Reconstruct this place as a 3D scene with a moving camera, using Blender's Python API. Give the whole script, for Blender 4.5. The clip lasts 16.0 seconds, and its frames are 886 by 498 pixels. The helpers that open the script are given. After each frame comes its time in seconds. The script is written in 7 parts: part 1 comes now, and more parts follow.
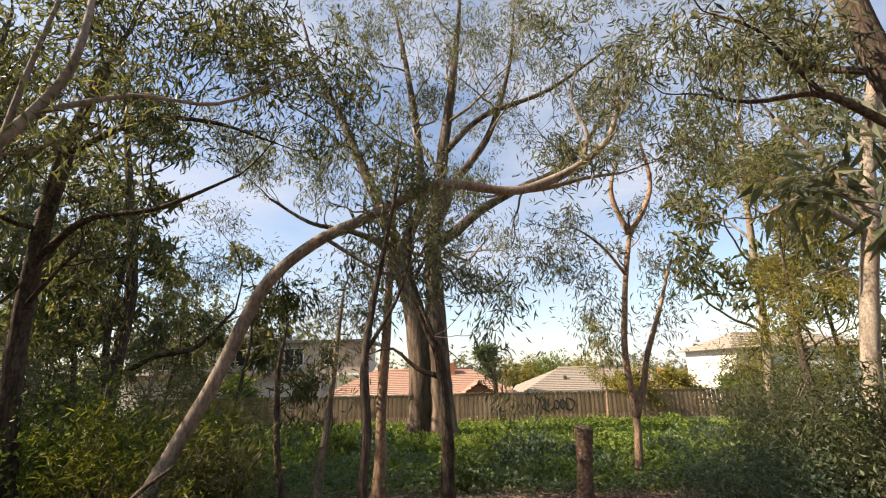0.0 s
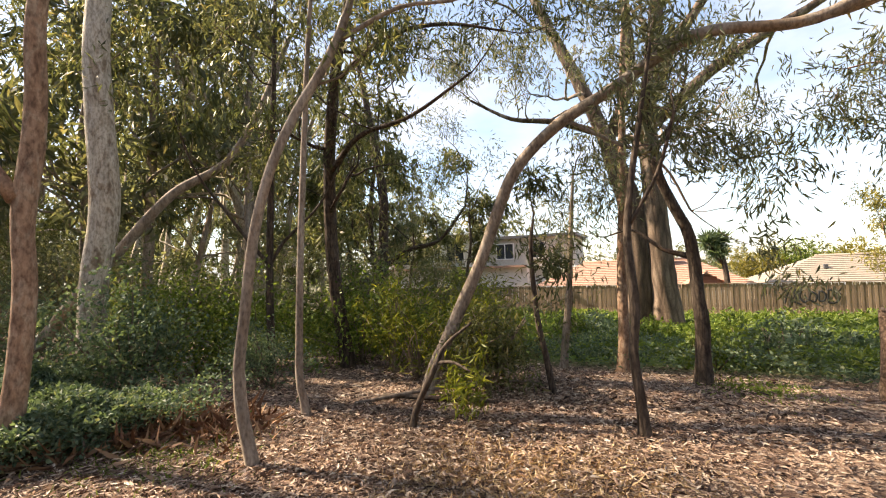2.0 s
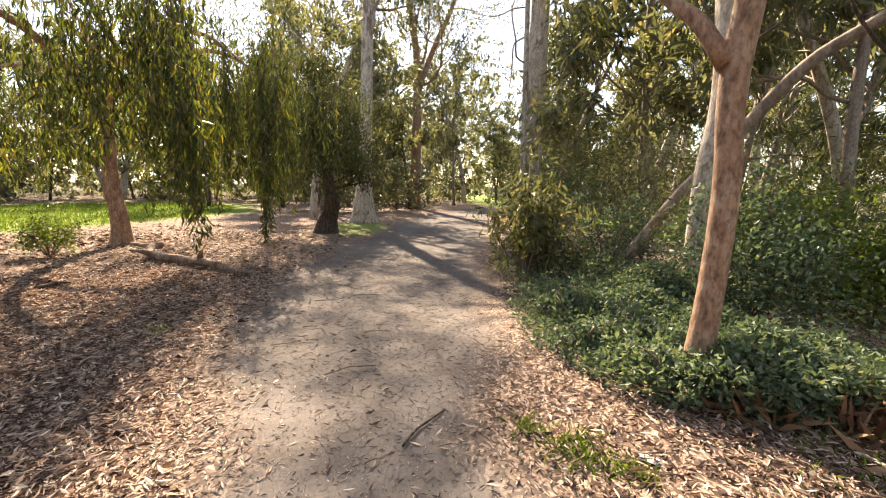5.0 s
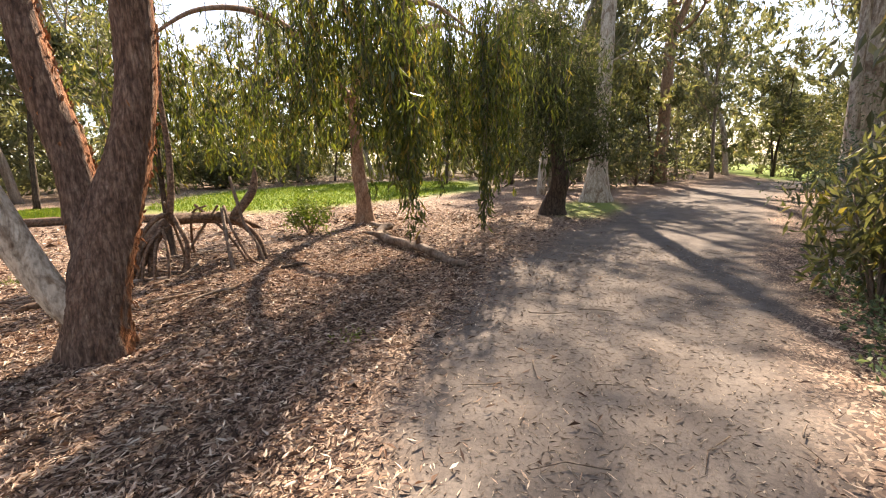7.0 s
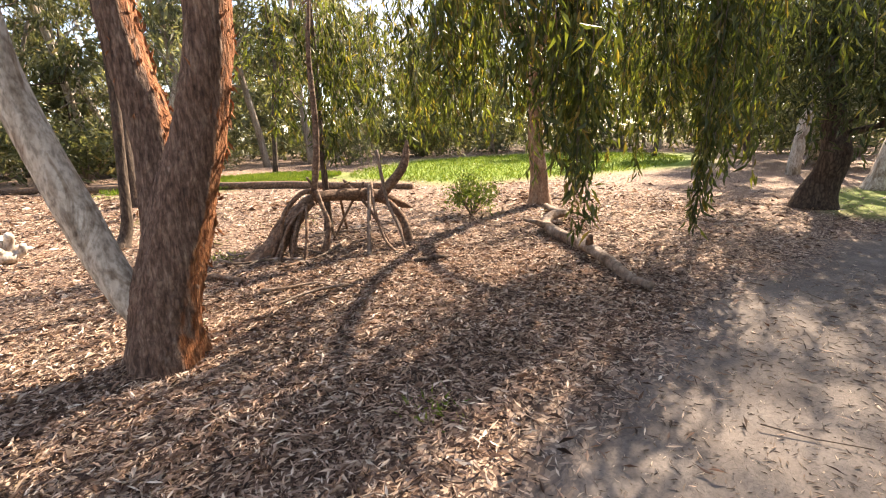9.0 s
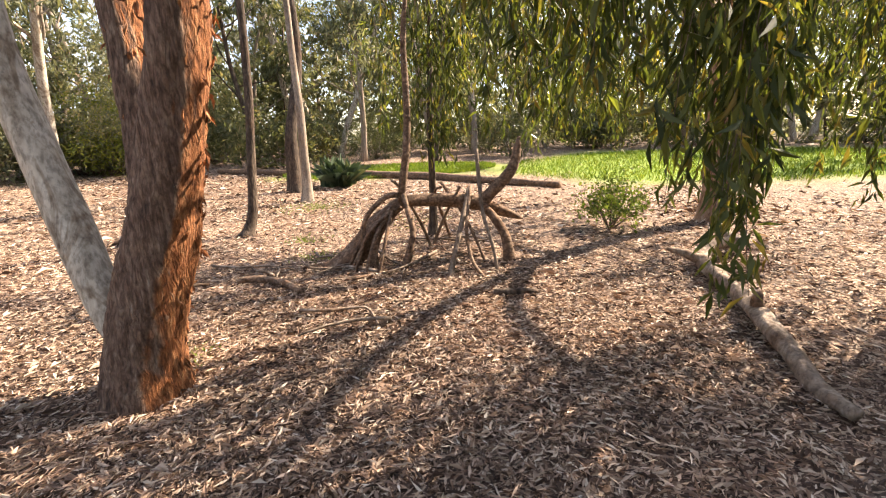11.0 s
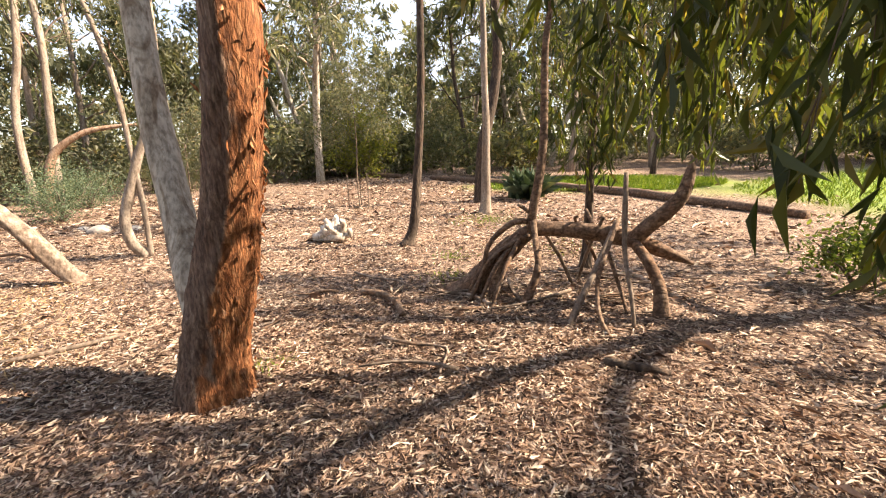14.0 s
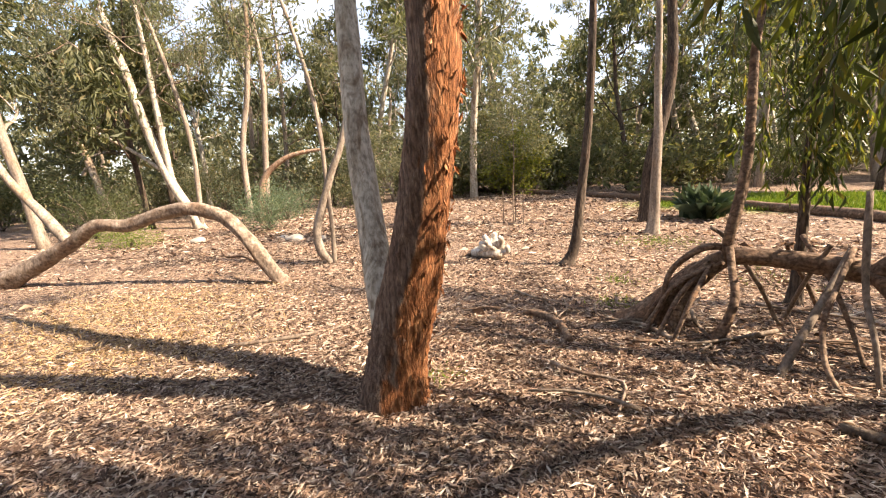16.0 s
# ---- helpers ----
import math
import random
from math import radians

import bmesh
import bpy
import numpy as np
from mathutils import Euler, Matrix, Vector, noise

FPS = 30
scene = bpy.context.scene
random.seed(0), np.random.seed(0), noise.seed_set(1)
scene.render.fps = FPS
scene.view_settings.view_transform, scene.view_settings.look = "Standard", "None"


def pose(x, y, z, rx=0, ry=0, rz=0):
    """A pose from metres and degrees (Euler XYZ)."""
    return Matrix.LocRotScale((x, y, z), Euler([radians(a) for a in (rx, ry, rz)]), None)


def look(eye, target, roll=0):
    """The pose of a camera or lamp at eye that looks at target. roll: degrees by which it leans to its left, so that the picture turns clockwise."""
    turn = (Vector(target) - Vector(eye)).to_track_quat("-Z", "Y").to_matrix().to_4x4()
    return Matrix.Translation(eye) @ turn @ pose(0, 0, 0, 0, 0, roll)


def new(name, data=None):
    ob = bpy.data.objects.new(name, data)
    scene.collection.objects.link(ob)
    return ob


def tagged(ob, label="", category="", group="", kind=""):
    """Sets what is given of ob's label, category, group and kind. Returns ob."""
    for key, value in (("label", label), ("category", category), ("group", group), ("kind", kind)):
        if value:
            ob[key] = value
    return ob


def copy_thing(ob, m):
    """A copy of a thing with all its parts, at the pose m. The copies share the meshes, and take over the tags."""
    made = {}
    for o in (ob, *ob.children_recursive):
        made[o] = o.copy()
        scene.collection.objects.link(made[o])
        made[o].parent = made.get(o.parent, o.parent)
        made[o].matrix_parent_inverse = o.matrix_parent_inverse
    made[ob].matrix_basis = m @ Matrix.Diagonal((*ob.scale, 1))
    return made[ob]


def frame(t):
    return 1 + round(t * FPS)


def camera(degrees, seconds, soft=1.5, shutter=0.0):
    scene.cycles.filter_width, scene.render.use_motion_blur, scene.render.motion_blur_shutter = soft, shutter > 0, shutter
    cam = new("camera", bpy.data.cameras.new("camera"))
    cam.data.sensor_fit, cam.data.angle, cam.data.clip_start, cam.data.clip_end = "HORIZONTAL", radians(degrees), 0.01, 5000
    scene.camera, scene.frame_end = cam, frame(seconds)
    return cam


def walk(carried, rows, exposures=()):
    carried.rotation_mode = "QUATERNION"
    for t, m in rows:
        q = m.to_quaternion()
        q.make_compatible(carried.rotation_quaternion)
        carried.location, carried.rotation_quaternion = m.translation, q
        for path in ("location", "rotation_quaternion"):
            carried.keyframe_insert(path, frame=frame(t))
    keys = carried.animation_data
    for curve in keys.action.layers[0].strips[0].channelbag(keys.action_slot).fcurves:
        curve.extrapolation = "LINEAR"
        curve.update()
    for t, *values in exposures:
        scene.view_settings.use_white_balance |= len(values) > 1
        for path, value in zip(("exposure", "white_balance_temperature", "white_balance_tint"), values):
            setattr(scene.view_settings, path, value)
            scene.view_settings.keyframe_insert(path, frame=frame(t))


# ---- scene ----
cam = camera(89.9, 16.0, 1.15)
METRES, EYE, TILT, LEAN, TURN = 8.5, 1.58, 15.4, 1.2, 0.0
ROWS = [
    (0.0, 0.0, 0.0, 0.0, 0.0, 0.0, -0.0),
    (0.5, -0.0017, -0.0025, -0.0021, 3.56, -0.56, 1.43),
    (1.0, -0.0078, -0.0073, -0.0071, 9.92, -3.25, 3.2),
    (1.5, -0.0265, -0.0168, -0.0097, 16.83, -7.57, 5.46),
    (2.0, -0.0547, -0.0276, -0.0121, 24.38, -11.67, 7.34),
    (2.5, -0.085, -0.0281, -0.0151, 33.05, -13.86, 9.18),
    (3.0, -0.1214, -0.0265, -0.0177, 41.35, -14.57, 10.99),
    (3.5, -0.1646, -0.0346, -0.0167, 48.89, -14.96, 11.86),
    (4.0, -0.208, -0.0414, -0.0181, 60.15, -14.04, 12.65),
    (4.5, -0.2513, -0.05, -0.0153, 73.1, -12.57, 13.38),
    (5.0, -0.2927, -0.0666, -0.0116, 81.93, -11.53, 14.52),
    (7.5, -0.5005, -0.0845, -0.0079, 118.53, -5.85, 16.22),
    (8.0, -0.549, -0.1018, -0.006, 124.78, -5.51, 15.54),
    (8.5, -0.5892, -0.1139, 0.0005, 130.96, -4.9, 14.66),
    (9.0, -0.6351, -0.1212, 0.0024, 137.55, -3.72, 13.48),
    (9.5, -0.6819, -0.1385, 0.0053, 143.46, -2.15, 12.13),
    (12.0, -0.8584, -0.186, 0.0284, 168.52, -0.87, 6.57),
    (12.5, -0.8837, -0.2047, 0.0325, 172.0, -0.52, 5.49),
    (13.0, -0.903, -0.2187, 0.0384, 176.63, 0.22, 3.82),
    (13.5, -0.9207, -0.217, 0.0392, 182.01, 1.34, 2.3),
    (14.0, -0.9211, -0.212, 0.0402, 187.13, 2.23, 1.22),
    (14.5, -0.9147, -0.2108, 0.0413, 192.21, 2.61, 0.18),
    (15.0, -0.9072, -0.2116, 0.0419, 197.4, 2.97, -0.86),
    (15.5, -0.8996, -0.2112, 0.0433, 202.18, 3.42, -1.76),
    (16.0, -0.8941, -0.2109, 0.0444, 205.4, 4.02, -2.52),
]
walk(cam, [(t, pose(0, 0, EYE, TILT, LEAN, TURN) @ pose(METRES * x, METRES * y, METRES * z, 90 + pitch, roll, yaw)) for t, x, y, z, yaw, pitch, roll in ROWS],
     [(0.0, 1.42, 7000, 12), (1.0, 1.28, 6850, 11), (1.7, 1.8, 7100, 12), (2.5, 2.08, 7350, 13), (3.5, 2.12, 7450, 14), (5.0, 2.26, 7350, 14), (7.5, 2.1, 7100, 16), (8.5, 2.36, 7100, 16),
      (9.5, 2.46, 7000, 15), (12.0, 2.36, 7100, 14), (16.0, 2.12, 7150, 14)])

# ---- light ----
SUN_TOWARDS = Vector((-0.985, -0.16, 0.0)).normalized()
SUN_HEIGHT = radians(41)
world = bpy.data.worlds.new("sky")
scene.world = world
world.use_nodes = True
wn, wl = world.node_tree.nodes, world.node_tree.links
sky = wn.new("ShaderNodeTexSky")
sky.sky_type, sky.sun_disc = "NISHITA", False
sky.sun_elevation, sky.sun_rotation = SUN_HEIGHT, math.atan2(SUN_TOWARDS.x, SUN_TOWARDS.y)
sky.air_density, sky.dust_density, sky.ozone_density = 1.0, 0.6, 1.5
coord = wn.new("ShaderNodeTexCoord")
stretch = wn.new("ShaderNodeMapping")
stretch.inputs["Scale"].default_value = (1.0, 1.0, 2.6)
cloud = wn.new("ShaderNodeTexNoise")
cloud.inputs["Scale"].default_value, cloud.inputs["Detail"].default_value, cloud.inputs["Roughness"].default_value = 2.6, 7.0, 0.55
veil = wn.new("ShaderNodeValToRGB")
veil.color_ramp.elements[0].position, veil.color_ramp.elements[1].position = 0.40, 0.66
veil.color_ramp.elements[0].color, veil.color_ramp.elements[1].color = (0.12, 0.12, 0.12, 1), (0.8, 0.8, 0.8, 1)
mixer = wn.new("ShaderNodeMixRGB")
mixer.inputs[2].default_value = (3.5, 3.8, 4.45, 1)
wl.new(coord.outputs["Generated"], stretch.inputs["Vector"])
wl.new(stretch.outputs["Vector"], cloud.inputs["Vector"])
wl.new(cloud.outputs["Fac"], veil.inputs["Fac"])
wl.new(veil.outputs["Color"], mixer.inputs[0])
wl.new(sky.outputs["Color"], mixer.inputs[1])
wl.new(mixer.outputs["Color"], wn["Background"].inputs["Color"])
wn["Background"].inputs["Strength"].default_value = 0.085
sun = new("sun", bpy.data.lights.new("sun", "SUN"))
sun.data.energy, sun.data.angle, sun.data.color = 4.5, radians(0.7), (1.0, 0.87, 0.70)
sun.matrix_world = look((0, 0, 40), Vector((0, 0, 40)) - SUN_TOWARDS * math.cos(SUN_HEIGHT) - Vector((0, 0, math.sin(SUN_HEIGHT))))

# ---- materials ----


def nodes_of(name, rough=0.8):
    m = bpy.data.materials.new(name)
    m.use_nodes = True
    n, l = m.node_tree.nodes, m.node_tree.links
    b = n["Principled BSDF"]
    b.inputs["Roughness"].default_value = rough
    b.inputs["Specular IOR Level"].default_value = 0.25
    return m, n, l, b


def ramp(n, l, fac, stops):
    r = n.new("ShaderNodeValToRGB")
    e = r.color_ramp.elements
    while len(e) < len(stops):
        e.new(0.5)
    for el, (p, c) in zip(e, stops):
        el.position, el.color = p, (*c, 1)
    l.new(fac, r.inputs["Fac"])
    return r.outputs["Color"]


def grain(n, l, scale, detail=5.0, stretch=(1, 1, 1), rough=0.6, warp=0.0):
    c, m, t = n.new("ShaderNodeTexCoord"), n.new("ShaderNodeMapping"), n.new("ShaderNodeTexNoise")
    m.inputs["Scale"].default_value = stretch
    t.inputs["Scale"].default_value, t.inputs["Detail"].default_value, t.inputs["Roughness"].default_value = scale, detail, rough
    t.inputs["Distortion"].default_value = warp
    l.new(c.outputs["Object"], m.inputs["Vector"])
    l.new(m.outputs["Vector"], t.inputs["Vector"])
    return t.outputs["Fac"]


def blend(n, l, mode, fac, a, b):
    x = n.new("ShaderNodeMixRGB")
    x.blend_type = mode
    for socket, v in ((x.inputs[0], fac), (x.inputs[1], a), (x.inputs[2], b)):
        if isinstance(v, (int, float)):
            socket.default_value = v
        elif isinstance(v, tuple):
            socket.default_value = (*v, 1)
        else:
            l.new(v, socket)
    return x.outputs["Color"]


def relief(n, l, b, height, strength=0.5, distance=0.01):
    x = n.new("ShaderNodeBump")
    x.inputs["Strength"].default_value, x.inputs["Distance"].default_value = strength, distance
    l.new(height, x.inputs["Height"])
    l.new(x.outputs["Normal"], b.inputs["Normal"])


def bark(name, stops, patches, patch_scale=1.6, streak=(14, 14, 2.2), strength=0.8, distance=0.02, amount=0.75, low=0.5, high=0.62, crack=0.0, minus_x_side=False):
    """Streaked bark with larger patches where the outer layer has come off. crack: how far fissures darken and break
    it.
    The last flag keeps the patches to faces that the mesh marks as turned to -x."""
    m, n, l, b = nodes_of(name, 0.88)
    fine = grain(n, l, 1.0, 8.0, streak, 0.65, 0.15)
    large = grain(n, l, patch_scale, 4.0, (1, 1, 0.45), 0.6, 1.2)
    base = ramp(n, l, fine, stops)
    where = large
    if minus_x_side:
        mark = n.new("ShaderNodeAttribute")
        mark.attribute_name = "minus_x_side"
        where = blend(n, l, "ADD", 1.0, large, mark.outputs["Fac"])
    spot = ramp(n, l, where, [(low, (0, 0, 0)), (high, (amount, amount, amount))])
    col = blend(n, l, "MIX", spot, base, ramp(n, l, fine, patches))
    speck = ramp(n, l, grain(n, l, 38, 5.0, (1, 1, 0.5)), [(0.36, (0.45, 0.43, 0.42)), (0.56, (1, 1, 1))])
    col = blend(n, l, "MULTIPLY", 0.8, col, speck)
    height = fine
    if crack:
        c, mp, vo = n.new("ShaderNodeTexCoord"), n.new("ShaderNodeMapping"), n.new("ShaderNodeTexVoronoi")
        vo.feature = "DISTANCE_TO_EDGE"
        vo.inputs["Scale"].default_value = 1.0
        bent = blend(n, l, "ADD", 0.07, c.outputs["Object"], large)
        mp.inputs["Scale"].default_value = tuple(k * 1.15 for k in streak)
        l.new(bent, mp.inputs["Vector"])
        l.new(mp.outputs["Vector"], vo.inputs["Vector"])
        split = ramp(n, l, vo.outputs["Distance"], [(0.0, (1 - crack,) * 3), (0.22, (1, 1, 1))])
        col = blend(n, l, "MULTIPLY", 1.0, col, split)
        height = blend(n, l, "MULTIPLY", 0.8, fine, split)
    l.new(col, b.inputs["Base Color"])
    relief(n, l, b, height, strength, distance)
    return m


def leaf_stuff(name, stops, through_light=0.4, rough=0.45, tint=(1.12, 1.12, 0.6)):
    m, n, l, b = nodes_of(name, rough)
    g = n.new("ShaderNodeNewGeometry")
    col = ramp(n, l, g.outputs["Random Per Island"], stops)
    col = blend(n, l, "MULTIPLY", 0.6, col, ramp(n, l, grain(n, l, 0.9, 3.0), [(0.35, (0.6, 0.62, 0.6)), (0.65, (1.25, 1.2, 1.1))]))
    l.new(col, b.inputs["Base Color"])
    t, x = n.new("ShaderNodeBsdfTranslucent"), n.new("ShaderNodeMixShader")
    l.new(blend(n, l, "MULTIPLY", 1.0, col, tint), t.inputs["Color"])
    x.inputs[0].default_value = through_light
    l.new(b.outputs[0], x.inputs[1])
    l.new(t.outputs[0], x.inputs[2])
    l.new(x.outputs[0], n["Material Output"].inputs["Surface"])
    return m


def plain(name, color, rough=0.7, scale=9.0, vary=0.25, strength=0.2, distance=0.004, stretch=(1, 1, 1), metal=0.0):
    m, n, l, b = nodes_of(name, rough)
    f = grain(n, l, scale, 6.0, stretch)
    o = n.new("ShaderNodeObjectInfo")
    tone = ramp(n, l, o.outputs["Random"], [(0.0, (1 - vary,) * 3), (1.0, (1 + vary * 0.5,) * 3)])
    col = ramp(n, l, f, [(0.25, tuple(c * (1 - vary) for c in color)), (0.75, tuple(min(1, c * (1 + vary)) for c in color))])
    l.new(blend(n, l, "MULTIPLY", 1.0, col, tone), b.inputs["Base Color"])
    b.inputs["Metallic"].default_value = metal
    relief(n, l, b, f, strength, distance)
    return m


BARK_GREY = bark("grey gum bark", [(0.3, (0.13, 0.10, 0.078)), (0.52, (0.30, 0.245, 0.195)), (0.75, (0.45, 0.39, 0.325))],
                 [(0.3, (0.20, 0.13, 0.08)), (0.7, (0.36, 0.25, 0.16))], 1.4, (9, 9, 1.2), 0.5, 0.012)
BARK_PALE = bark("pale peeling gum bark", [(0.3, (0.30, 0.24, 0.18)), (0.5, (0.52, 0.46, 0.38)), (0.75, (0.70, 0.65, 0.56))],
                 [(0.3, (0.13, 0.09, 0.065)), (0.7, (0.36, 0.27, 0.19))], 4.5, (16, 16, 5.0), 0.8, 0.014, 0.85, 0.52, 0.6)
BARK_GREAT = bark("shaggy grey brown bark", [(0.3, (0.06, 0.04, 0.028)), (0.5, (0.165, 0.115, 0.082)), (0.75, (0.31, 0.24, 0.185))],
                  [(0.3, (0.28, 0.225, 0.175)), (0.7, (0.45, 0.38, 0.30))], 0.5, (3, 3, 0.5), 0.8, 0.06, 0.75, 0.58, 0.7, crack=0.5)
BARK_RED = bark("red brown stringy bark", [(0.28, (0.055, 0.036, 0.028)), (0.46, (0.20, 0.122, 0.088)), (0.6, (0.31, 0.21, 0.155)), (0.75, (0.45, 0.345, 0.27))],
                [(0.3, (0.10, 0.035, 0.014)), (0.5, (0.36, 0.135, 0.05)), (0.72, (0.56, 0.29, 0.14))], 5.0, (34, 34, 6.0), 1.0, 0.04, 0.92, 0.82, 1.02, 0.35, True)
BARK_FLAKE = bark("flaking orange bark", [(0.3, (0.12, 0.04, 0.016)), (0.5, (0.36, 0.14, 0.055)), (0.72, (0.58, 0.32, 0.16))], [(0.3, (0.10, 0.05, 0.03)), (0.7, (0.36, 0.25, 0.17))], 9.0, (30, 30, 9.0), 0.8, 0.01)
BARK_TAN = bark("smooth tan bark", [(0.3, (0.13, 0.075, 0.05)), (0.48, (0.29, 0.18, 0.118)), (0.72, (0.43, 0.29, 0.20))],
                [(0.3, (0.27, 0.19, 0.13)), (0.7, (0.46, 0.36, 0.27))], 9.0, (14, 14, 7.0), 0.8, 0.014)
BARK_DARK = bark("dark rough bark", [(0.3, (0.035, 0.026, 0.020)), (0.5, (0.10, 0.074, 0.056)), (0.75, (0.19, 0.145, 0.11))],
                 [(0.3, (0.06, 0.04, 0.03)), (0.7, (0.15, 0.09, 0.06))], 2.5, (18, 18, 3.6), 0.9, 0.02, crack=0.45)
DEAD_WOOD = bark("weathered dead wood", [(0.3, (0.085, 0.055, 0.038)), (0.5, (0.22, 0.145, 0.10)), (0.75, (0.36, 0.265, 0.19))],
                 [(0.3, (0.10, 0.05, 0.03)), (0.7, (0.28, 0.16, 0.09))], 3.0, (10, 16, 16), 0.9, 0.02, crack=0.4)
LOG_WOOD = bark("sun bleached log", [(0.3, (0.13, 0.092, 0.068)), (0.5, (0.29, 0.22, 0.168)), (0.75, (0.48, 0.40, 0.325))],
                [(0.3, (0.10, 0.06, 0.04)), (0.7, (0.30, 0.19, 0.12))], 3.0, (9, 9, 9), 0.9, 0.02, crack=0.3)
BLEACHED = bark("bleached dead wood", [(0.3, (0.36, 0.31, 0.26)), (0.5, (0.60, 0.54, 0.47)), (0.75, (0.76, 0.71, 0.64))],
                [(0.3, (0.20, 0.14, 0.10)), (0.7, (0.42, 0.33, 0.25))], 4.0, (12, 12, 6), 0.8, 0.012)
TWIG = bark("thin twig bark", [(0.3, (0.10, 0.075, 0.055)), (0.5, (0.20, 0.155, 0.12)), (0.75, (0.32, 0.26, 0.21))], [(0.3, (0.12, 0.07, 0.05)), (0.7, (0.22, 0.15, 0.1))])

LEAF_OLIVE = leaf_stuff("olive gum leaves", [(0.0, (0.075, 0.085, 0.045)), (0.5, (0.135, 0.145, 0.08)), (0.85, (0.20, 0.205, 0.115)), (1.0, (0.28, 0.23, 0.13))], 0.5)
LEAF_GREY = leaf_stuff("grey green gum leaves", [(0.0, (0.09, 0.10, 0.07)), (0.5, (0.165, 0.175, 0.12)), (0.9, (0.24, 0.24, 0.165)), (1.0, (0.30, 0.24, 0.14))], 0.5)
LEAF_DARK = leaf_stuff("dark wattle leaves", [(0.0, (0.042, 0.054, 0.026)), (0.5, (0.082, 0.098, 0.046)), (1.0, (0.14, 0.15, 0.07))])
LEAF_BRIGHT = leaf_stuff("yellow green leaves", [(0.0, (0.10, 0.13, 0.025)), (0.6, (0.20, 0.22, 0.04)), (1.0, (0.32, 0.31, 0.06))], 0.5)
LEAF_COVER = leaf_stuff("ground cover leaves", [(0.0, (0.06, 0.095, 0.062)), (0.5, (0.125, 0.178, 0.118)), (0.9, (0.20, 0.255, 0.17)), (1.0, (0.27, 0.28, 0.16))], 0.4, 0.5)
LEAF_WEED = leaf_stuff("bright weed leaves", [(0.0, (0.07, 0.11, 0.025)), (0.6, (0.15, 0.21, 0.045)), (1.0, (0.27, 0.31, 0.08))], 0.45)
LEAF_WEEP = leaf_stuff("weeping gum leaves", [(0.0, (0.045, 0.062, 0.03)), (0.5, (0.088, 0.11, 0.046)), (0.85, (0.15, 0.165, 0.06)), (1.0, (0.26, 0.2, 0.075))], 0.45, 0.38, (1.5, 1.5, 0.45))
LEAF_GOLD = leaf_stuff("golden green leaves", [(0.0, (0.13, 0.13, 0.03)), (0.6, (0.24, 0.21, 0.05)), (1.0, (0.34, 0.27, 0.08))], 0.4)
LITTER = leaf_stuff("dry fallen leaves", [(0.0, (0.028, 0.018, 0.014)), (0.3, (0.125, 0.078, 0.059)), (0.58, (0.33, 0.224, 0.168)), (0.88, (0.53, 0.415, 0.33)), (1.0, (0.70, 0.62, 0.53))], 0.12, 0.7, (1.1, 0.9, 0.7))
SCRAPS = leaf_stuff("trodden leaf scraps", [(0.0, (0.075, 0.055, 0.045)), (0.4, (0.16, 0.12, 0.095)), (0.75, (0.31, 0.25, 0.20)), (1.0, (0.50, 0.43, 0.36))], 0.05, 0.8, (1.1, 0.9, 0.7))
# Straw whose yellow also carries sunlight falling on the litter.
SUNLIT_STRAW = leaf_stuff("sunlit dry straw", [(0.0, (0.20, 0.12, 0.06)), (0.5, (0.42, 0.29, 0.16)), (1.0, (0.66, 0.52, 0.32))], 0.2, 0.7, (1.1, 1.0, 0.7))
RUST_GRASS = leaf_stuff("rusty dead grass", [(0.0, (0.10, 0.05, 0.03)), (0.6, (0.24, 0.13, 0.08)), (1.0, (0.38, 0.25, 0.15))], 0.2, 0.7, (1.1, 0.9, 0.7))
GRASS = leaf_stuff("fresh grass", [(0.0, (0.09, 0.15, 0.02)), (0.6, (0.17, 0.25, 0.035)), (1.0, (0.28, 0.32, 0.07))], 0.4)


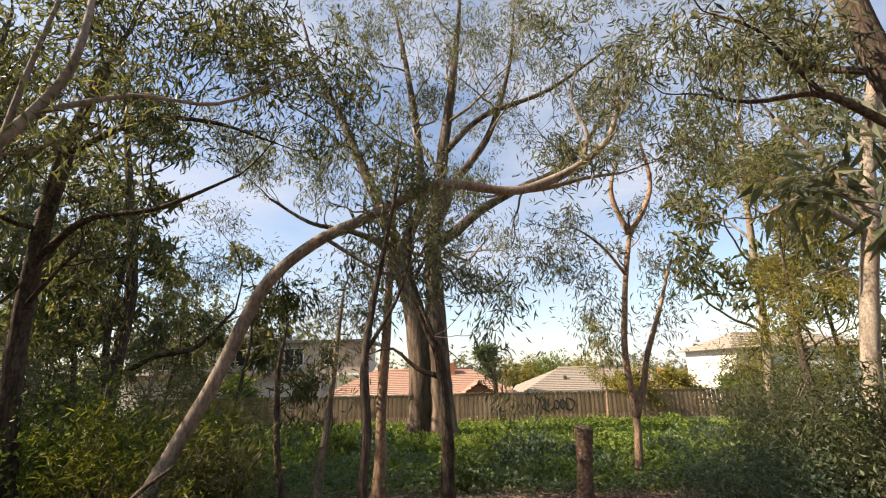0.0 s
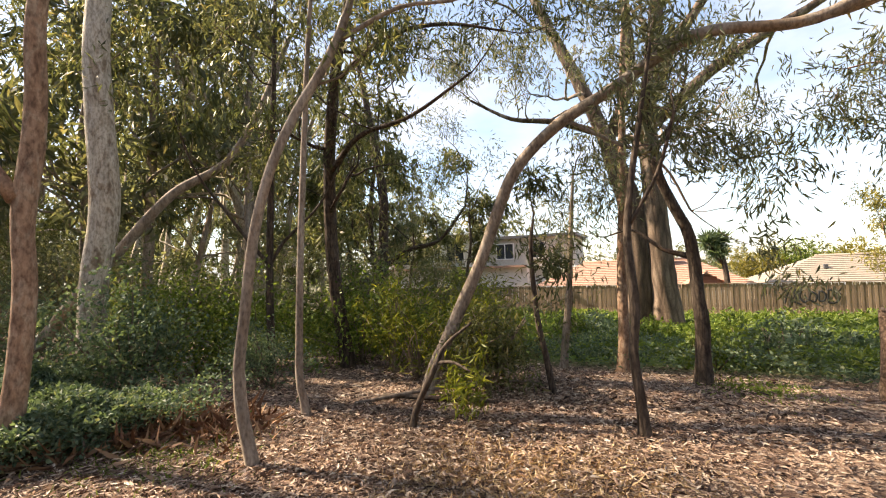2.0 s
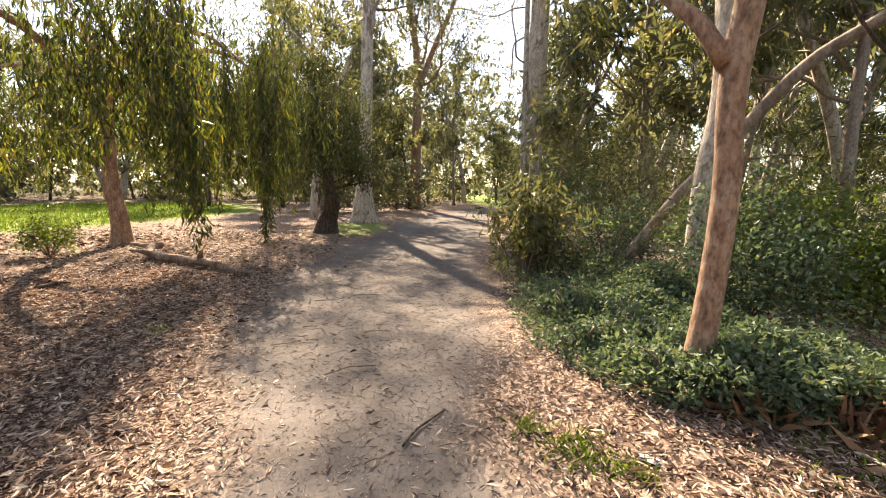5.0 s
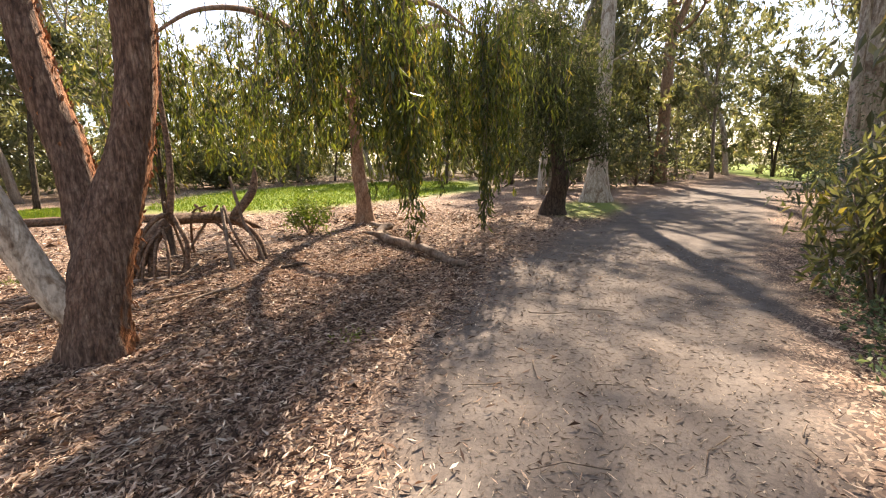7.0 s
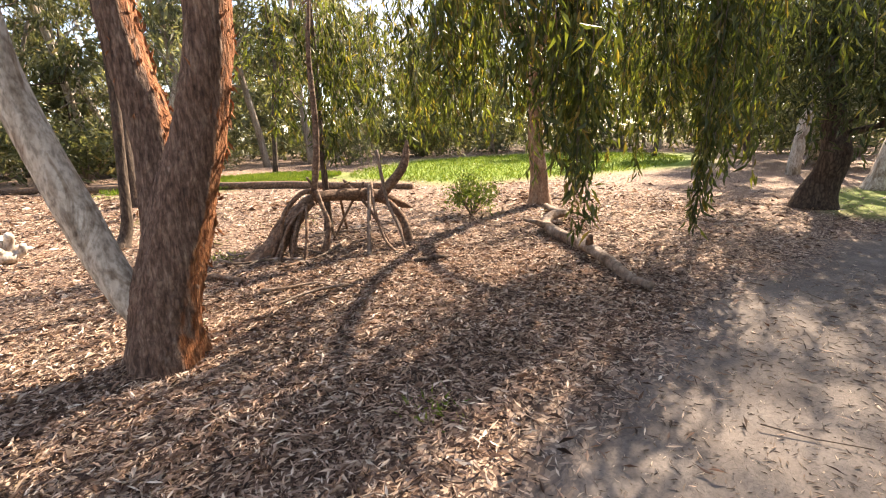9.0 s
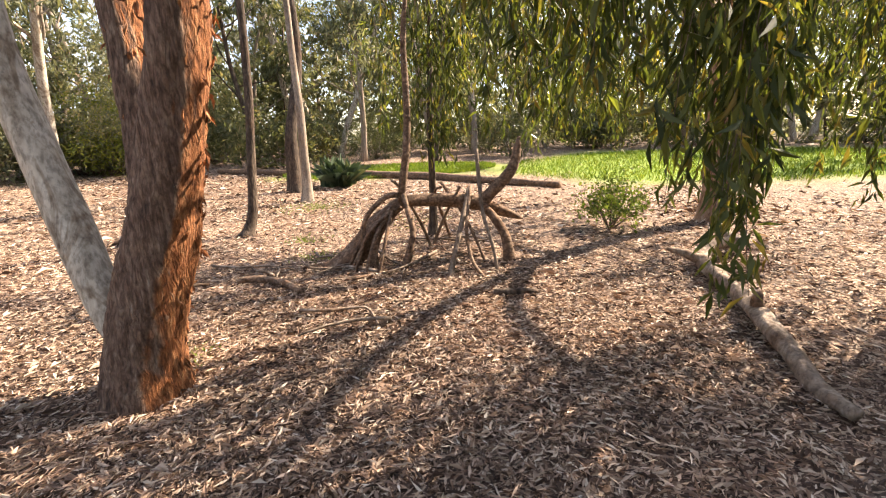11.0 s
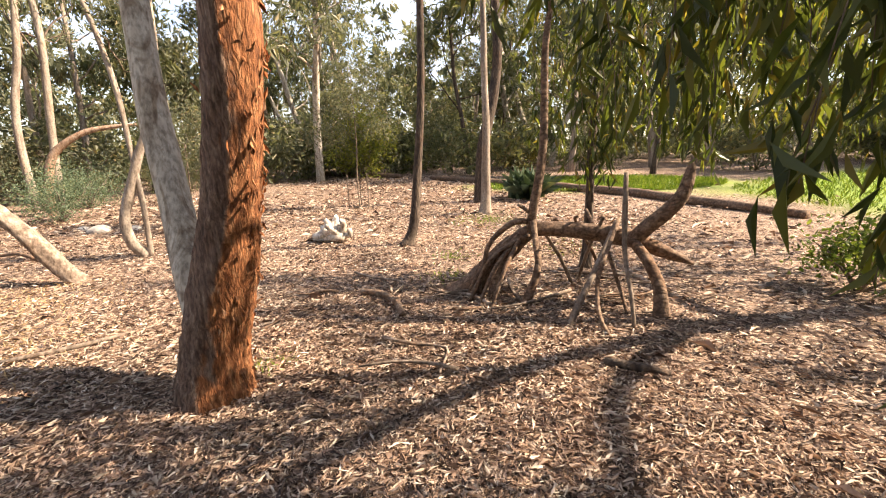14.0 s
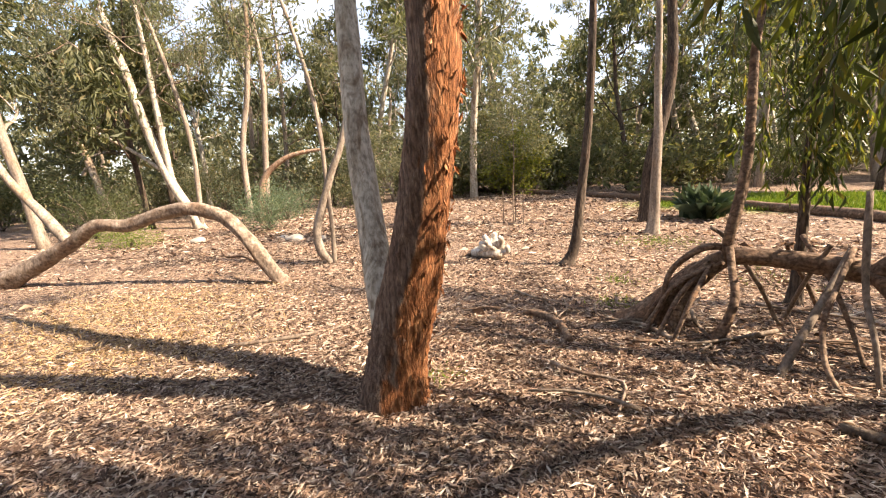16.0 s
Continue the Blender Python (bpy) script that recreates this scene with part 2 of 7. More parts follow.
def ground_material():
    m, n, l, b = nodes_of("leaf strewn earth", 0.95)
    chips = n.new("ShaderNodeTexVoronoi")
    chips.inputs["Scale"].default_value = 1.0
    c, mp = n.new("ShaderNodeTexCoord"), n.new("ShaderNodeMapping")
    mp.inputs["Scale"].default_value = (38, 62, 40)
    mp.inputs["Rotation"].default_value = (0, 0, 0.5)
    warp = n.new("ShaderNodeTexNoise")
    warp.inputs["Scale"].default_value, warp.inputs["Detail"].default_value = 5.0, 3.0
    add = n.new("ShaderNodeMixRGB")
    add.blend_type, add.inputs[0].default_value = "ADD", 0.22
    l.new(c.outputs["Object"], warp.inputs["Vector"])
    l.new(c.outputs["Object"], add.inputs[1])
    l.new(warp.outputs["Color"], add.inputs[2])
    l.new(add.outputs["Color"], mp.inputs["Vector"])
    l.new(mp.outputs["Vector"], chips.inputs["Vector"])
    sep = n.new("ShaderNodeSeparateColor")
    l.new(chips.outputs["Color"], sep.inputs["Color"])
    litter = ramp(n, l, sep.outputs["Red"], [(0.0, (0.03, 0.018, 0.013)), (0.4, (0.10, 0.064, 0.049)), (0.75, (0.27, 0.19, 0.14)), (1.0, (0.48, 0.39, 0.31))])
    broad = grain(n, l, 0.7, 5.0)
    litter = blend(n, l, "MULTIPLY", 0.7, litter, ramp(n, l, broad, [(0.3, (0.72, 0.68, 0.66)), (0.7, (1.22, 1.16, 1.05))]))
    dust = grain(n, l, 2.2, 8.0, (1, 1, 1), 0.7)
    dirt = ramp(n, l, dust, [(0.3, (0.086, 0.073, 0.065)), (0.5, (0.13, 0.113, 0.101)), (0.7, (0.185, 0.163, 0.145))])
    pebble = grain(n, l, 60, 4.0)
    dirt = blend(n, l, "MULTIPLY", 0.7, dirt, ramp(n, l, pebble, [(0.35, (0.66, 0.65, 0.64)), (0.6, (1.12, 1.1, 1.08))]))
    turf = ramp(n, l, grain(n, l, 14, 6.0), [(0.3, (0.075, 0.12, 0.018)), (0.55, (0.15, 0.22, 0.03)), (0.8, (0.25, 0.27, 0.06))])
    far = ramp(n, l, broad, [(0.3, (0.06, 0.062, 0.03)), (0.7, (0.13, 0.115, 0.06))])
    col = litter
    for name, other in (("far_cover", far), ("turf_cover", turf), ("path_cover", dirt)):
        a = n.new("ShaderNodeAttribute")
        a.attribute_name = name
        col = blend(n, l, "MIX", a.outputs["Fac"], col, other)
    l.new(col, b.inputs["Base Color"])
    relief(n, l, b, sep.outputs["Green"], 0.6, 0.015)
    return m


GROUND = ground_material()
FENCE_WOOD = plain("weathered fence timber", (0.23, 0.165, 0.12), 0.9, 6.0, 0.35, 0.5, 0.006, (6, 6, 0.5))
TILE_RED = plain("terracotta roof tile", (0.33, 0.205, 0.155), 0.85, 6.0, 0.22, 0.3)
TILE_TAN = plain("tan concrete roof tile", (0.30, 0.255, 0.21), 0.85, 6.0, 0.2, 0.3)
RENDERED = plain("pale rendered wall", (0.70, 0.69, 0.66), 0.85, 3.0, 0.08, 0.15)
BRICK_WALL = plain("cream brick wall", (0.44, 0.40, 0.35), 0.9, 12.0, 0.2, 0.3)
BRICK_RED = plain("red chimney brick", (0.36, 0.15, 0.09), 0.9, 12.0, 0.25, 0.3)
WHITE_TRIM = plain("white painted trim", (0.78, 0.77, 0.74), 0.6, 4.0, 0.06, 0.05)
DARK_METAL = plain("dark roof metal", (0.09, 0.09, 0.10), 0.5, 4.0, 0.1, 0.05)
BLACK_PAINT = plain("black spray paint", (0.025, 0.025, 0.028), 0.6, 20.0, 0.2, 0.05)
STONE = plain("grey field stone", (0.42, 0.38, 0.33), 0.9, 8.0, 0.3, 0.6, 0.02)
PAPER = plain("crumpled white paper", (0.80, 0.80, 0.80), 0.6, 20.0, 0.08, 0.3, 0.004)
MULCH = plain("dark wet mulch", (0.06, 0.042, 0.032), 0.95, 30.0, 0.4, 0.8, 0.02)
PANE, pn, pl, pb = nodes_of("dark window glass", 0.05)
pb.inputs["Base Color"].default_value = (0.03, 0.035, 0.045, 1)
pb.inputs["Specular IOR Level"].default_value = 0.6

# ---- builders ----


def rng_of(seed):
    return np.random.default_rng(seed)


def mesh_of(name, verts, faces, material, smooth=False):
    """faces: an int array (n, 3) or (n, 4), or a list of such arrays."""
    me = bpy.data.meshes.new(name)
    verts = np.asarray(verts, dtype=np.float32)
    sets = [np.asarray(f, dtype=np.int32) for f in (faces if isinstance(faces, list) else [faces])]
    sets = [f for f in sets if len(f)]
    loops = np.concatenate([f.ravel() for f in sets])
    sizes = np.concatenate([np.full(len(f), f.shape[1], dtype=np.int32) for f in sets])
    starts = np.concatenate([[0], np.cumsum(sizes)[:-1]]).astype(np.int32)
    me.vertices.add(len(verts))
    me.vertices.foreach_set("co", verts.ravel())
    me.loops.add(len(loops))
    me.loops.foreach_set("vertex_index", loops)
    me.polygons.add(len(sizes))
    me.polygons.foreach_set("loop_start", starts)
    me.polygons.foreach_set("use_smooth", np.full(len(sizes), smooth))
    me.update(calc_edges=True)
    me.validate()
    me.materials.append(material)
    return me


def thing(name, label, category, at=(0, 0, 0), group="", kind=""):
    ob = new(name)
    ob.location = at
    ob.empty_display_size = 0.1
    return tagged(ob, label, category, group, kind)


def part(name, me, parent, label=""):
    """A mesh given in world metres, linked under its thing."""
    ob = new(name, me)
    ob.parent = parent
    at = parent.location + (parent.parent.location if parent.parent else Vector())
    me.transform(Matrix.Translation(-at))
    if label:
        ob["label"] = label
    if name in ("branchwork", "stemwork", "flaking_bark"):
        ob["kind"] = "stuff"
    return ob


def structure(name, me, label, category):
    return tagged(new(name, me), label, category, kind="structure")


def smooth_line(points, step=0.12):
    """A Catmull-Rom line through rows of numbers."""
    p = np.asarray(points, dtype=float)
    if len(p) < 2:
        return p
    ext = np.vstack([2 * p[0] - p[1], p, 2 * p[-1] - p[-2]])
    out = []
    for i in range(1, len(ext) - 2):
        a, b, c, d = ext[i - 1:i + 3]
        n = max(2, int(np.linalg.norm((c - b)[:3]) / step))
        for u in np.arange(n) / n:
            out.append(0.5 * (2 * b + (c - a) * u + (2 * a - 5 * b + 4 * c - d) * u * u + (3 * b - a - 3 * c + d) * u ** 3))
    out.append(p[-1])
    return np.array(out)


def tube(line, sides=8, lumps=0.0, seed=0, flare=0.0, ribs=0):
    """Rings along rows of x, y, z, radius; closed at both ends. Returns verts and quads with triangles."""
    line = np.asarray(line, dtype=float)
    n = len(line)
    t = np.gradient(line[:, :3], axis=0)
    t /= np.linalg.norm(t, axis=1)[:, None] + 1e-9
    side = np.cross(t, np.array([0.31, 0.95, 0.02]))
    side /= np.linalg.norm(side, axis=1)[:, None] + 1e-9
    other = np.cross(t, side)
    a = np.arange(sides) * 2 * np.pi / sides
    r = np.repeat(np.maximum(line[:, 3:4], 0.001), sides, axis=1)
    if lumps:
        g = rng_of(seed)
        k = np.cumsum(np.linalg.norm(np.diff(line[:, :3], axis=0, prepend=line[:1, :3]), axis=1))[:, None]
        for f in (1, 2, 3, 5):
            ph, w = g.uniform(0, 6.28, 2), g.uniform(1.2, 4.0)
            r = r * (1 + lumps / f ** 0.5 * np.sin(f * a[None] + ph[0] + np.sin(k * w + ph[1]) * 1.3) * np.sin(k * w * 1.4 + ph[1]))
        if ribs:
            r = r * (1 + lumps * 0.55 * np.sin(ribs * a[None] + 2.5 * np.sin(k * 3.1)) * (0.6 + 0.4 * np.sin(k * 9 + a[None] * 3)))
            r = r * (1 + g.normal(0, lumps * 0.25, r.shape))
    if flare:
        h = np.linalg.norm(line[:, :3] - line[0, :3], axis=1)[:, None]
        r = r * (1 + flare * np.exp(-h / (line[0, 3] * 1.6)) * (1 + 0.35 * np.sin(a[None] * 5 + seed)))
    v = line[:, None, :3] + r[..., None] * (np.cos(a)[None, :, None] * side[:, None] + np.sin(a)[None, :, None] * other[:, None])
    v = np.vstack([v.reshape(-1, 3), line[0, :3], line[-1, :3]])
    i, j = np.meshgrid(np.arange(n - 1), np.arange(sides), indexing="ij")
    k = (j + 1) % sides
    quads = np.stack([i * sides + j, i * sides + k, (i + 1) * sides + k, (i + 1) * sides + j], -1).reshape(-1, 4)
    j = np.arange(sides)
    k = (j + 1) % sides
    caps = np.vstack([np.stack([np.full(sides, n * sides), k, j], -1),
                      np.stack([np.full(sides, n * sides + 1), (n - 1) * sides + j, (n - 1) * sides + k], -1)])
    return v, quads, caps


def tubes(lines, sides=5, lumps=0.0, seed=0):
    vs, qs, cs, o = [], [], [], 0
    for i, line in enumerate(lines):
        v, q, c = tube(line, sides, lumps, seed + i)
        vs.append(v), qs.append(q + o), cs.append(c + o)
        o += len(v)
    return np.vstack(vs), [np.vstack(qs), np.vstack(cs)]


def log_mesh(name, points, material, sides=12, lumps=0.06, seed=0, flare=0.0, step=0.1, ribs=0):
    v, q, c = tube(smooth_line(points, step), sides, lumps, seed, flare, ribs)
    return mesh_of(name, v, [q, c], material, True)


def blades(g, at, way, length, width, curl=0.25):
    """Narrow folded leaves: base, two shoulders, tip. at, way: (n, 3); length, width: (n,). Two triangles each."""
    n = len(at)
    way = way / (np.linalg.norm(way, axis=1)[:, None] + 1e-9)
    side = np.cross(way, g.normal(size=(n, 3)))
    side /= np.linalg.norm(side, axis=1)[:, None] + 1e-9
    up = np.cross(side, way)
    mid = at + way * (length * 0.42)[:, None] + up * (length * curl * 0.3)[:, None]
    tip = at + way * length[:, None] - up * (length * curl * 0.4)[:, None]
    w = (width * 0.5)[:, None]
    v = np.stack([at, mid - side * w, tip, mid + side * w], 1).reshape(-1, 3)
    o = np.arange(n)[:, None] * 4
    f = np.stack([o + [0, 1, 2], o + [0, 2, 3]], 1).reshape(-1, 3)
    return v, f


def clump_leaves(g, clumps, length, width, droop=0.7, curl=0.25):
    """clumps: rows of x, y, z, radius, count. Leaves hang in loose sprays inside each."""
    at, way, size = [], [], []
    for x, y, z, r, count in clumps:
        count = int(count)
        sprays = max(2, count // 9)
        c = g.normal(0, 0.5, (sprays, 3)) * (r, r, r * 0.72)
        pick = g.integers(0, sprays, count)
        at.append(np.array((x, y, z)) + c[pick] + g.normal(0, min(0.16, r * 0.3), (count, 3)))
        d = g.normal(0, 0.55, (sprays, 3))[pick] + g.normal(0, 0.45, (count, 3))
        d[:, 2] -= droop
        way.append(d)
        size.append(length * g.uniform(0.6, 1.25, count))
    at, way, size = np.vstack(at), np.vstack(way), np.concatenate(size)
    return blades(g, at, way, size, width * size / length * g.uniform(0.75, 1.25, len(size)), curl)


def grow(g, start, way, length, radius, depth, lines, tips, wobble=0.22, lift=0.12, children=(2, 4)):
    """Branching limbs; adds rows of x, y, z, radius to lines, and the ends to tips."""
    n = 5
    p, d = np.array(start, float), np.array(way, float)
    d /= np.linalg.norm(d)
    line = [(*p, radius)]
    for i in range(n):
        d = d + g.normal(0, wobble, 3) + (0, 0, lift)
        d /= np.linalg.norm(d)
        p = p + d * length / n
        line.append((*p, radius * (1 - 0.55 * (i + 1) / n)))
    lines.append(smooth_line(line, max(0.15, length / 6)))
    if depth == 0:
        tips.append(p)
        tips.append(np.array(line[3][:3]))
        return
    for k in range(g.integers(*children)):
        at = np.array(line[n - (k % 3)][:3])
        side = g.normal(0, 1, 3)
        side -= d * side.dot(d)
        side /= np.linalg.norm(side) + 1e-9
        grow(g, at, d * 0.75 + side * g.uniform(0.45, 0.95), length * g.uniform(0.5, 0.75), radius * 0.48, depth - 1, lines, tips, wobble, lift, children)


def finish_tree(root, g, lines, clumps, wood, leaf, length, width, droop, curl=0.25):
    if lines:
        v, f = tubes(lines, 3)
        part("branchwork", mesh_of("branchwork", v, f, wood, True), root)
    if clumps:
        v, f = clump_leaves(g, clumps, length, width, droop, curl)
        part("crown", mesh_of("crown", v, f, leaf), root)


def gum(name, label, stems, wood, leaf, seed, limbs=(), sprout=None, extra=(), leaves=70, clump=0.5, leaf_size=(0.13, 0.02),
        droop=0.7, sides=12, lumps=0.05, flare=0.35, ribs=0, category="tree", twig=None, step=0.12):
    """A tree from spines of x, y, z, radius. sprout: (count a stem, from part, length, depth) of side limbs that it grows by itself.
    extra: further clumps of x, y, z, radius, count."""
    g = rng_of(seed)
    root = thing(name, label, category, stems[0][0][:3])
    lines, tips = [], []
    for i, s in enumerate(stems):
        part("trunk" if i == 0 else "stem", log_mesh("trunk", s, wood, sides, lumps, seed + i, flare if i == 0 else 0.0, step, ribs), root)
    for i, s in enumerate(limbs):
        part("limb", log_mesh("limb", s, wood, max(6, sides - 4), lumps, seed + 20 + i, 0.0, step), root)
    if sprout:
        count, low, length, depth = sprout
        for s in (*stems, *limbs):
            line = smooth_line(s, 0.3)
            for k in range(count):
                u = low + (1 - low) * (k + g.uniform(0.2, 0.9)) / count
                i = min(len(line) - 1, int(u * len(line)))
                w = g.normal(0, 1, 3) * (1, 1, 0.35) + (0, 0, 0.35)
                grow(g, line[i, :3], w, length * g.uniform(0.6, 1.2) * (1.15 - 0.5 * u), max(0.006, line[i, 3] * 0.42), depth, lines, tips)
            grow(g, line[-1, :3], line[-1, :3] - line[-3, :3], length * 0.8, max(0.008, line[-1, 3] * 0.8), depth, lines, tips)
    clumps = [(*t, clump * g.uniform(0.6, 1.3), leaves * g.uniform(0.5, 1.4)) for t in tips] + list(extra)
    for x, y, z, r, _ in extra:
        for k in range(3):
            e = np.array((x, y, z)) + g.normal(0, r * 0.4, 3)
            s = np.array((x, y, z)) + (g.normal(0, r * 0.3), g.normal(0, r * 0.3), r * 0.9)
            m = (e + s) / 2 + g.normal(0, r * 0.12, 3)
            lines.append(smooth_line([(*s, 0.008), (*m, 0.006), (*e, 0.003)], 0.15))
    finish_tree(root, g, lines, clumps, twig or wood, leaf, *leaf_size, droop)
    return root


def shrub(name, label, at, height, radius, leaf, seed, leaves=2500, leaf_size=(0.05, 0.02), stems=7, droop=0.1, category="shrub", wood=None, fine=0.19):
    g = rng_of(seed)
    at = np.array((at[0], at[1], land(at[0], at[1]) - 0.03)) if len(at) == 2 else np.array(at)
    root = thing(name, label, category, at)
    lines, clumps = [], []
    for k in range(stems):
        a, r = g.uniform(0, 6.28), radius * g.uniform(0.2, 0.95)
        e = at + (math.cos(a) * r, math.sin(a) * r, height * g.uniform(0.45, 0.95) * (1.1 - 0.45 * r / radius))
        m = at + (e - at) * (0.45, 0.45, 0.6) + g.normal(0, 0.06, 3)
        lines.append(smooth_line([(*at, 0.016), (*m, 0.012), (*e, 0.005)], fine))
        for u in (0.35, 0.6, 0.8, 1.0):
            q = m + (e - m) * (u - 0.35) / 0.65 + g.normal(0, radius * 0.14, 3)
            q[2] = max(q[2], at[2] + 0.08)
            clumps.append((*q, radius * 0.36, leaves / stems / 4))
    v, f = tubes(lines, 4 if fine < 0.2 else 3)
    part("stemwork", mesh_of("stemwork", v, f, wood or TWIG, True), root)
    v, f = clump_leaves(g, clumps, *leaf_size, droop)
    v[:, 2] = np.maximum(v[:, 2], at[2] + 0.005)
    part("foliage", mesh_of("foliage", v, f, leaf), root)
    return root


# ---- ground ----


def ease(a, b, v):
    u = np.clip((v - a) / (b - a), 0, 1)
    return u * u * (3 - 2 * u)


def land(x, y):
    """Height of the ground: level round the path, falling to the fence, with a low mound beside the path."""
    return -1.75 * ease(3.5, 25, y) + 0.12 * np.exp(-((x + 5.6) ** 2 + (y - 2.2) ** 2) / 3.0) + 0.25 * ease(-10, -40, y)


PATH_LINE = smooth_line([(60, -6, 1.4), (25, -3, 1.4), (8, -1.6, 1.4), (0, -0.9, 1.3), (-4.4, -0.5, 0.75), (-6, -0.65, 1.1), (-9.5, -0.45, 1.5),
                         (-13.5, 0.45, 1.55), (-20, 2.3, 1.55), (-26, 4.7, 1.6), (-33, 9.5, 1.6), (-40, 17, 1.6)], 0.5)


def path_cover(x, y):
    best = np.full(np.shape(x), -9.0)
    for px, py, w in PATH_LINE:
        best = np.maximum(best, w - np.hypot(x - px, y - py))
    return best


def wave(x, y, k, seed):
    g = rng_of(seed)
    out = 0
    for i in range(6):
        a, f, p = g.uniform(0, 6.28), k * g.uniform(0.6, 1.7), g.uniform(0, 6.28)
        out = out + np.sin((x * math.cos(a) + y * math.sin(a)) * f + p)
    return out / 6


def spaced(low, high, fine, far):
    """Coordinates that are close together from low to high and spread out beyond."""
    a = list(np.arange(low, high, fine))
    s, up, down = fine, [high], [low - fine]
    while up[-1] < far:
        s *= 1.16
        up.append(up[-1] + s)
    s = fine
    while down[-1] > -far:
        s *= 1.16
        down.append(down[-1] - s)
    return np.array(down[::-1] + a + up)


gx, gy = np.meshgrid(spaced(-15, 3, 0.1, 900), spaced(-11, 8, 0.1, 900), indexing="ij")
on_path = path_cover(gx, gy) + 0.28 * wave(gx, gy, 1.5, 5) + 0.12 * wave(gx, gy, 6.0, 6)
path_amount = ease(-0.35, 0.35, on_path)
near = np.exp(-((gx + 6) ** 2 + (gy + 2) ** 2) / 500)
gz = land(gx, gy) + near * (1 - 0.75 * path_amount) * (0.022 * wave(gx, gy, 2.4, 1) + 0.014 * wave(gx, gy, 9, 2) + 0.008 * wave(gx, gy, 26, 3)) - 0.03 * path_amount
turf_amount = np.maximum.reduce([
    ease(1.15, 0.8, np.hypot((gx + 25) / 10.5, (gy + 14.5) / 7.5) + 0.2 * wave(gx, gy, 0.8, 8)),
    ease(1.15, 0.8, np.hypot((gx + 11.5) / 4.5, (gy + 18.5) / 2.8) + 0.2 * wave(gx, gy, 0.8, 9)),
    0.75 * ease(1.15, 0.6, np.hypot((gx + 17.2) / 2.6, (gy + 1.3) / 1.0) + 0.2 * wave(gx, gy, 2.0, 9)),
    ease(6.6, 8.5, gy + 0.6 * wave(gx, gy, 0.9, 10)) * ease(34, 30, gy),
])
far_amount = ease(30, 70, np.hypot(gx + 5, gy))
nx, ny = gx.shape
i, j = np.meshgrid(np.arange(nx - 1), np.arange(ny - 1), indexing="ij")
quads = np.stack([i * ny + j, (i + 1) * ny + j, (i + 1) * ny + j + 1, i * ny + j + 1], -1).reshape(-1, 4)
ground_mesh = mesh_of("ground", np.stack([gx, gy, gz], -1).reshape(-1, 3), quads, GROUND, True)
for name, amount in (("path_cover", path_amount), ("turf_cover", turf_amount), ("far_cover", far_amount)):
    ground_mesh.attributes.new(name, "FLOAT", "POINT").data.foreach_set("value", amount.astype(np.float32).ravel())
ground = structure("ground", ground_mesh, "earth strewn with dry gum leaves and a dusty walking path", "ground")


def surface(x, y):
    on = ease(-0.35, 0.35, path_cover(x, y) + 0.28 * wave(x, y, 1.5, 5) + 0.12 * wave(x, y, 6.0, 6))
    n = np.exp(-((x + 6) ** 2 + (y + 2) ** 2) / 500)
    return land(x, y) + n * (1 - 0.75 * on) * (0.022 * wave(x, y, 2.4, 1) + 0.014 * wave(x, y, 9, 2) + 0.008 * wave(x, y, 26, 3)) - 0.03 * on, on

# ---- trees beside the clearing towards the fence ----
gum("arching_gum", "slender grey gum bent over in a long arch above the clearing", [
    [(-2.90, 4.28, -0.1, 0.080), (-2.78, 4.38, 0.35, 0.076), (-2.60, 4.47, 0.76, 0.072), (-2.26, 4.50, 1.45, 0.068), (-2.03, 4.49, 1.99, 0.066), (-1.78, 4.49, 2.50, 0.064),
     (-1.33, 4.49, 2.91, 0.061), (-0.78, 4.49, 3.18, 0.058), (-0.23, 4.48, 3.46, 0.059), (0.14, 4.48, 3.55, 0.054), (0.75, 4.48, 3.45, 0.049),
     (1.13, 4.48, 3.53, 0.050), (1.58, 4.47, 3.76, 0.042), (1.90, 4.47, 4.05, 0.036), (2.05, 4.5, 4.40, 0.027)]],
    BARK_GREY, LEAF_GREY, 11, limbs=[
    [(0.75, 4.48, 3.45, 0.036), (1.15, 4.55, 3.50, 0.029), (1.65, 4.65, 3.66, 0.022), (2.1, 4.7, 3.74, 0.016)],
    [(1.58, 4.47, 3.76, 0.028), (1.72, 4.6, 4.2, 0.022), (1.62, 4.7, 4.7, 0.016), (1.75, 4.8, 5.2, 0.011)],
    [(-1.2, 4.5, 2.95, 0.024), (-0.8, 4.6, 2.7, 0.018), (-0.35, 4.8, 2.45, 0.014), (-0.1, 4.9, 1.95, 0.010)]],
    sprout=(3, 0.8, 0.9, 1), leaves=60, clump=0.34, leaf_size=(0.12, 0.018), flare=0.2, twig=TWIG)
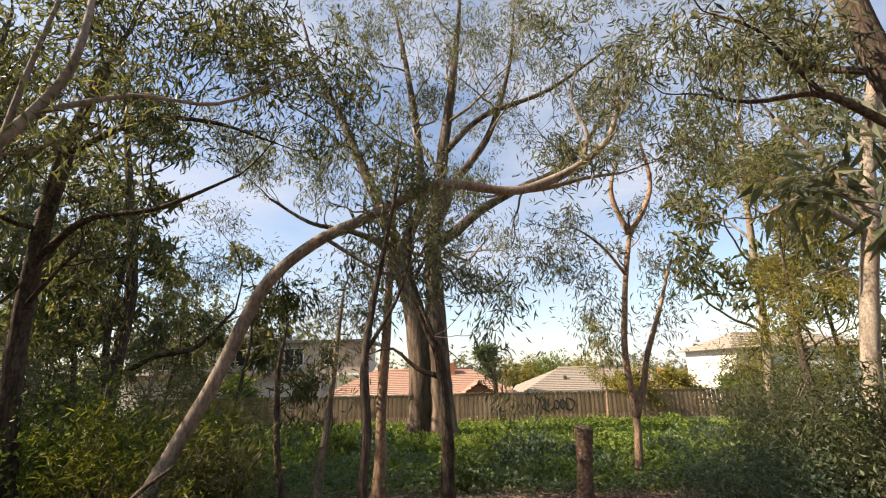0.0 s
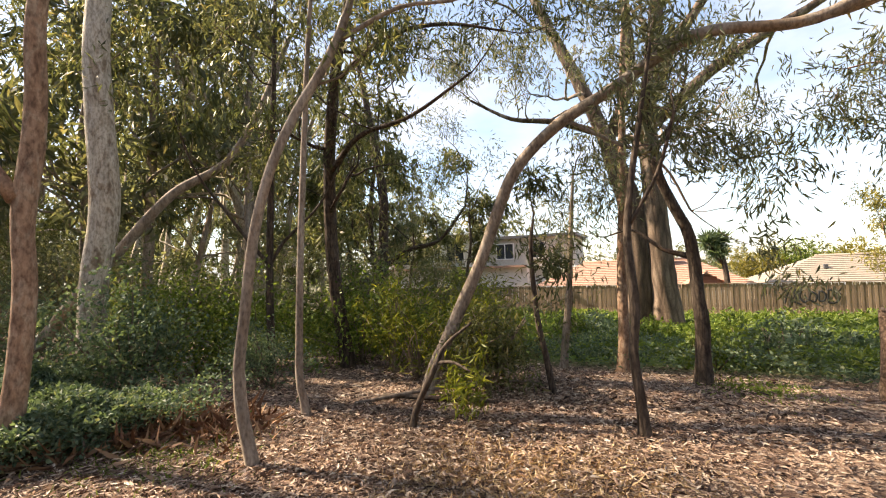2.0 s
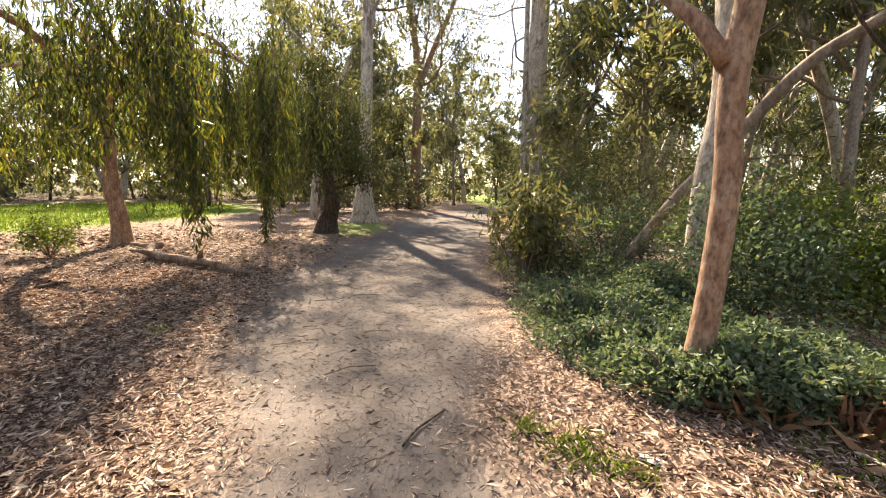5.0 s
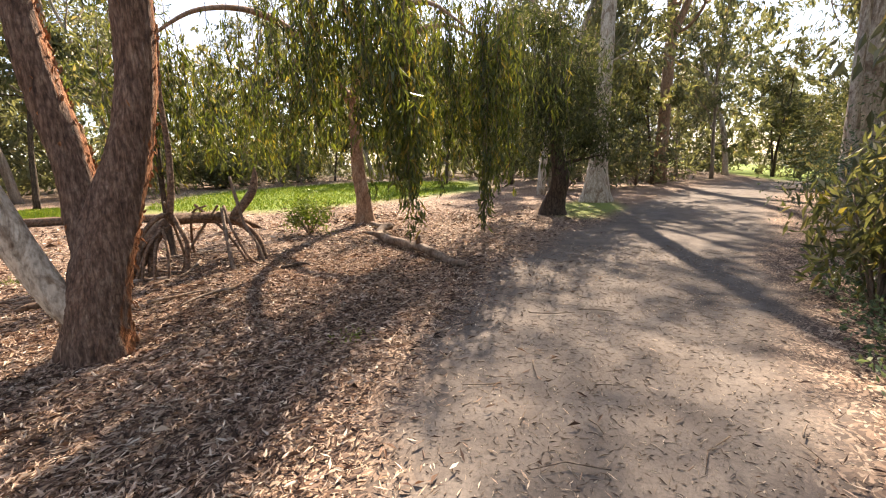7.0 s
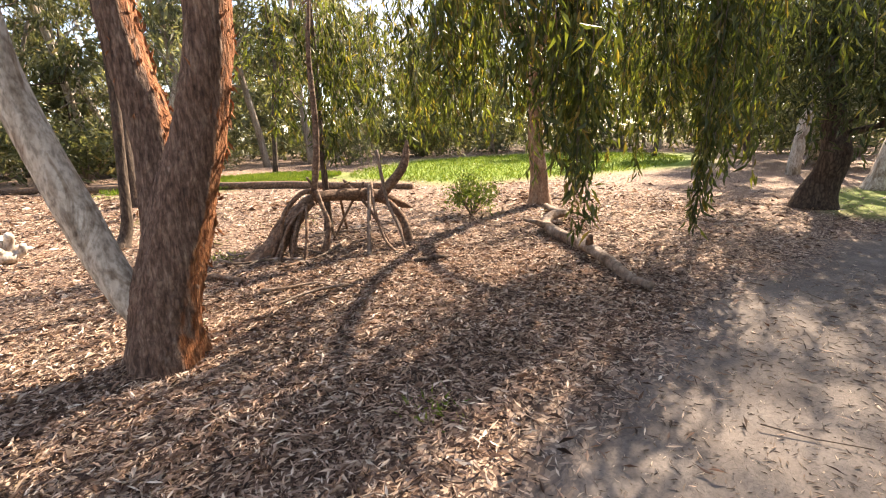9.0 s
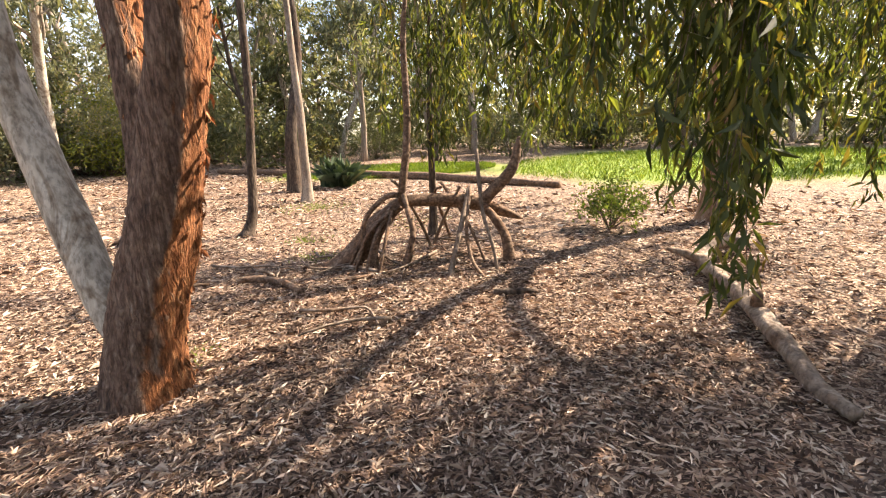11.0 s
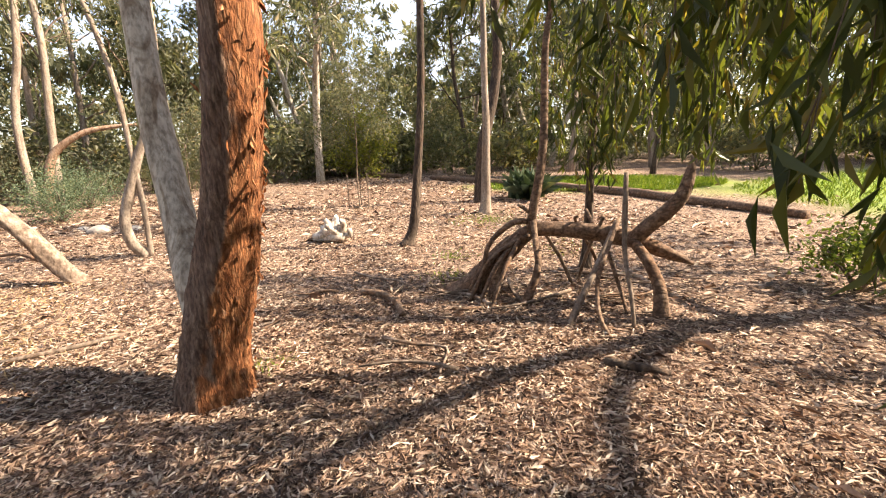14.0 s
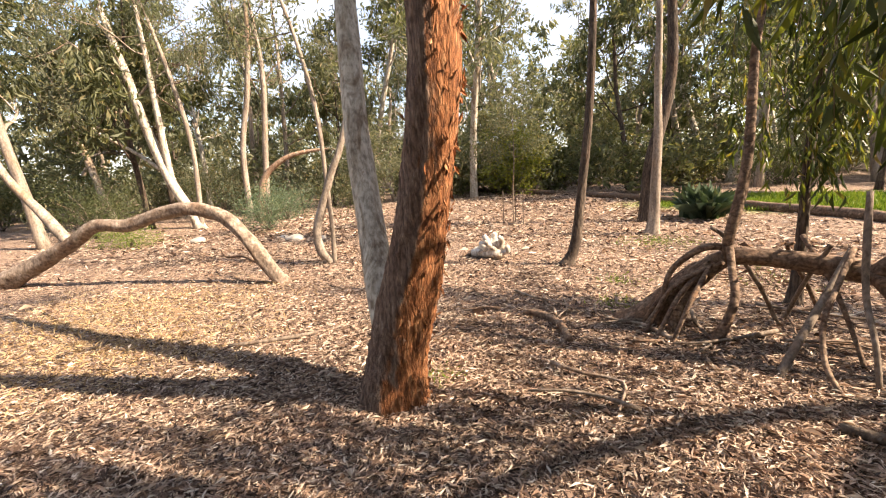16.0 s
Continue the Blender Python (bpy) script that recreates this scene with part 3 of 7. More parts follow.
gum("pale_gum", "thin pale gum with a reddish scar on its crooked trunk", [
    [(-3.20, 2.20, -0.08, 0.056), (-3.21, 2.20, 0.05, 0.052), (-3.27, 2.17, 0.38, 0.047), (-3.29, 2.15, 0.73, 0.043), (-3.25, 2.18, 1.16, 0.041), (-3.18, 2.22, 1.80, 0.039),
     (-3.08, 2.29, 2.27, 0.039), (-2.93, 2.40, 2.69, 0.037), (-2.71, 2.55, 3.16, 0.034), (-2.55, 2.65, 3.7, 0.028), (-2.6, 2.75, 4.5, 0.02)]],
    BARK_GREY, LEAF_OLIVE, 12, limbs=[[(-2.66, 2.6, 3.3, 0.022), (-2.2, 2.8, 3.55, 0.018), (-1.7, 3.0, 3.6, 0.013), (-1.2, 3.1, 3.9, 0.009)]],
    sprout=(3, 0.72, 0.9, 1), leaves=70, clump=0.36, sides=10, flare=0.2, lumps=0.08, twig=TWIG)
gum("thin_gum", "thin straight gum sapling with grey bark", [
    [(-3.72, 3.35, -0.15, 0.05), (-3.76, 3.32, 0.2, 0.044), (-3.79, 3.30, 0.46, 0.041), (-3.77, 3.32, 1.64, 0.035), (-3.72, 3.35, 2.81, 0.032), (-3.67, 3.39, 3.98, 0.026), (-3.6, 3.5, 5.4, 0.016)]],
    BARK_GREY, LEAF_OLIVE, 13, sprout=(4, 0.62, 0.9, 1), leaves=60, clump=0.36, sides=9, twig=TWIG)
gum("dark_sapling", "dark slender tree with forking bare branches", [
    [(-5.62, 4.66, -0.35, 0.075), (-5.62, 4.66, 0.5, 0.06), (-5.62, 4.66, 1.76, 0.052), (-5.54, 4.71, 4.34, 0.039), (-5.50, 4.74, 6.2, 0.02)]],
    BARK_DARK, LEAF_OLIVE, 14, limbs=[
    [(-5.62, 4.66, 1.6, 0.03), (-5.85, 4.5, 1.95, 0.026), (-6.10, 4.33, 2.38, 0.022), (-6.48, 4.08, 3.04, 0.017), (-6.7, 3.9, 3.9, 0.01)],
    [(-5.62, 4.66, 1.6, 0.03), (-5.45, 4.78, 1.95, 0.026), (-5.25, 4.91, 2.18, 0.022), (-4.96, 5.11, 2.60, 0.017), (-4.6, 5.3, 3.4, 0.01)]],
    sprout=(3, 0.55, 1.1, 1), leaves=45, clump=0.4, sides=9, twig=BARK_DARK)
gum("tan_gum", "tan barked gum leaning over the edge of the path", [
    [(-4.93, 1.42, -0.05, 0.105), (-4.95, 1.46, 0.23, 0.09), (-4.955, 1.52, 0.75, 0.08), (-4.955, 1.56, 1.38, 0.078), (-4.97, 1.545, 1.83, 0.076), (-4.97, 1.56, 2.14, 0.084), (-4.95, 1.59, 2.5, 0.08), (-4.93, 1.6, 2.95, 0.074), (-4.87, 1.58, 3.7, 0.068), (-4.8, 1.7, 4.8, 0.055), (-4.85, 1.8, 6.2, 0.035)]],
    BARK_TAN, LEAF_OLIVE, 15, limbs=[[(-4.98, 1.5, 2.1, 0.058), (-5.1, 1.4, 2.36, 0.05), (-5.22, 1.32, 2.5, 0.044), (-5.41, 1.19, 2.74, 0.038), (-5.74, 0.96, 3.10, 0.029), (-6.2, 0.7, 3.7, 0.02)]],
    sprout=(4, 0.72, 1.3, 1), leaves=80, clump=0.5, sides=14, lumps=0.04, flare=0.25, twig=TWIG)
gum("white_gum", "tall white barked gum behind the ground cover", [
    [(-7.01, 3.05, -0.1, 0.19), (-7.01, 3.05, 0.3, 0.16), (-7.00, 3.05, 1.40, 0.158), (-6.90, 3.12, 2.42, 0.172), (-6.96, 3.08, 3.76, 0.158), (-6.98, 3.07, 4.94, 0.145), (-6.9, 3.2, 7.0, 0.12), (-6.6, 3.4, 9.5, 0.08)]],
    BARK_PALE, LEAF_GREY, 16, sprout=(5, 0.55, 2.4, 2), leaves=45, clump=0.6, sides=14, lumps=0.03, twig=BARK_GREY)
gum("far_white_gum", "tall white gum trunk beside the path", [
    [(-13.75, 3.29, -0.1, 0.27), (-13.75, 3.29, 0.67, 0.25), (-13.73, 3.32, 2.31, 0.27), (-13.70, 3.36, 4.20, 0.249), (-13.66, 3.41, 6.33, 0.217), (-13.4, 3.5, 9.5, 0.17), (-13.2, 3.6, 13.0, 0.09)]],
    BARK_PALE, LEAF_OLIVE, 17, limbs=[[(-13.6, 3.3, 0.5, 0.09), (-13.35, 3.0, 2.0, 0.085), (-13.3, 2.95, 4.0, 0.07), (-13.2, 2.9, 6.5, 0.05)]],
    sprout=(4, 0.55, 2.8, 2), leaves=45, clump=0.8, sides=14, lumps=0.03, leaf_size=(0.16, 0.028), twig=BARK_GREY)
gum("slanting_gum", "pale gum limb slanting up behind the white trunk", [
    [(-8.5, 2.6, -0.1, 0.10), (-8.1, 2.95, 0.6, 0.085), (-7.78, 3.2, 1.2, 0.075), (-7.45, 3.5, 1.75, 0.072), (-6.96, 4.05, 2.7, 0.068), (-6.45, 4.6, 3.25, 0.06), (-6.11, 4.96, 4.15, 0.052), (-5.8, 5.3, 5.4, 0.04)]],
    BARK_GREY, LEAF_GREY, 18, sprout=(3, 0.7, 1.6, 1), leaves=60, clump=0.45, sides=10, twig=TWIG)
gum("crooked_sapling", "crooked brown sapling rooted in dry leaves", [
    [(-0.60, 3.86, -0.06, 0.056), (-0.62, 3.87, 0.3, 0.044), (-0.66, 3.87, 0.7, 0.04), (-0.63, 3.87, 1.07, 0.039), (-0.66, 3.87, 1.66, 0.035), (-0.6, 3.9, 2.2, 0.028), (-0.51, 3.91, 2.69, 0.023), (-0.4, 3.96, 3.33, 0.014)]],
    BARK_DARK, LEAF_GREY, 19, limbs=[[(-0.65, 3.87, 1.75, 0.022), (-0.4, 3.9, 2.2, 0.017), (-0.25, 3.95, 2.7, 0.012)]], sprout=(2, 0.7, 0.6, 1), leaves=30, clump=0.28, sides=9, lumps=0.09, twig=TWIG)
gum("small_sapling", "small sapling with drooping dark leaves", [
    [(-1.56, 4.96, -0.08, 0.042), (-1.64, 4.92, 0.45, 0.036), (-1.71, 4.88, 0.9, 0.032), (-1.75, 4.9, 1.63, 0.026), (-1.72, 4.95, 2.0, 0.014)]],
    BARK_DARK, LEAF_DARK, 20, sprout=(4, 0.6, 0.5, 1), leaves=40, clump=0.24, sides=8, twig=BARK_DARK)
gum("twisted_tree", "dark twisted trunk at the edge of the weeds", [
    [(0.02, 6.25, -0.15, 0.10), (0.04, 6.25, 0.45, 0.085), (0.02, 6.25, 0.98, 0.08), (-0.03, 6.23, 1.73, 0.074), (-0.20, 6.18, 2.15, 0.066), (-0.36, 6.14, 2.6, 0.058), (-0.45, 6.10, 3.08, 0.045), (-0.42, 6.10, 3.9, 0.03)]],
    BARK_DARK, LEAF_GREY, 21, limbs=[[(0.0, 6.24, 1.5, 0.04), (-0.35, 6.3, 1.62, 0.03), (-0.7, 6.4, 1.9, 0.02), (-1.0, 6.45, 1.85, 0.012)],
                                     [(-0.4, 6.12, 2.8, 0.03), (-0.15, 6.2, 3.3, 0.024), (0.05, 6.3, 3.9, 0.016)]],
    sprout=(3, 0.65, 0.9, 1), leaves=40, clump=0.3, sides=10, lumps=0.1, twig=BARK_DARK)
gum("forked_young_gum", "young gum with a forked wavy trunk and drooping leaves", [
    [(2.93, 7.43, -0.25, 0.075), (3.0, 7.45, 0.35, 0.062), (3.04, 7.47, 0.85, 0.056), (2.98, 7.45, 1.79, 0.05), (3.1, 7.49, 2.6, 0.048), (3.23, 7.53, 3.26, 0.046), (3.40, 7.58, 3.94, 0.042)],
    [(3.38, 7.57, 3.86, 0.050), (3.15, 7.50, 4.39, 0.046), (3.12, 7.49, 4.75, 0.038), (3.27, 7.54, 5.20, 0.024)],
    [(3.38, 7.57, 3.86, 0.054), (3.80, 7.71, 4.46, 0.050), (4.00, 7.77, 4.99, 0.042), (3.91, 7.74, 5.73, 0.026)],
    [(3.03, 7.47, 0.80, 0.062), (3.25, 7.52, 1.3, 0.054), (3.40, 7.58, 1.77, 0.048), (3.79, 7.70, 2.57, 0.036), (4.07, 7.79, 3.23, 0.024)]],
    BARK_TAN, LEAF_GREY, 22, sprout=(2, 0.75, 0.5, 1), leaves=22, clump=0.25, sides=10, lumps=0.07, twig=TWIG,
    limbs=[[(3.2, 7.5, 3.1, 0.03), (2.8, 7.4, 3.6, 0.024), (2.3, 7.25, 3.9, 0.016), (1.9, 7.1, 3.85, 0.01)]],
    extra=[(2.1, 7.15, 3.5, 0.5, 420), (1.75, 7.0, 3.2, 0.4, 330), (2.35, 7.2, 3.0, 0.4, 300), (2.5, 7.3, 2.5, 0.45, 260), (2.75, 7.4, 2.0, 0.4, 160), (3.9, 7.7, 2.4, 0.5, 200), (4.3, 7.8, 3.0, 0.5, 200)])
gum("leafy_sapling", "thin sapling with weeping foliage over the weeds", [
    [(-1.81, 6.85, -0.2, 0.065), (-1.75, 6.87, 0.4, 0.056), (-1.69, 6.89, 0.95, 0.05), (-1.61, 6.92, 2.02, 0.038), (-1.55, 7.0, 2.9, 0.02)]],
    BARK_GREY, LEAF_GREY, 23, sprout=(4, 0.5, 0.7, 1), leaves=60, clump=0.36, sides=9, twig=TWIG)
gum("upright_gum", "upright grey brown gum at the edge of the weeds", [
    [(-0.93, 6.81, -0.2, 0.105), (-0.91, 6.82, 0.4, 0.085), (-0.90, 6.83, 1.20, 0.075), (-0.84, 6.86, 2.33, 0.068), (-0.78, 6.91, 3.82, 0.05), (-0.7, 7.0, 5.2, 0.03)]],
    BARK_TAN, LEAF_GREY, 24, sprout=(4, 0.6, 0.9, 1), leaves=55, clump=0.4, sides=10, twig=TWIG)
gum("great_gum", "great old river gum with several stems and peeling bark", [
    [(-0.02, 22.00, -1.9, 0.74), (-0.06, 22.00, -0.6, 0.62), (-0.13, 22.00, 0.49, 0.57), (-0.23, 22.00, 2.57, 0.52), (-0.32, 22.00, 5.33, 0.46), (-0.42, 22.00, 7.98, 0.42), (-0.08, 22.00, 10.48, 0.36), (0.28, 22.00, 13.46, 0.30), (0.85, 21.99, 17.39, 0.24), (1.29, 21.99, 21.26, 0.15), (1.6, 22, 25, 0.07)],
    [(-1.25, 22.1, -1.9, 0.66), (-1.15, 22.1, -0.49, 0.58), (-1.05, 22.1, 1.79, 0.58), (-1.31, 22.1, 4.23, 0.53), (-1.87, 22.01, 6.23, 0.46), (-2.31, 22.01, 7.72, 0.37), (-3.39, 22.02, 10.55, 0.31), (-4.52, 22.02, 13.23, 0.25), (-5.55, 22.03, 15.71, 0.19), (-6.99, 22.04, 18.72, 0.12), (-8, 22, 22, 0.06)]],
    BARK_GREAT, LEAF_GREY, 25, limbs=[
    [(-0.1, 22.00, 7.9, 0.29), (0.9, 21.9, 8.6, 0.28), (2.13, 21.8, 9.63, 0.25), (3.98, 21.6, 10.64, 0.20), (6.5, 21.3, 11.8, 0.14), (8.5, 21, 14, 0.08)],
    [(-0.3, 22.00, 8.7, 0.28), (0.3, 22, 10, 0.27), (0.68, 21.9, 11.11, 0.25), (1.96, 21.8, 12.74, 0.2), (2.97, 21.7, 14.44, 0.17), (4.15, 21.6, 18.44, 0.11), (4.6, 21.5, 22, 0.05)],
    [(-2.1, 22.1, 7.4, 0.28), (-1.3, 22.1, 9.2, 0.26), (-0.99, 22.2, 10.18, 0.25), (-1.11, 22.3, 13.84, 0.22), (-1.74, 22.4, 18.59, 0.16), (-2.43, 22.4, 22.59, 0.08)],
    [(-2.3, 22.1, 7.7, 0.2), (-4.5, 21.8, 8.6, 0.15), (-6.6, 21.4, 9.0, 0.1), (-8.6, 21, 10.2, 0.06)],
    [(0.2, 22, 13.0, 0.2), (2.5, 21.5, 15.0, 0.15), (6.0, 21, 16.2, 0.11), (9.5, 20.5, 18.5, 0.06)]],
    sprout=(6, 0.33, 4.2, 2), leaves=46, clump=1.15, leaf_size=(0.28, 0.055), sides=16, lumps=0.05, flare=0.3, twig=BARK_GREY, step=0.5, droop=1.0,
    extra=[(2.2, 21.5, 5.6, 0.7, 150), (3.1, 21.5, 5.0, 0.6, 130), (1.4, 21.5, 6.6, 0.8, 150)])

# ---- trees beside the start of the walk ----
gum("near_gum", "dark gum limb with long hanging leaves over the path edge", [
    [(4.9, 3.2, -0.15, 0.16), (4.6, 3.2, 1.2, 0.14), (4.15, 3.2, 2.6, 0.125), (3.85, 3.2, 3.6, 0.115), (3.71, 3.20, 4.3, 0.11), (3.6, 3.2, 5.6, 0.08)]],
    BARK_DARK, LEAF_GREY, 26, limbs=[[(3.85, 3.2, 3.35, 0.05), (3.63, 3.20, 3.45, 0.036), (3.38, 3.21, 3.65, 0.033), (3.12, 3.21, 3.74, 0.028), (2.59, 3.21, 3.67, 0.019), (2.23, 3.21, 3.74, 0.012)],
                                   [(3.2, 3.2, 3.72, 0.02), (2.9, 3.1, 3.95, 0.017), (2.6, 3.0, 4.2, 0.012), (2.3, 3.0, 4.35, 0.008)]],
    sprout=(2, 0.55, 0.7, 1), leaves=30, clump=0.26, leaf_size=(0.13, 0.018), sides=12, twig=BARK_DARK,
    extra=[(2.45, 3.1, 4.1, 0.35, 170), (2.8, 3.1, 4.35, 0.4, 200), (3.1, 3.1, 4.1, 0.3, 90), (2.2, 3.1, 3.75, 0.2, 50)])
gum("right_gum", "tall mottled gum beyond the weeds", [
    [(8.2, 9.0, -0.5, 0.19), (8.25, 9.00, 0.6, 0.165), (8.5, 8.99, 2.02, 0.16), (9.17, 8.99, 4.38, 0.15), (9.66, 8.99, 6.37, 0.13), (10.40, 8.98, 8.60, 0.09), (10.8, 9, 11, 0.05)]],
    BARK_GREY, LEAF_OLIVE, 27, limbs=[[(9.1, 9, 4.2, 0.09), (8.4, 8.9, 4.6, 0.07), (7.6, 8.8, 4.9, 0.05), (6.8, 8.7, 4.6, 0.03)], [(9.2, 9, 4.5, 0.08), (8.5, 9, 6.0, 0.06), (7.7, 9.0, 7.0, 0.045)]],
    sprout=(4, 0.35, 1.9, 2), leaves=48, clump=0.5, sides=12, twig=TWIG)
gum("yellow_wattle", "dense wattle with yellow green foliage", [
    [(9.2, 11.5, -0.7, 0.12), (9.1, 11.5, 1.0, 0.1), (9.0, 11.4, 2.6, 0.07), (9.0, 11.3, 4.6, 0.03)]], BARK_DARK, LEAF_GOLD, 28,
    sprout=(9, 0.2, 1.5, 2), leaves=95, clump=0.5, leaf_size=(0.11, 0.026), twig=BARK_DARK, droop=0.2)
gum("left_gum", "slim dark gum rising through the scrub", [
    [(-6.9, 9.6, -0.6, 0.17), (-6.85, 9.6, 1.5, 0.14), (-6.8, 9.6, 3.6, 0.12), (-7.1, 9.5, 5.6, 0.09), (-7.6, 9.4, 8.2, 0.05)]], BARK_DARK, LEAF_OLIVE, 29,
    limbs=[[(-6.8, 9.6, 1.6, 0.07), (-6.1, 9.7, 2.0, 0.06), (-5.3, 9.8, 2.2, 0.05), (-4.6, 9.9, 3.0, 0.03)], [(-6.85, 9.6, 1.1, 0.07), (-7.6, 9.5, 1.2, 0.06), (-8.5, 9.3, 0.6, 0.05)]],
    sprout=(5, 0.4, 1.9, 2), leaves=42, clump=0.55, sides=10, twig=BARK_DARK)
gum("overhead_gum", "gum with drooping dark foliage above the scrub", [
    [(-4.9, 5.6, -0.3, 0.12), (-5.1, 5.5, 1.4, 0.11), (-5.0, 5.3, 3.0, 0.095), (-4.6, 5.0, 4.4, 0.08), (-4.1, 4.8, 5.6, 0.05)]], BARK_DARK, LEAF_DARK, 30,
    limbs=[[(-5.0, 5.3, 3.0, 0.05), (-4.2, 5.0, 3.4, 0.04), (-3.3, 4.9, 3.5, 0.03), (-2.4, 4.9, 3.9, 0.015)],
           [(-4.6, 5.0, 4.3, 0.05), (-3.6, 4.8, 4.6, 0.035), (-2.7, 4.7, 4.5, 0.025), (-1.9, 4.7, 4.2, 0.012)]],
    sprout=(4, 0.4, 1.1, 2), leaves=46, clump=0.34, leaf_size=(0.11, 0.017), sides=10, twig=BARK_DARK, droop=1.0)

# ---- trees along the path ahead ----
gum("path_gum", "tan forked gum where the path bends", [
    [(-28.97, 1.40, -0.1, 0.36), (-28.96, 1.5, 2.5, 0.29), (-28.95, 1.56, 5.50, 0.26), (-28.95, 1.55, 8.60, 0.22), (-28.99, 1.0, 12, 0.15), (-29, 0.6, 16, 0.07)],
    [(-28.95, 1.55, 6.5, 0.18), (-28.9, 2.4, 8.8, 0.16), (-28.8, 3.6, 11.5, 0.12), (-28.7, 4.4, 14.5, 0.07)]],
    BARK_TAN, LEAF_OLIVE, 31, sprout=(6, 0.36, 3.4, 2), leaves=44, clump=1.1, leaf_size=(0.25, 0.05), sides=12, step=0.4, twig=BARK_TAN)
gum("scarred_gum", "white gum with a burnt swollen foot beside the path", [
    [(-19.0, -1.19, -0.1, 0.44), (-19.00, -1.19, 0.3, 0.37), (-19, -1.15, 0.9, 0.31), (-18.99, -1.13, 1.5, 0.27), (-18.98, -1.03, 3.89, 0.22), (-18.97, -0.95, 6.54, 0.2), (-18.9, -0.8, 10, 0.15), (-18.8, -0.6, 14, 0.06)]],
    BARK_PALE, LEAF_OLIVE, 32, sprout=(9, 0.42, 3.0, 2), leaves=54, clump=0.95, leaf_size=(0.22, 0.045), sides=14, step=0.25, twig=BARK_GREY)
gum("bushy_gum", "bushy gum with a gnarled dark foot", [
    [(-15.45, -2.05, -0.1, 0.28), (-15.49, -2.06, 0.15, 0.24), (-15.5, -1.98, 0.6, 0.2), (-15.48, -1.9, 0.95, 0.22), (-15.50, -1.98, 1.3, 0.17), (-15.6, -2.1, 2.2, 0.12), (-15.7, -2.2, 3.2, 0.08), (-15.7, -2.3, 3.9, 0.04)]],
    BARK_DARK, LEAF_DARK, 33, sprout=(7, 0.4, 0.8, 2), leaves=60, clump=0.55, leaf_size=(0.15, 0.03), sides=14, lumps=0.12, twig=BARK_DARK, droop=0.9,
    extra=[(-15.4 + (1.3 - 0.05 * k) * math.cos(k * 2.4), -2.0 + (1.3 - 0.05 * k) * math.sin(k * 2.4), 1.75 + 0.13 * k, 0.7, 440) for k in range(16)])

# ---- grey trees behind the bowed log ----
gum("leaning_grey_gum", "pale grey gum leaning out at the edge of the clearing", [
    [(6.62, -12.1, -0.1, 0.17), (6.9, -12.0, 0.6, 0.165), (7.3, -11.75, 1.55, 0.16), (7.75, -11.55, 3.1, 0.15), (8.1, -11.35, 5.0, 0.135), (8.5, -11.2, 6.7, 0.1), (8.8, -11.1, 8.4, 0.06)],
    [(7.3, -11.75, 1.6, 0.11), (7.38, -11.7, 3.4, 0.1), (7.45, -11.65, 5.4, 0.085), (7.5, -11.6, 7.2, 0.05)]],
    BARK_PALE, LEAF_GREY, 36, sprout=(5, 0.5, 1.8, 2), leaves=34, clump=0.6, leaf_size=(0.17, 0.03), sides=10, step=0.3, twig=BARK_GREY,
    limbs=[[(7.2, -11.8, 1.7, 0.06), (8.3, -11.4, 2.6, 0.06), (9.4, -11.0, 3.3, 0.05), (10.4, -10.7, 4.1, 0.03)]])
gum("grey_gum", "slender grey gum at the edge of the clearing", [
    [(6.2, -13.9, -0.1, 0.12), (6.2, -13.9, 2.6, 0.11), (5.8, -14.1, 4.8, 0.1), (5.55, -14.2, 7.0, 0.07), (5.6, -14.2, 8.6, 0.04)]], BARK_GREY, LEAF_GREY, 37, sprout=(4, 0.5, 1.8, 1), leaves=40, clump=0.6, leaf_size=(0.17, 0.03), sides=8, step=0.3, twig=TWIG)
gum("grey_gum", "slender brown gum at the edge of the clearing", [
    [(5.7, -14.2, -0.1, 0.12), (5.5, -14.3, 2.6, 0.11), (5.3, -14.4, 5.2, 0.1), (5.4, -14.3, 7.4, 0.06)]], BARK_GREY, LEAF_OLIVE, 38, sprout=(4, 0.5, 1.8, 1), leaves=40, clump=0.6, leaf_size=(0.17, 0.03), sides=8, step=0.3, twig=TWIG)
gum("grey_gum", "thin grey gum beside the leaning one", [
    [(6.6, -12.1, -0.1, 0.09), (6.55, -12.15, 2.6, 0.08), (6.85, -12.0, 4.8, 0.075), (7.3, -11.8, 6.8, 0.05)]], BARK_GREY, LEAF_GREY, 39, sprout=(4, 0.5, 1.5, 1), leaves=40, clump=0.55, leaf_size=(0.17, 0.03), sides=8, step=0.3, twig=TWIG)
lean_limb = thing("curved_limb", "tan dead limb curving out of the scrub", "log", (4.6, -12.9, 0))
part("limb", log_mesh("limb", [(4.6, -12.9, -0.1, 0.12), (4.4, -13.0, 1.45, 0.11), (3.75, -13.3, 2.15, 0.085), (2.95, -13.7, 2.4, 0.06), (2.1, -14.1, 2.45, 0.03)], BARK_TAN, 9, 0.06, 40), lean_limb)

# ---- weeping gum ----


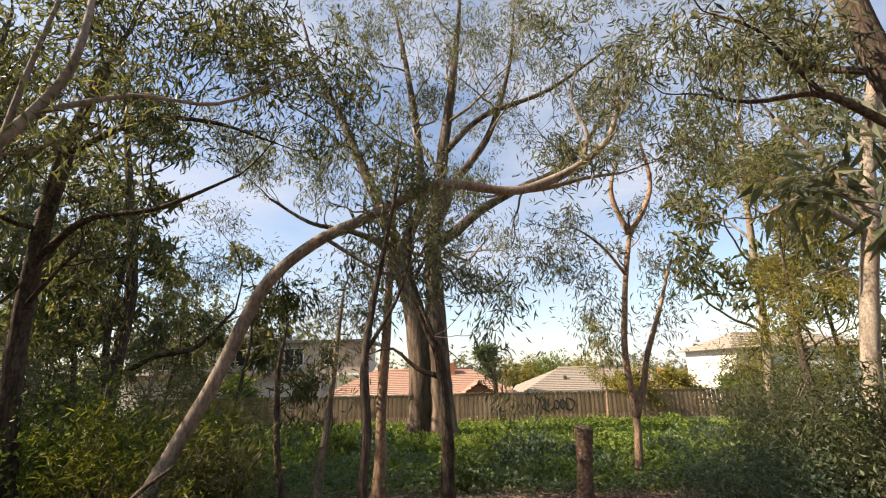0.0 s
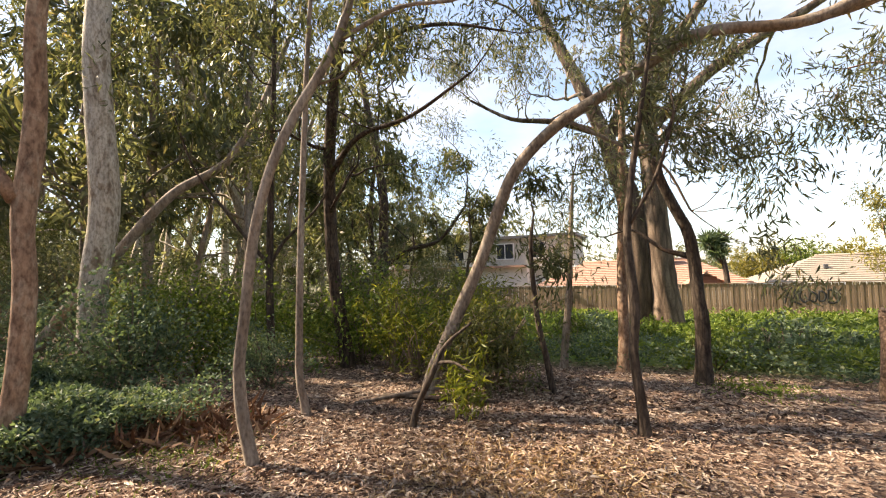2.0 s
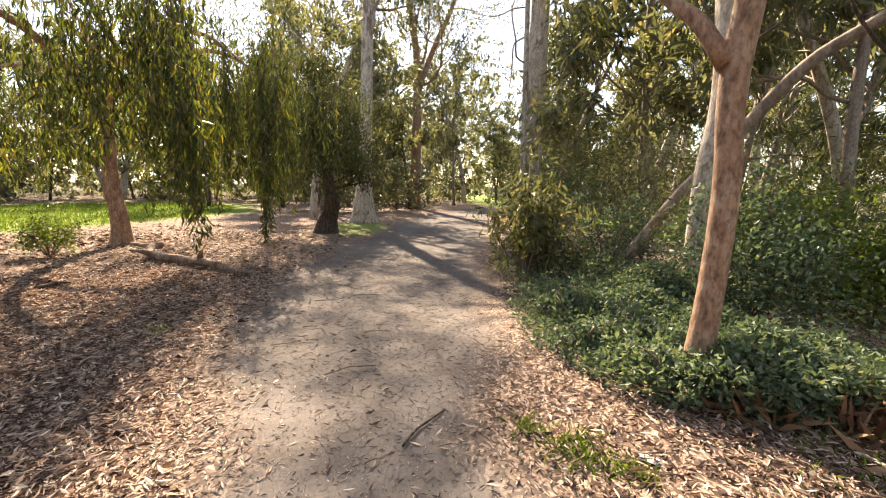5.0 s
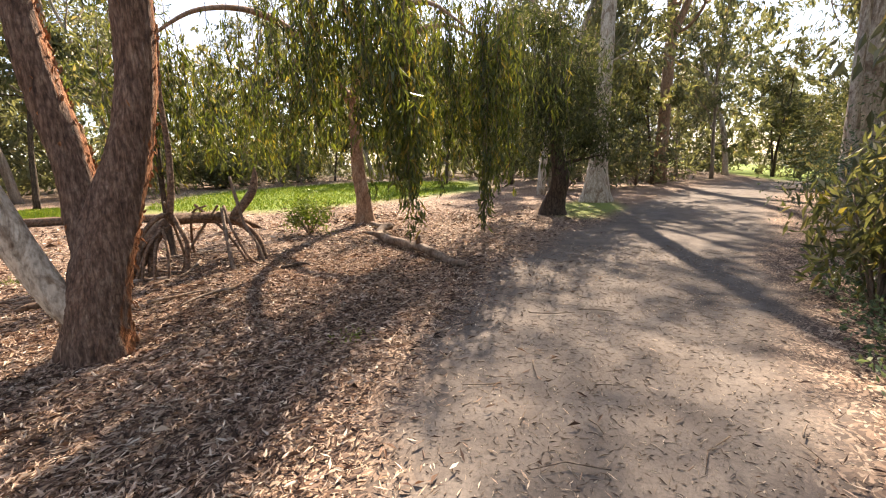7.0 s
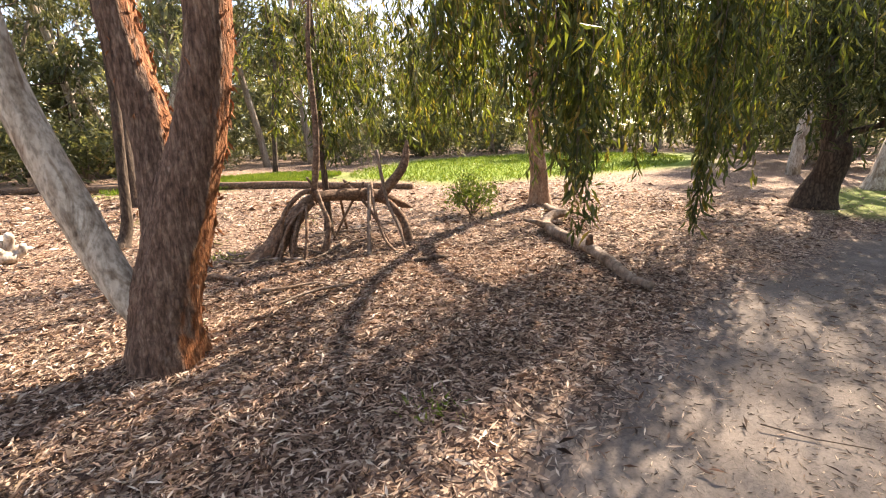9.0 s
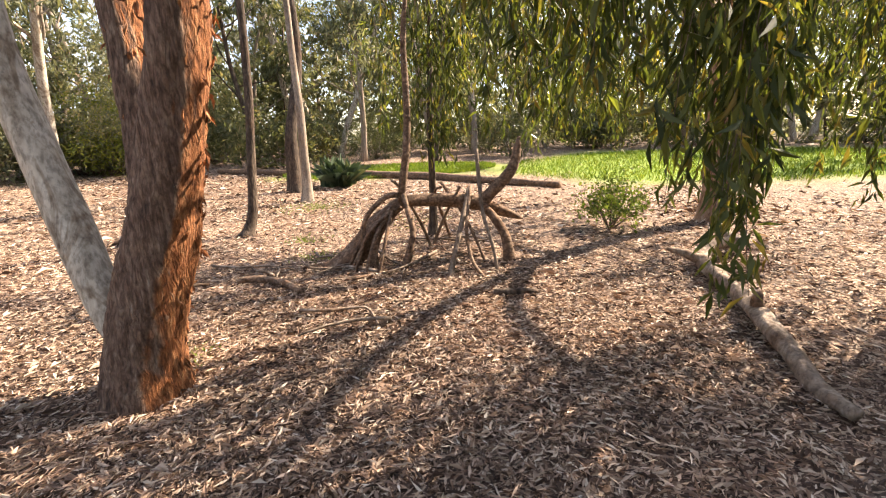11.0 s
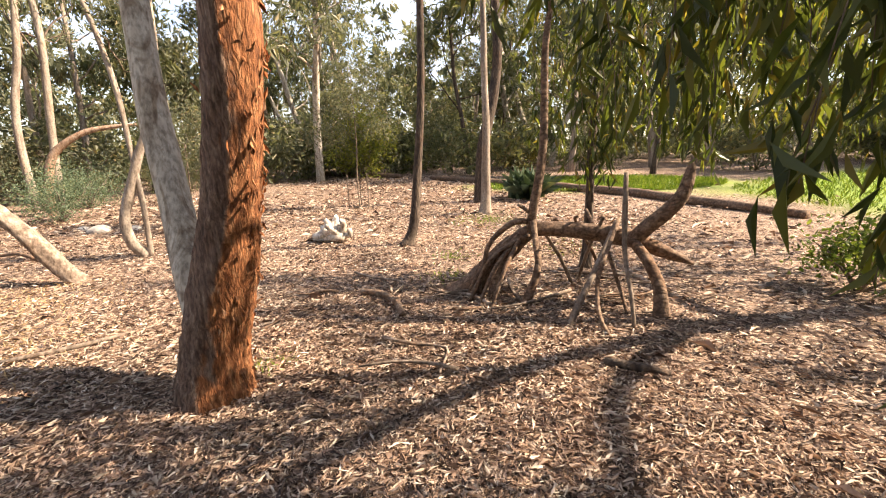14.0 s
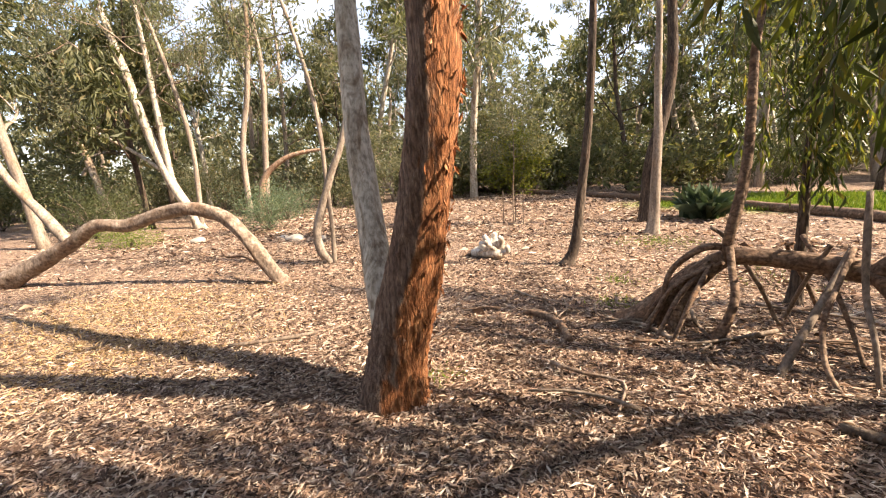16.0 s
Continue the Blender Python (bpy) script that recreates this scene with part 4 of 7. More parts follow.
def weeping_gum():
    g = rng_of(41)
    base = (-13.2, -6.28, -0.05)
    root = thing("weeping_gum", "weeping gum with a curtain of hanging leaves", "tree", base)
    spines = [[(*base[:2], -0.1, 0.24), (-13.2, -6.26, 0.3, 0.19), (-13.2, -6.3, 0.8, 0.17), (-13.2, -6.36, 1.3, 0.155), (-13.1, -6.3, 2.1, 0.14), (-12.8, -6.1, 3.0, 0.12)],
              [(-12.8, -6.1, 2.9, 0.1), (-12.2, -5.4, 3.7, 0.08), (-11.4, -4.4, 4.0, 0.06), (-10.7, -3.4, 3.8, 0.035), (-10.3, -2.7, 3.3, 0.015)],
              [(-12.9, -6.2, 2.7, 0.1), (-11.9, -6.3, 3.6, 0.08), (-10.6, -6.4, 4.0, 0.06), (-9.4, -6.6, 3.8, 0.035), (-8.6, -6.9, 3.2, 0.015)],
              [(-12.8, -6.1, 3.0, 0.09), (-13.0, -5.2, 3.9, 0.07), (-13.2, -4.1, 4.2, 0.05), (-13.0, -3.2, 3.8, 0.02)],
              [(-13.0, -6.2, 2.6, 0.09), (-13.6, -7.1, 3.5, 0.07), (-13.8, -8.3, 3.9, 0.05), (-13.4, -9.4, 3.4, 0.02)],
              [(-12.2, -5.4, 3.7, 0.06), (-11.0, -5.3, 4.4, 0.045), (-9.9, -5.0, 4.1, 0.03), (-9.1, -4.4, 3.6, 0.02), (-8.4, -3.8, 2.9, 0.008)]]
    for k, s in enumerate(spines):
        part("trunk" if k == 0 else "limb", log_mesh("limb", s, BARK_TAN, 12, 0.06, 400 + k, 0.2 if k == 0 else 0.0), root)
    # each row: centre of a group of strands, its spread, the height of their ends and how many there are
    groups = [(-8.7, -7.3, 0.4, 1.05, 26), (-9.2, -6.8, 0.35, 1.35, 18), (-9.75, -6.3, 0.25, 1.1, 14), (-10.2, -5.6, 0.2, 2.0, 8), (-8.75, -3.4, 0.26, 1.6, 20), (-8.65, -4.05, 0.26, 1.5, 15), (-9.1, -4.5, 0.32, 1.5, 20), (-8.3, -2.95, 0.24, 1.85, 16), (-8.0, -3.3, 0.22, 1.8, 16), (-9.0, -3.15, 0.16, 1.2, 14),
              (-9.3, -3.15, 0.13, 0.45, 24), (-9.75, -3.75, 0.18, 0.9, 14), (-10.65, -3.0, 0.16, 0.9, 22), (-10.75, -2.42, 0.17, 0.35, 34), (-11.3, -2.9, 0.38, 1.2, 24), (-11.7, -3.7, 0.3, 0.8, 16),
              (-12.3, -2.7, 0.5, 1.0, 52), (-13.2, -3.2, 0.5, 1.2, 40), (-13.9, -5.2, 0.6, 1.5, 36), (-14.2, -6.6, 0.5, 1.6, 24), (-12.2, -7.6, 0.4, 1.5, 20),
              (-10.8, -7.2, 0.4, 1.4, 20), (-13.8, -7.8, 0.6, 1.2, 28), (-13.3, -9.2, 0.6, 1.0, 30), (-9.4, -4.7, 0.2, 2.1, 10)]
    lines, at, way, size = [], [], [], []
    for cx, cy, spread, low, count in groups:
        for k in range(int(count * (0.95 if cx > -10.3 else 0.66 if cy > -4.5 and cx > -12.5 else 0.92))):
            x, y = cx + g.normal(0, spread * 0.85), cy + g.normal(0, spread * 0.85)
            top = (4.0 if y > -4.1 else 3.5) + g.uniform(-0.7, 0.6) - 0.1 * abs(y + 5)
            end = low + abs(g.normal(0, 0.5)) + (g.uniform(0.4, 1.5) if g.random() < 0.35 else 0)
            end = min(end, top - 0.6)
            n = max(6, int((top - end) / 0.25))
            u = np.linspace(0, 1, n)
            sway = g.normal(0, 0.1, 2)
            lx = x + sway[0] * u ** 2 + 0.03 * np.sin(u * 9 + k)
            ly = y + sway[1] * u ** 2 + 0.03 * np.sin(u * 8 + k * 2)
            lz = top + (end - top) * u
            lines.append(np.stack([lx, ly, lz, 0.0055 - 0.0035 * u], -1))
            m = int((top - end) * 27)
            w = g.uniform(0.05, 1, m) ** 0.85
            at.append(np.stack([np.interp(w, u, lx), np.interp(w, u, ly), np.interp(w, u, lz)], -1) + g.normal(0, 0.035, (m, 3)))
            d = g.normal(0, 0.38, (m, 3))
            d[:, 2] -= 1.0
            way.append(d)
            size.append(g.uniform(0.09, 0.2, m))
    v, f = tubes(lines, 3)
    part("branchwork", mesh_of("branchwork", v, f, TWIG, True), root)
    for k in range(26):
        u, s = g.uniform(0.35, 1), smooth_line(spines[int(g.choice([3, 3, 3, 4]))], 0.2)
        p = s[min(len(s) - 1, int(u * len(s))), :3] + g.normal(0, 0.4, 3) + (0, 0.2, 0.35)
        m = 95
        at.append(p + g.normal(0, 0.3, (m, 3)))
        d = g.normal(0, 0.5, (m, 3))
        d[:, 2] -= 0.7
        way.append(d)
        size.append(g.uniform(0.08, 0.15, m))
    at, way, size = np.vstack(at), np.vstack(way), np.concatenate(size)
    v, f = blades(g, at, way, size, size * g.uniform(0.13, 0.22, len(size)), 0.3)
    part("crown", mesh_of("crown", v, f, LEAF_WEEP), root)


weeping_gum()

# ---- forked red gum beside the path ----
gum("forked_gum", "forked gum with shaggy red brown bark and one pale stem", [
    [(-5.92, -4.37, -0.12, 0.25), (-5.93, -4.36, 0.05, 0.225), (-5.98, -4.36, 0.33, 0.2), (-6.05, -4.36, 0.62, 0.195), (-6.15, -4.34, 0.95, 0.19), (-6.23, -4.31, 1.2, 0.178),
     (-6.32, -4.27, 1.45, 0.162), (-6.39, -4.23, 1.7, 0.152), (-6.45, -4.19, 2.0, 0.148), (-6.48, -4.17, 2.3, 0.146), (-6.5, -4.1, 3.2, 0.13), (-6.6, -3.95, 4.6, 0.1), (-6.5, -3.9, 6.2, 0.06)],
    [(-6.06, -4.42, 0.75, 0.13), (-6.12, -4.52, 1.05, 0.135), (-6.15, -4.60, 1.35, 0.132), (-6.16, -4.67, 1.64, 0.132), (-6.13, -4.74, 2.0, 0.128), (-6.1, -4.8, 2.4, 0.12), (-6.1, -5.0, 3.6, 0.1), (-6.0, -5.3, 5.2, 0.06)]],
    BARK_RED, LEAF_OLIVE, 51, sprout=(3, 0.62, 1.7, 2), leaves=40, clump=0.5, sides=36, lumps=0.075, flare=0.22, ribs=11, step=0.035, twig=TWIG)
root = [o for o in scene.objects if o.name.startswith("forked_gum")][0]
part("stem", log_mesh("stem", [(-5.93, -4.38, 0.25, 0.10), (-5.83, -4.47, 0.42, 0.105), (-5.74, -4.55, 0.72, 0.11), (-5.65, -4.64, 1.08, 0.110), (-5.56, -4.72, 1.47, 0.106), (-5.49, -4.78, 1.86, 0.098), (-5.44, -4.84, 2.4, 0.09), (-5.36, -4.95, 3.2, 0.08), (-5.2, -5.2, 4.6, 0.05)],
                      BARK_PALE, 16, 0.05, 55, 0.0, 0.06), root, "smooth pale grey stem")

g = rng_of(58)
flake_at, flake_way = [], []
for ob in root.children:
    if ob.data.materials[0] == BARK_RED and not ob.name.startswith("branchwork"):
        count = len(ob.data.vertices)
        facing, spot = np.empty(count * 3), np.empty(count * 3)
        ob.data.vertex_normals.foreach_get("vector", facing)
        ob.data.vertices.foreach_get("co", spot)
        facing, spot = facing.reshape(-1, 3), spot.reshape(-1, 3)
        # Weight grows as the surface turns to -x; orange patches and flakes follow it.
        side_weight = np.clip(facing @ np.array((-0.96, 0.1, 0.0)), 0, 1)
        ob.data.attributes.new("minus_x_side", "FLOAT", "POINT").data.foreach_set("value", side_weight.astype(np.float32))
        pick = g.choice(count, 420, p=(side_weight ** 2 + 0.01) / (side_weight ** 2 + 0.01).sum())
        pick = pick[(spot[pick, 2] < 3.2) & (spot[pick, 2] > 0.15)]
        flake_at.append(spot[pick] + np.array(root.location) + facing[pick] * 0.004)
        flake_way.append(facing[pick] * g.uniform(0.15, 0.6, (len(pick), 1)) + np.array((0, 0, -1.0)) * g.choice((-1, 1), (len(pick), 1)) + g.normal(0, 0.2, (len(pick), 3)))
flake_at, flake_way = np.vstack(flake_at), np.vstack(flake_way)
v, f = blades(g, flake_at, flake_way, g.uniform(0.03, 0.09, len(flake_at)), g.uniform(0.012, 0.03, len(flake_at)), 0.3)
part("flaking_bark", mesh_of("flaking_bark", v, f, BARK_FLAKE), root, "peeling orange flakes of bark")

# ---- stick shelter round a fallen log ----
g = rng_of(61)
fallen = thing("arched_log", "fallen dead trunk arching over the leaf litter", "log", (-8.2, -6.4, 0))
part("log", log_mesh("log", [(-7.40, -6.51, -0.12, 0.17), (-7.55, -6.50, 0.04, 0.14), (-7.82, -6.46, 0.33, 0.11), (-8.06, -6.43, 0.60, 0.09), (-8.18, -6.41, 0.70, 0.08), (-8.32, -6.38, 0.73, 0.078), (-8.63, -6.34, 0.72, 0.08), (-9.05, -6.27, 0.67, 0.088), (-9.29, -6.24, 0.59, 0.078), (-9.53, -6.20, 0.49, 0.055), (-9.71, -6.17, 0.41, 0.014)], DEAD_WOOD, 18, 0.09, 62, 0.25, 0.06, 7), fallen)
part("leg", log_mesh("leg", [(-9.12, -6.2, 0.66, 0.05), (-9.22, -6.02, 0.5, 0.054), (-9.3, -5.9, 0.3, 0.058), (-9.32, -5.86, 0.12, 0.066), (-9.33, -5.85, -0.06, 0.085)], DEAD_WOOD, 12, 0.08, 63, 0, 0.06), fallen)
part("branch", log_mesh("branch", [(-9.14, -6.22, 0.62, 0.08), (-9.25, -6.15, 0.78, 0.074), (-9.38, -6.1, 0.92, 0.07), (-9.50, -6.07, 1.08, 0.062), (-9.55, -6.06, 1.28, 0.045), (-9.57, -6.06, 1.42, 0.014)], DEAD_WOOD, 12, 0.07, 64, 0, 0.06), fallen)
for k, line in enumerate(([(-8.22, -6.38, 0.80, 0.032), (-8.05, -6.3, 0.82, 0.03), (-7.93, -6.31, 0.76, 0.029), (-7.76, -6.34, 0.57, 0.027), (-7.70, -6.35, 0.29, 0.026), (-7.65, -6.35, -0.03, 0.026)],
                          [(-8.2, -6.36, 0.7, 0.05), (-8.20, -6.30, 0.9, 0.046), (-8.24, -6.29, 1.15, 0.048), (-8.27, -6.29, 1.39, 0.044), (-8.29, -6.29, 1.76, 0.038), (-8.3, -6.3, 2.5, 0.03), (-8.4, -6.3, 3.3, 0.015)],
                          [(-8.2, -6.3, 0.85, 0.03), (-8.22, -6.19, 0.6, 0.03), (-8.24, -6.12, 0.42, 0.034), (-8.19, -6.1, 0.2, 0.04), (-8.09, -6.08, -0.04, 0.055)],
                          [(-8.15, -6.38, 0.66, 0.05), (-7.95, -6.36, 0.45, 0.045), (-7.82, -6.3, 0.2, 0.05), (-7.8, -6.26, -0.04, 0.06)],
                          [(-8.0, -6.5, 0.62, 0.04), (-7.8, -6.62, 0.4, 0.04), (-7.66, -6.7, 0.15, 0.045), (-7.6, -6.75, -0.04, 0.05)])):
    part("root", log_mesh("root", line, DEAD_WOOD, 9, 0.09, 70 + k, 0, 0.06), fallen)
for k in range(10):
    a = -0.9 + 0.2 * k + g.normal(0, 0.05)
    foot = np.array((-8.1 + 0.62 * math.cos(a), -6.42 + 0.55 * math.sin(a), -0.03))
    top = np.array((-8.14 + g.normal(0, 0.04), -6.4 + g.normal(0, 0.04), 0.68))
    mid = (foot + top) / 2 + (0.06 * math.cos(a) + g.normal(0, 0.03), g.normal(0, 0.04), 0.05 + g.normal(0, 0.04))
    part("root", log_mesh("root", [(*top, 0.022), (*mid, 0.02 + 0.008 * g.random()), (*foot, 0.016)], DEAD_WOOD, 7, 0.1, 170 + k, 0, 0.07), fallen)
for k, line in enumerate(([(-8.99, -6.0, 1.30, 0.02), (-8.97, -5.9, 0.97, 0.025), (-8.96, -5.78, 0.59, 0.021), (-8.98, -5.6, 0.3, 0.019), (-9.0, -5.5, -0.02, 0.018)],
                          [(-9.0, -6.2, 0.85, 0.022), (-8.85, -5.95, 0.6, 0.02), (-8.72, -5.7, 0.4, 0.02), (-8.7, -5.5, 0.15, 0.019), (-8.78, -5.3, -0.02, 0.017)],
                          [(-9.0, -6.24, 0.82, 0.026), (-8.8, -6.0, 0.5, 0.027), (-8.6, -5.75, 0.2, 0.03), (-8.45, -5.55, -0.03, 0.033)],
                          [(-8.75, -6.5, 0.9, 0.02), (-8.9, -6.2, 0.55, 0.02), (-9.0, -6.0, 0.2, 0.018), (-9.05, -5.9, -0.02, 0.018)],
                          [(-8.85, -6.15, 0.88, 0.016), (-8.8, -6.5, 0.5, 0.018), (-8.78, -6.85, 0.1, 0.02), (-8.77, -6.95, -0.03, 0.02)],
                          [(-8.6, -6.1, 0.9, 0.014), (-8.65, -6.45, 0.78, 0.016), (-8.95, -6.9, 0.3, 0.02), (-9.1, -7.05, -0.02, 0.02)],
                          [(-8.05, -6.2, 1.0, 0.016), (-8.2, -6.35, 0.86, 0.018), (-8.5, -6.6, 0.4, 0.02), (-8.7, -6.75, -0.02, 0.02)])):
    ob = thing("leaning_stick", "dry stick leaning against the fallen trunk", "stick", line[-1][:3], "sticks of the shelter")
    part("stick", log_mesh("stick", line, DEAD_WOOD if k % 2 else TWIG, 8, 0.08, 80 + k, 0, 0.08), ob)
gum("dark_post_tree", "thin dark trunk behind the stick shelter", [[(-8.95, -7.41, -0.06, 0.085), (-8.96, -7.41, 0.25, 0.06), (-8.97, -7.41, 0.9, 0.05), (-8.97, -7.41, 1.67, 0.045), (-9.0, -7.40, 2.6, 0.035), (-9.0, -7.4, 4.0, 0.02)]], BARK_DARK, LEAF_WEEP, 91,
    sprout=(3, 0.5, 0.9, 1), leaves=50, clump=0.35, sides=10, twig=BARK_DARK)

# ---- fallen log by the path ----
fork = thing("fallen_branch", "fallen bleached branch curving over the leaf litter", "log", (-10.4, -3.7, 0))
part("log", log_mesh("log", [(-12.9, -5.9, 0.06, 0.039), (-12.3, -5.35, 0.10, 0.055), (-11.75, -4.8, 0.16, 0.062), (-11.3, -4.72, 0.20, 0.066), (-10.95, -4.62, 0.13, 0.078), (-10.6, -4.15, 0.09, 0.074), (-10.35, -3.75, 0.09, 0.070), (-10.0, -3.35, 0.12, 0.070), (-9.75, -3.0, 0.08, 0.062), (-9.52, -2.72, 0.04, 0.051), (-9.37, -2.46, 0.07, 0.035)], LOG_WOOD, 16, 0.14, 95, 0, 0.07, 6), fork)
part("knot", log_mesh("knot", [(-10.1, -3.45, 0.12, 0.055), (-10.03, -3.42, 0.22, 0.043), (-9.98, -3.38, 0.30, 0.023)], DEAD_WOOD, 10, 0.1, 96, 0, 0.04), fork)
part("stub", log_mesh("stub", [(-10.85, -4.45, 0.12, 0.062), (-10.7, -4.62, 0.2, 0.039), (-10.58, -4.75, 0.24, 0.016)], LOG_WOOD, 10, 0.1, 97, 0, 0.04), fork)

# ---- bow log, crooked tree, stump and saplings across the clearing ----
bow = thing("bowed_log", "grey tree trunk bowed down to the ground in an arch", "log", (-2.35, -6.8, 0))
part("trunk", log_mesh("trunk", [(-2.42, -6.83, -0.08, 0.122), (-2.35, -6.80, 0.06, 0.109), (-2.11, -6.72, 0.40, 0.109), (-1.85, -6.62, 0.82, 0.106), (-1.50, -6.50, 1.12, 0.103), (-1.05, -6.35, 1.21, 0.100), (-0.57, -6.2, 1.14, 0.103), (-0.08, -6.05, 0.99, 0.103), (0.35, -5.9, 1.0, 0.104), (0.62, -5.8, 0.95, 0.104), (0.98, -5.7, 0.72, 0.117), (1.50, -5.55, 0.48, 0.131), (2.3, -5.3, 0.1, 0.174), (2.6, -5.2, -0.15, 0.217)], LOG_WOOD, 18, 0.1, 101, 0, 0.07, 5), bow)
part("branch", log_mesh("branch", [(1.02, -5.7, 0.72, 0.087), (1.25, -5.65, 0.97, 0.087), (1.6, -5.6, 1.3, 0.078), (2.2, -5.5, 1.9, 0.061), (2.9, -5.4, 3.0, 0.044)], BARK_GREY, 12, 0.06, 102, 0, 0.1), bow)
part("fallen_limb", log_mesh("fallen_limb", [(-2.2, -6.75, 0.25, 0.026), (-1.9, -6.8, 0.3, 0.026), (-1.5, -6.9, 0.36, 0.024), (-0.9, -7.05, 0.3, 0.021), (-0.65, -7.15, 0.4, 0.010)], DEAD_WOOD, 8, 0.08, 103, 0, 0.08), bow)
gum("crooked_gum", "thin grey tree with a crooked foot", [
    [(-2.2, -8.2, -0.06, 0.075), (-2.22, -8.17, 0.05, 0.078), (-2.10, -8.10, 0.22, 0.085), (-2.07, -8.07, 0.6, 0.08), (-2.2, -8.13, 1.05, 0.074), (-2.38, -8.22, 1.6, 0.066), (-2.61, -8.33, 2.18, 0.055), (-2.75, -8.5, 3.2, 0.04), (-2.7, -8.6, 4.6, 0.02)],
    [(-2.31, -8.19, -0.04, 0.047), (-2.33, -8.19, 0.69, 0.041), (-2.30, -8.18, 1.70, 0.040), (-2.25, -8.16, 2.67, 0.04), (-2.09, -8.08, 3.70, 0.036), (-1.86, -7.97, 4.6, 0.025)]],
    BARK_GREY, LEAF_GREY, 104, sprout=(3, 0.6, 1.0, 1), leaves=40, clump=0.4, sides=10, twig=TWIG)
gum("slim_gum", "slim straight grey trunk in the clearing", [[(-6.36, -8.85, -0.05, 0.12), (-6.42, -8.88, 0.1, 0.085), (-6.51, -8.91, 0.40, 0.076), (-6.59, -8.95, 1.23, 0.068), (-6.68, -8.99, 2.31, 0.062), (-6.73, -9.01, 3.87, 0.05), (-6.7, -9.1, 6.0, 0.03)]],
    BARK_DARK, LEAF_OLIVE, 105, sprout=(3, 0.7, 1.3, 1), leaves=50, clump=0.45, sides=10, twig=TWIG)
gum("pinkish_gum", "slender pinkish gum trunk with a curved foot", [[(-7.57, -12.09, -0.08, 0.14), (-7.6, -12.1, 0.3, 0.12), (-7.61, -12.11, 1.01, 0.106), (-7.63, -12.10, 1.93, 0.085), (-7.60, -12.10, 3.03, 0.073), (-7.58, -12.09, 4.59, 0.06), (-7.5, -12, 7, 0.03)]],
    BARK_GREY, LEAF_OLIVE, 106, sprout=(4, 0.6, 1.8, 1), leaves=50, clump=0.55, sides=10, twig=TWIG)
gum("old_dark_gum", "old gum with a dark foot and peeling upper trunk", [[(-7.45, -14.16, -0.1, 0.22), (-7.45, -14.16, 0.3, 0.185), (-7.48, -14.17, 1.03, 0.170), (-7.53, -14.19, 1.72, 0.154), (-7.80, -14.33, 2.91, 0.137), (-7.89, -14.37, 3.94, 0.121), (-7.84, -14.35, 5.19, 0.11), (-7.7, -14.3, 8, 0.06)]],
    BARK_DARK, LEAF_OLIVE, 107, sprout=(4, 0.55, 2.2, 1), leaves=60, clump=0.6, sides=12, twig=TWIG)


def white_stump():
    g = rng_of(111)
    at = (-4.88, -9.15, 0)
    ob = thing("root_stump", "bleached root stump lying in the leaf litter", "stump", at)
    part("core", log_mesh("core", [(-5.25, -9.1, 0.08, 0.07), (-5.1, -9.12, 0.12, 0.12), (-4.95, -9.15, 0.11, 0.12), (-4.65, -9.2, 0.06, 0.07)], BLEACHED, 16, 0.2, 112, 0, 0.05, 7), ob)
    for k in range(16):
        a = 0.1 + 2.9 * k / 15 + g.normal(0, 0.1)
        d = np.array((-0.75 * math.cos(a), 0.25 * g.normal(), 0.95 * math.sin(a)))
        s = np.array((-5.05 + 0.06 * g.normal(), -9.13, 0.1))
        e = s + d * g.uniform(0.24, 0.4)
        e[2] = max(e[2], 0.03)
        part("root", log_mesh("root", [(*s, 0.06), (*(s + (e - s) * 0.6 + g.normal(0, 0.03, 3)), 0.058), (*e, 0.04)], BLEACHED, 8, 0.12, 120 + k, 0, 0.05), ob)
    for k in range(3):
        part("spike", log_mesh("spike", [(-4.85, -9.15, 0.1, 0.05), (-4.65 + 0.05 * k, -9.2 - 0.06 * k, 0.06, 0.035), (-4.45 - 0.02 * k, -9.22 + 0.08 * k, 0.03, 0.01)], DEAD_WOOD, 7, 0.1, 130 + k, 0, 0.05), ob)


white_stump()


def staked_sapling(x, y, height, seed, leaf, stakes=3):
    z = float(land(x, y))
    ob = gum("young_tree", "young planted gum sapling with blue grey leaves", [[(x, y, z - 0.03, 0.02), (x + 0.02, y, z + 0.8, 0.017), (x - 0.03, y, z + 1.8, 0.013), (x, y + 0.03, z + height, 0.005)]], TWIG, leaf, seed,
             sprout=(9, 0.36, 0.9, 1), leaves=110, clump=0.4, leaf_size=(0.08, 0.028), sides=7, flare=0, droop=0.3)
    v, q, c = tube(np.array([(x, y, z - 0.02, 0.24), (x, y, z + 0.03, 0.2), (x, y, z + 0.045, 0.1)]), 14, 0.1, seed)
    part("mulch_ring", mesh_of("mulch_ring", v, [q, c], MULCH, True), ob)
    for k in range(stakes):
        a = seed + k * 2.1
        px, py = x + 0.3 * math.cos(a), y + 0.3 * math.sin(a)
        st = thing("tree_stake", "thin wooden stake beside the sapling", "stake", (px, py, z), "stakes round the saplings")
        v, q, c = tube(np.array([(px, py, z - 0.05, 0.017), (px, py, z + 0.9, 0.017), (px + 0.01, py, z + 0.93, 0.006)]), 4)
        part("stake", mesh_of("stake", v, [q, c], TWIG), st)


staked_sapling(-4.2, -13.4, 3.3, 141, LEAF_GREY)
staked_sapling(-1.35, -10.7, 1.6, 142, LEAF_GREY, 2)


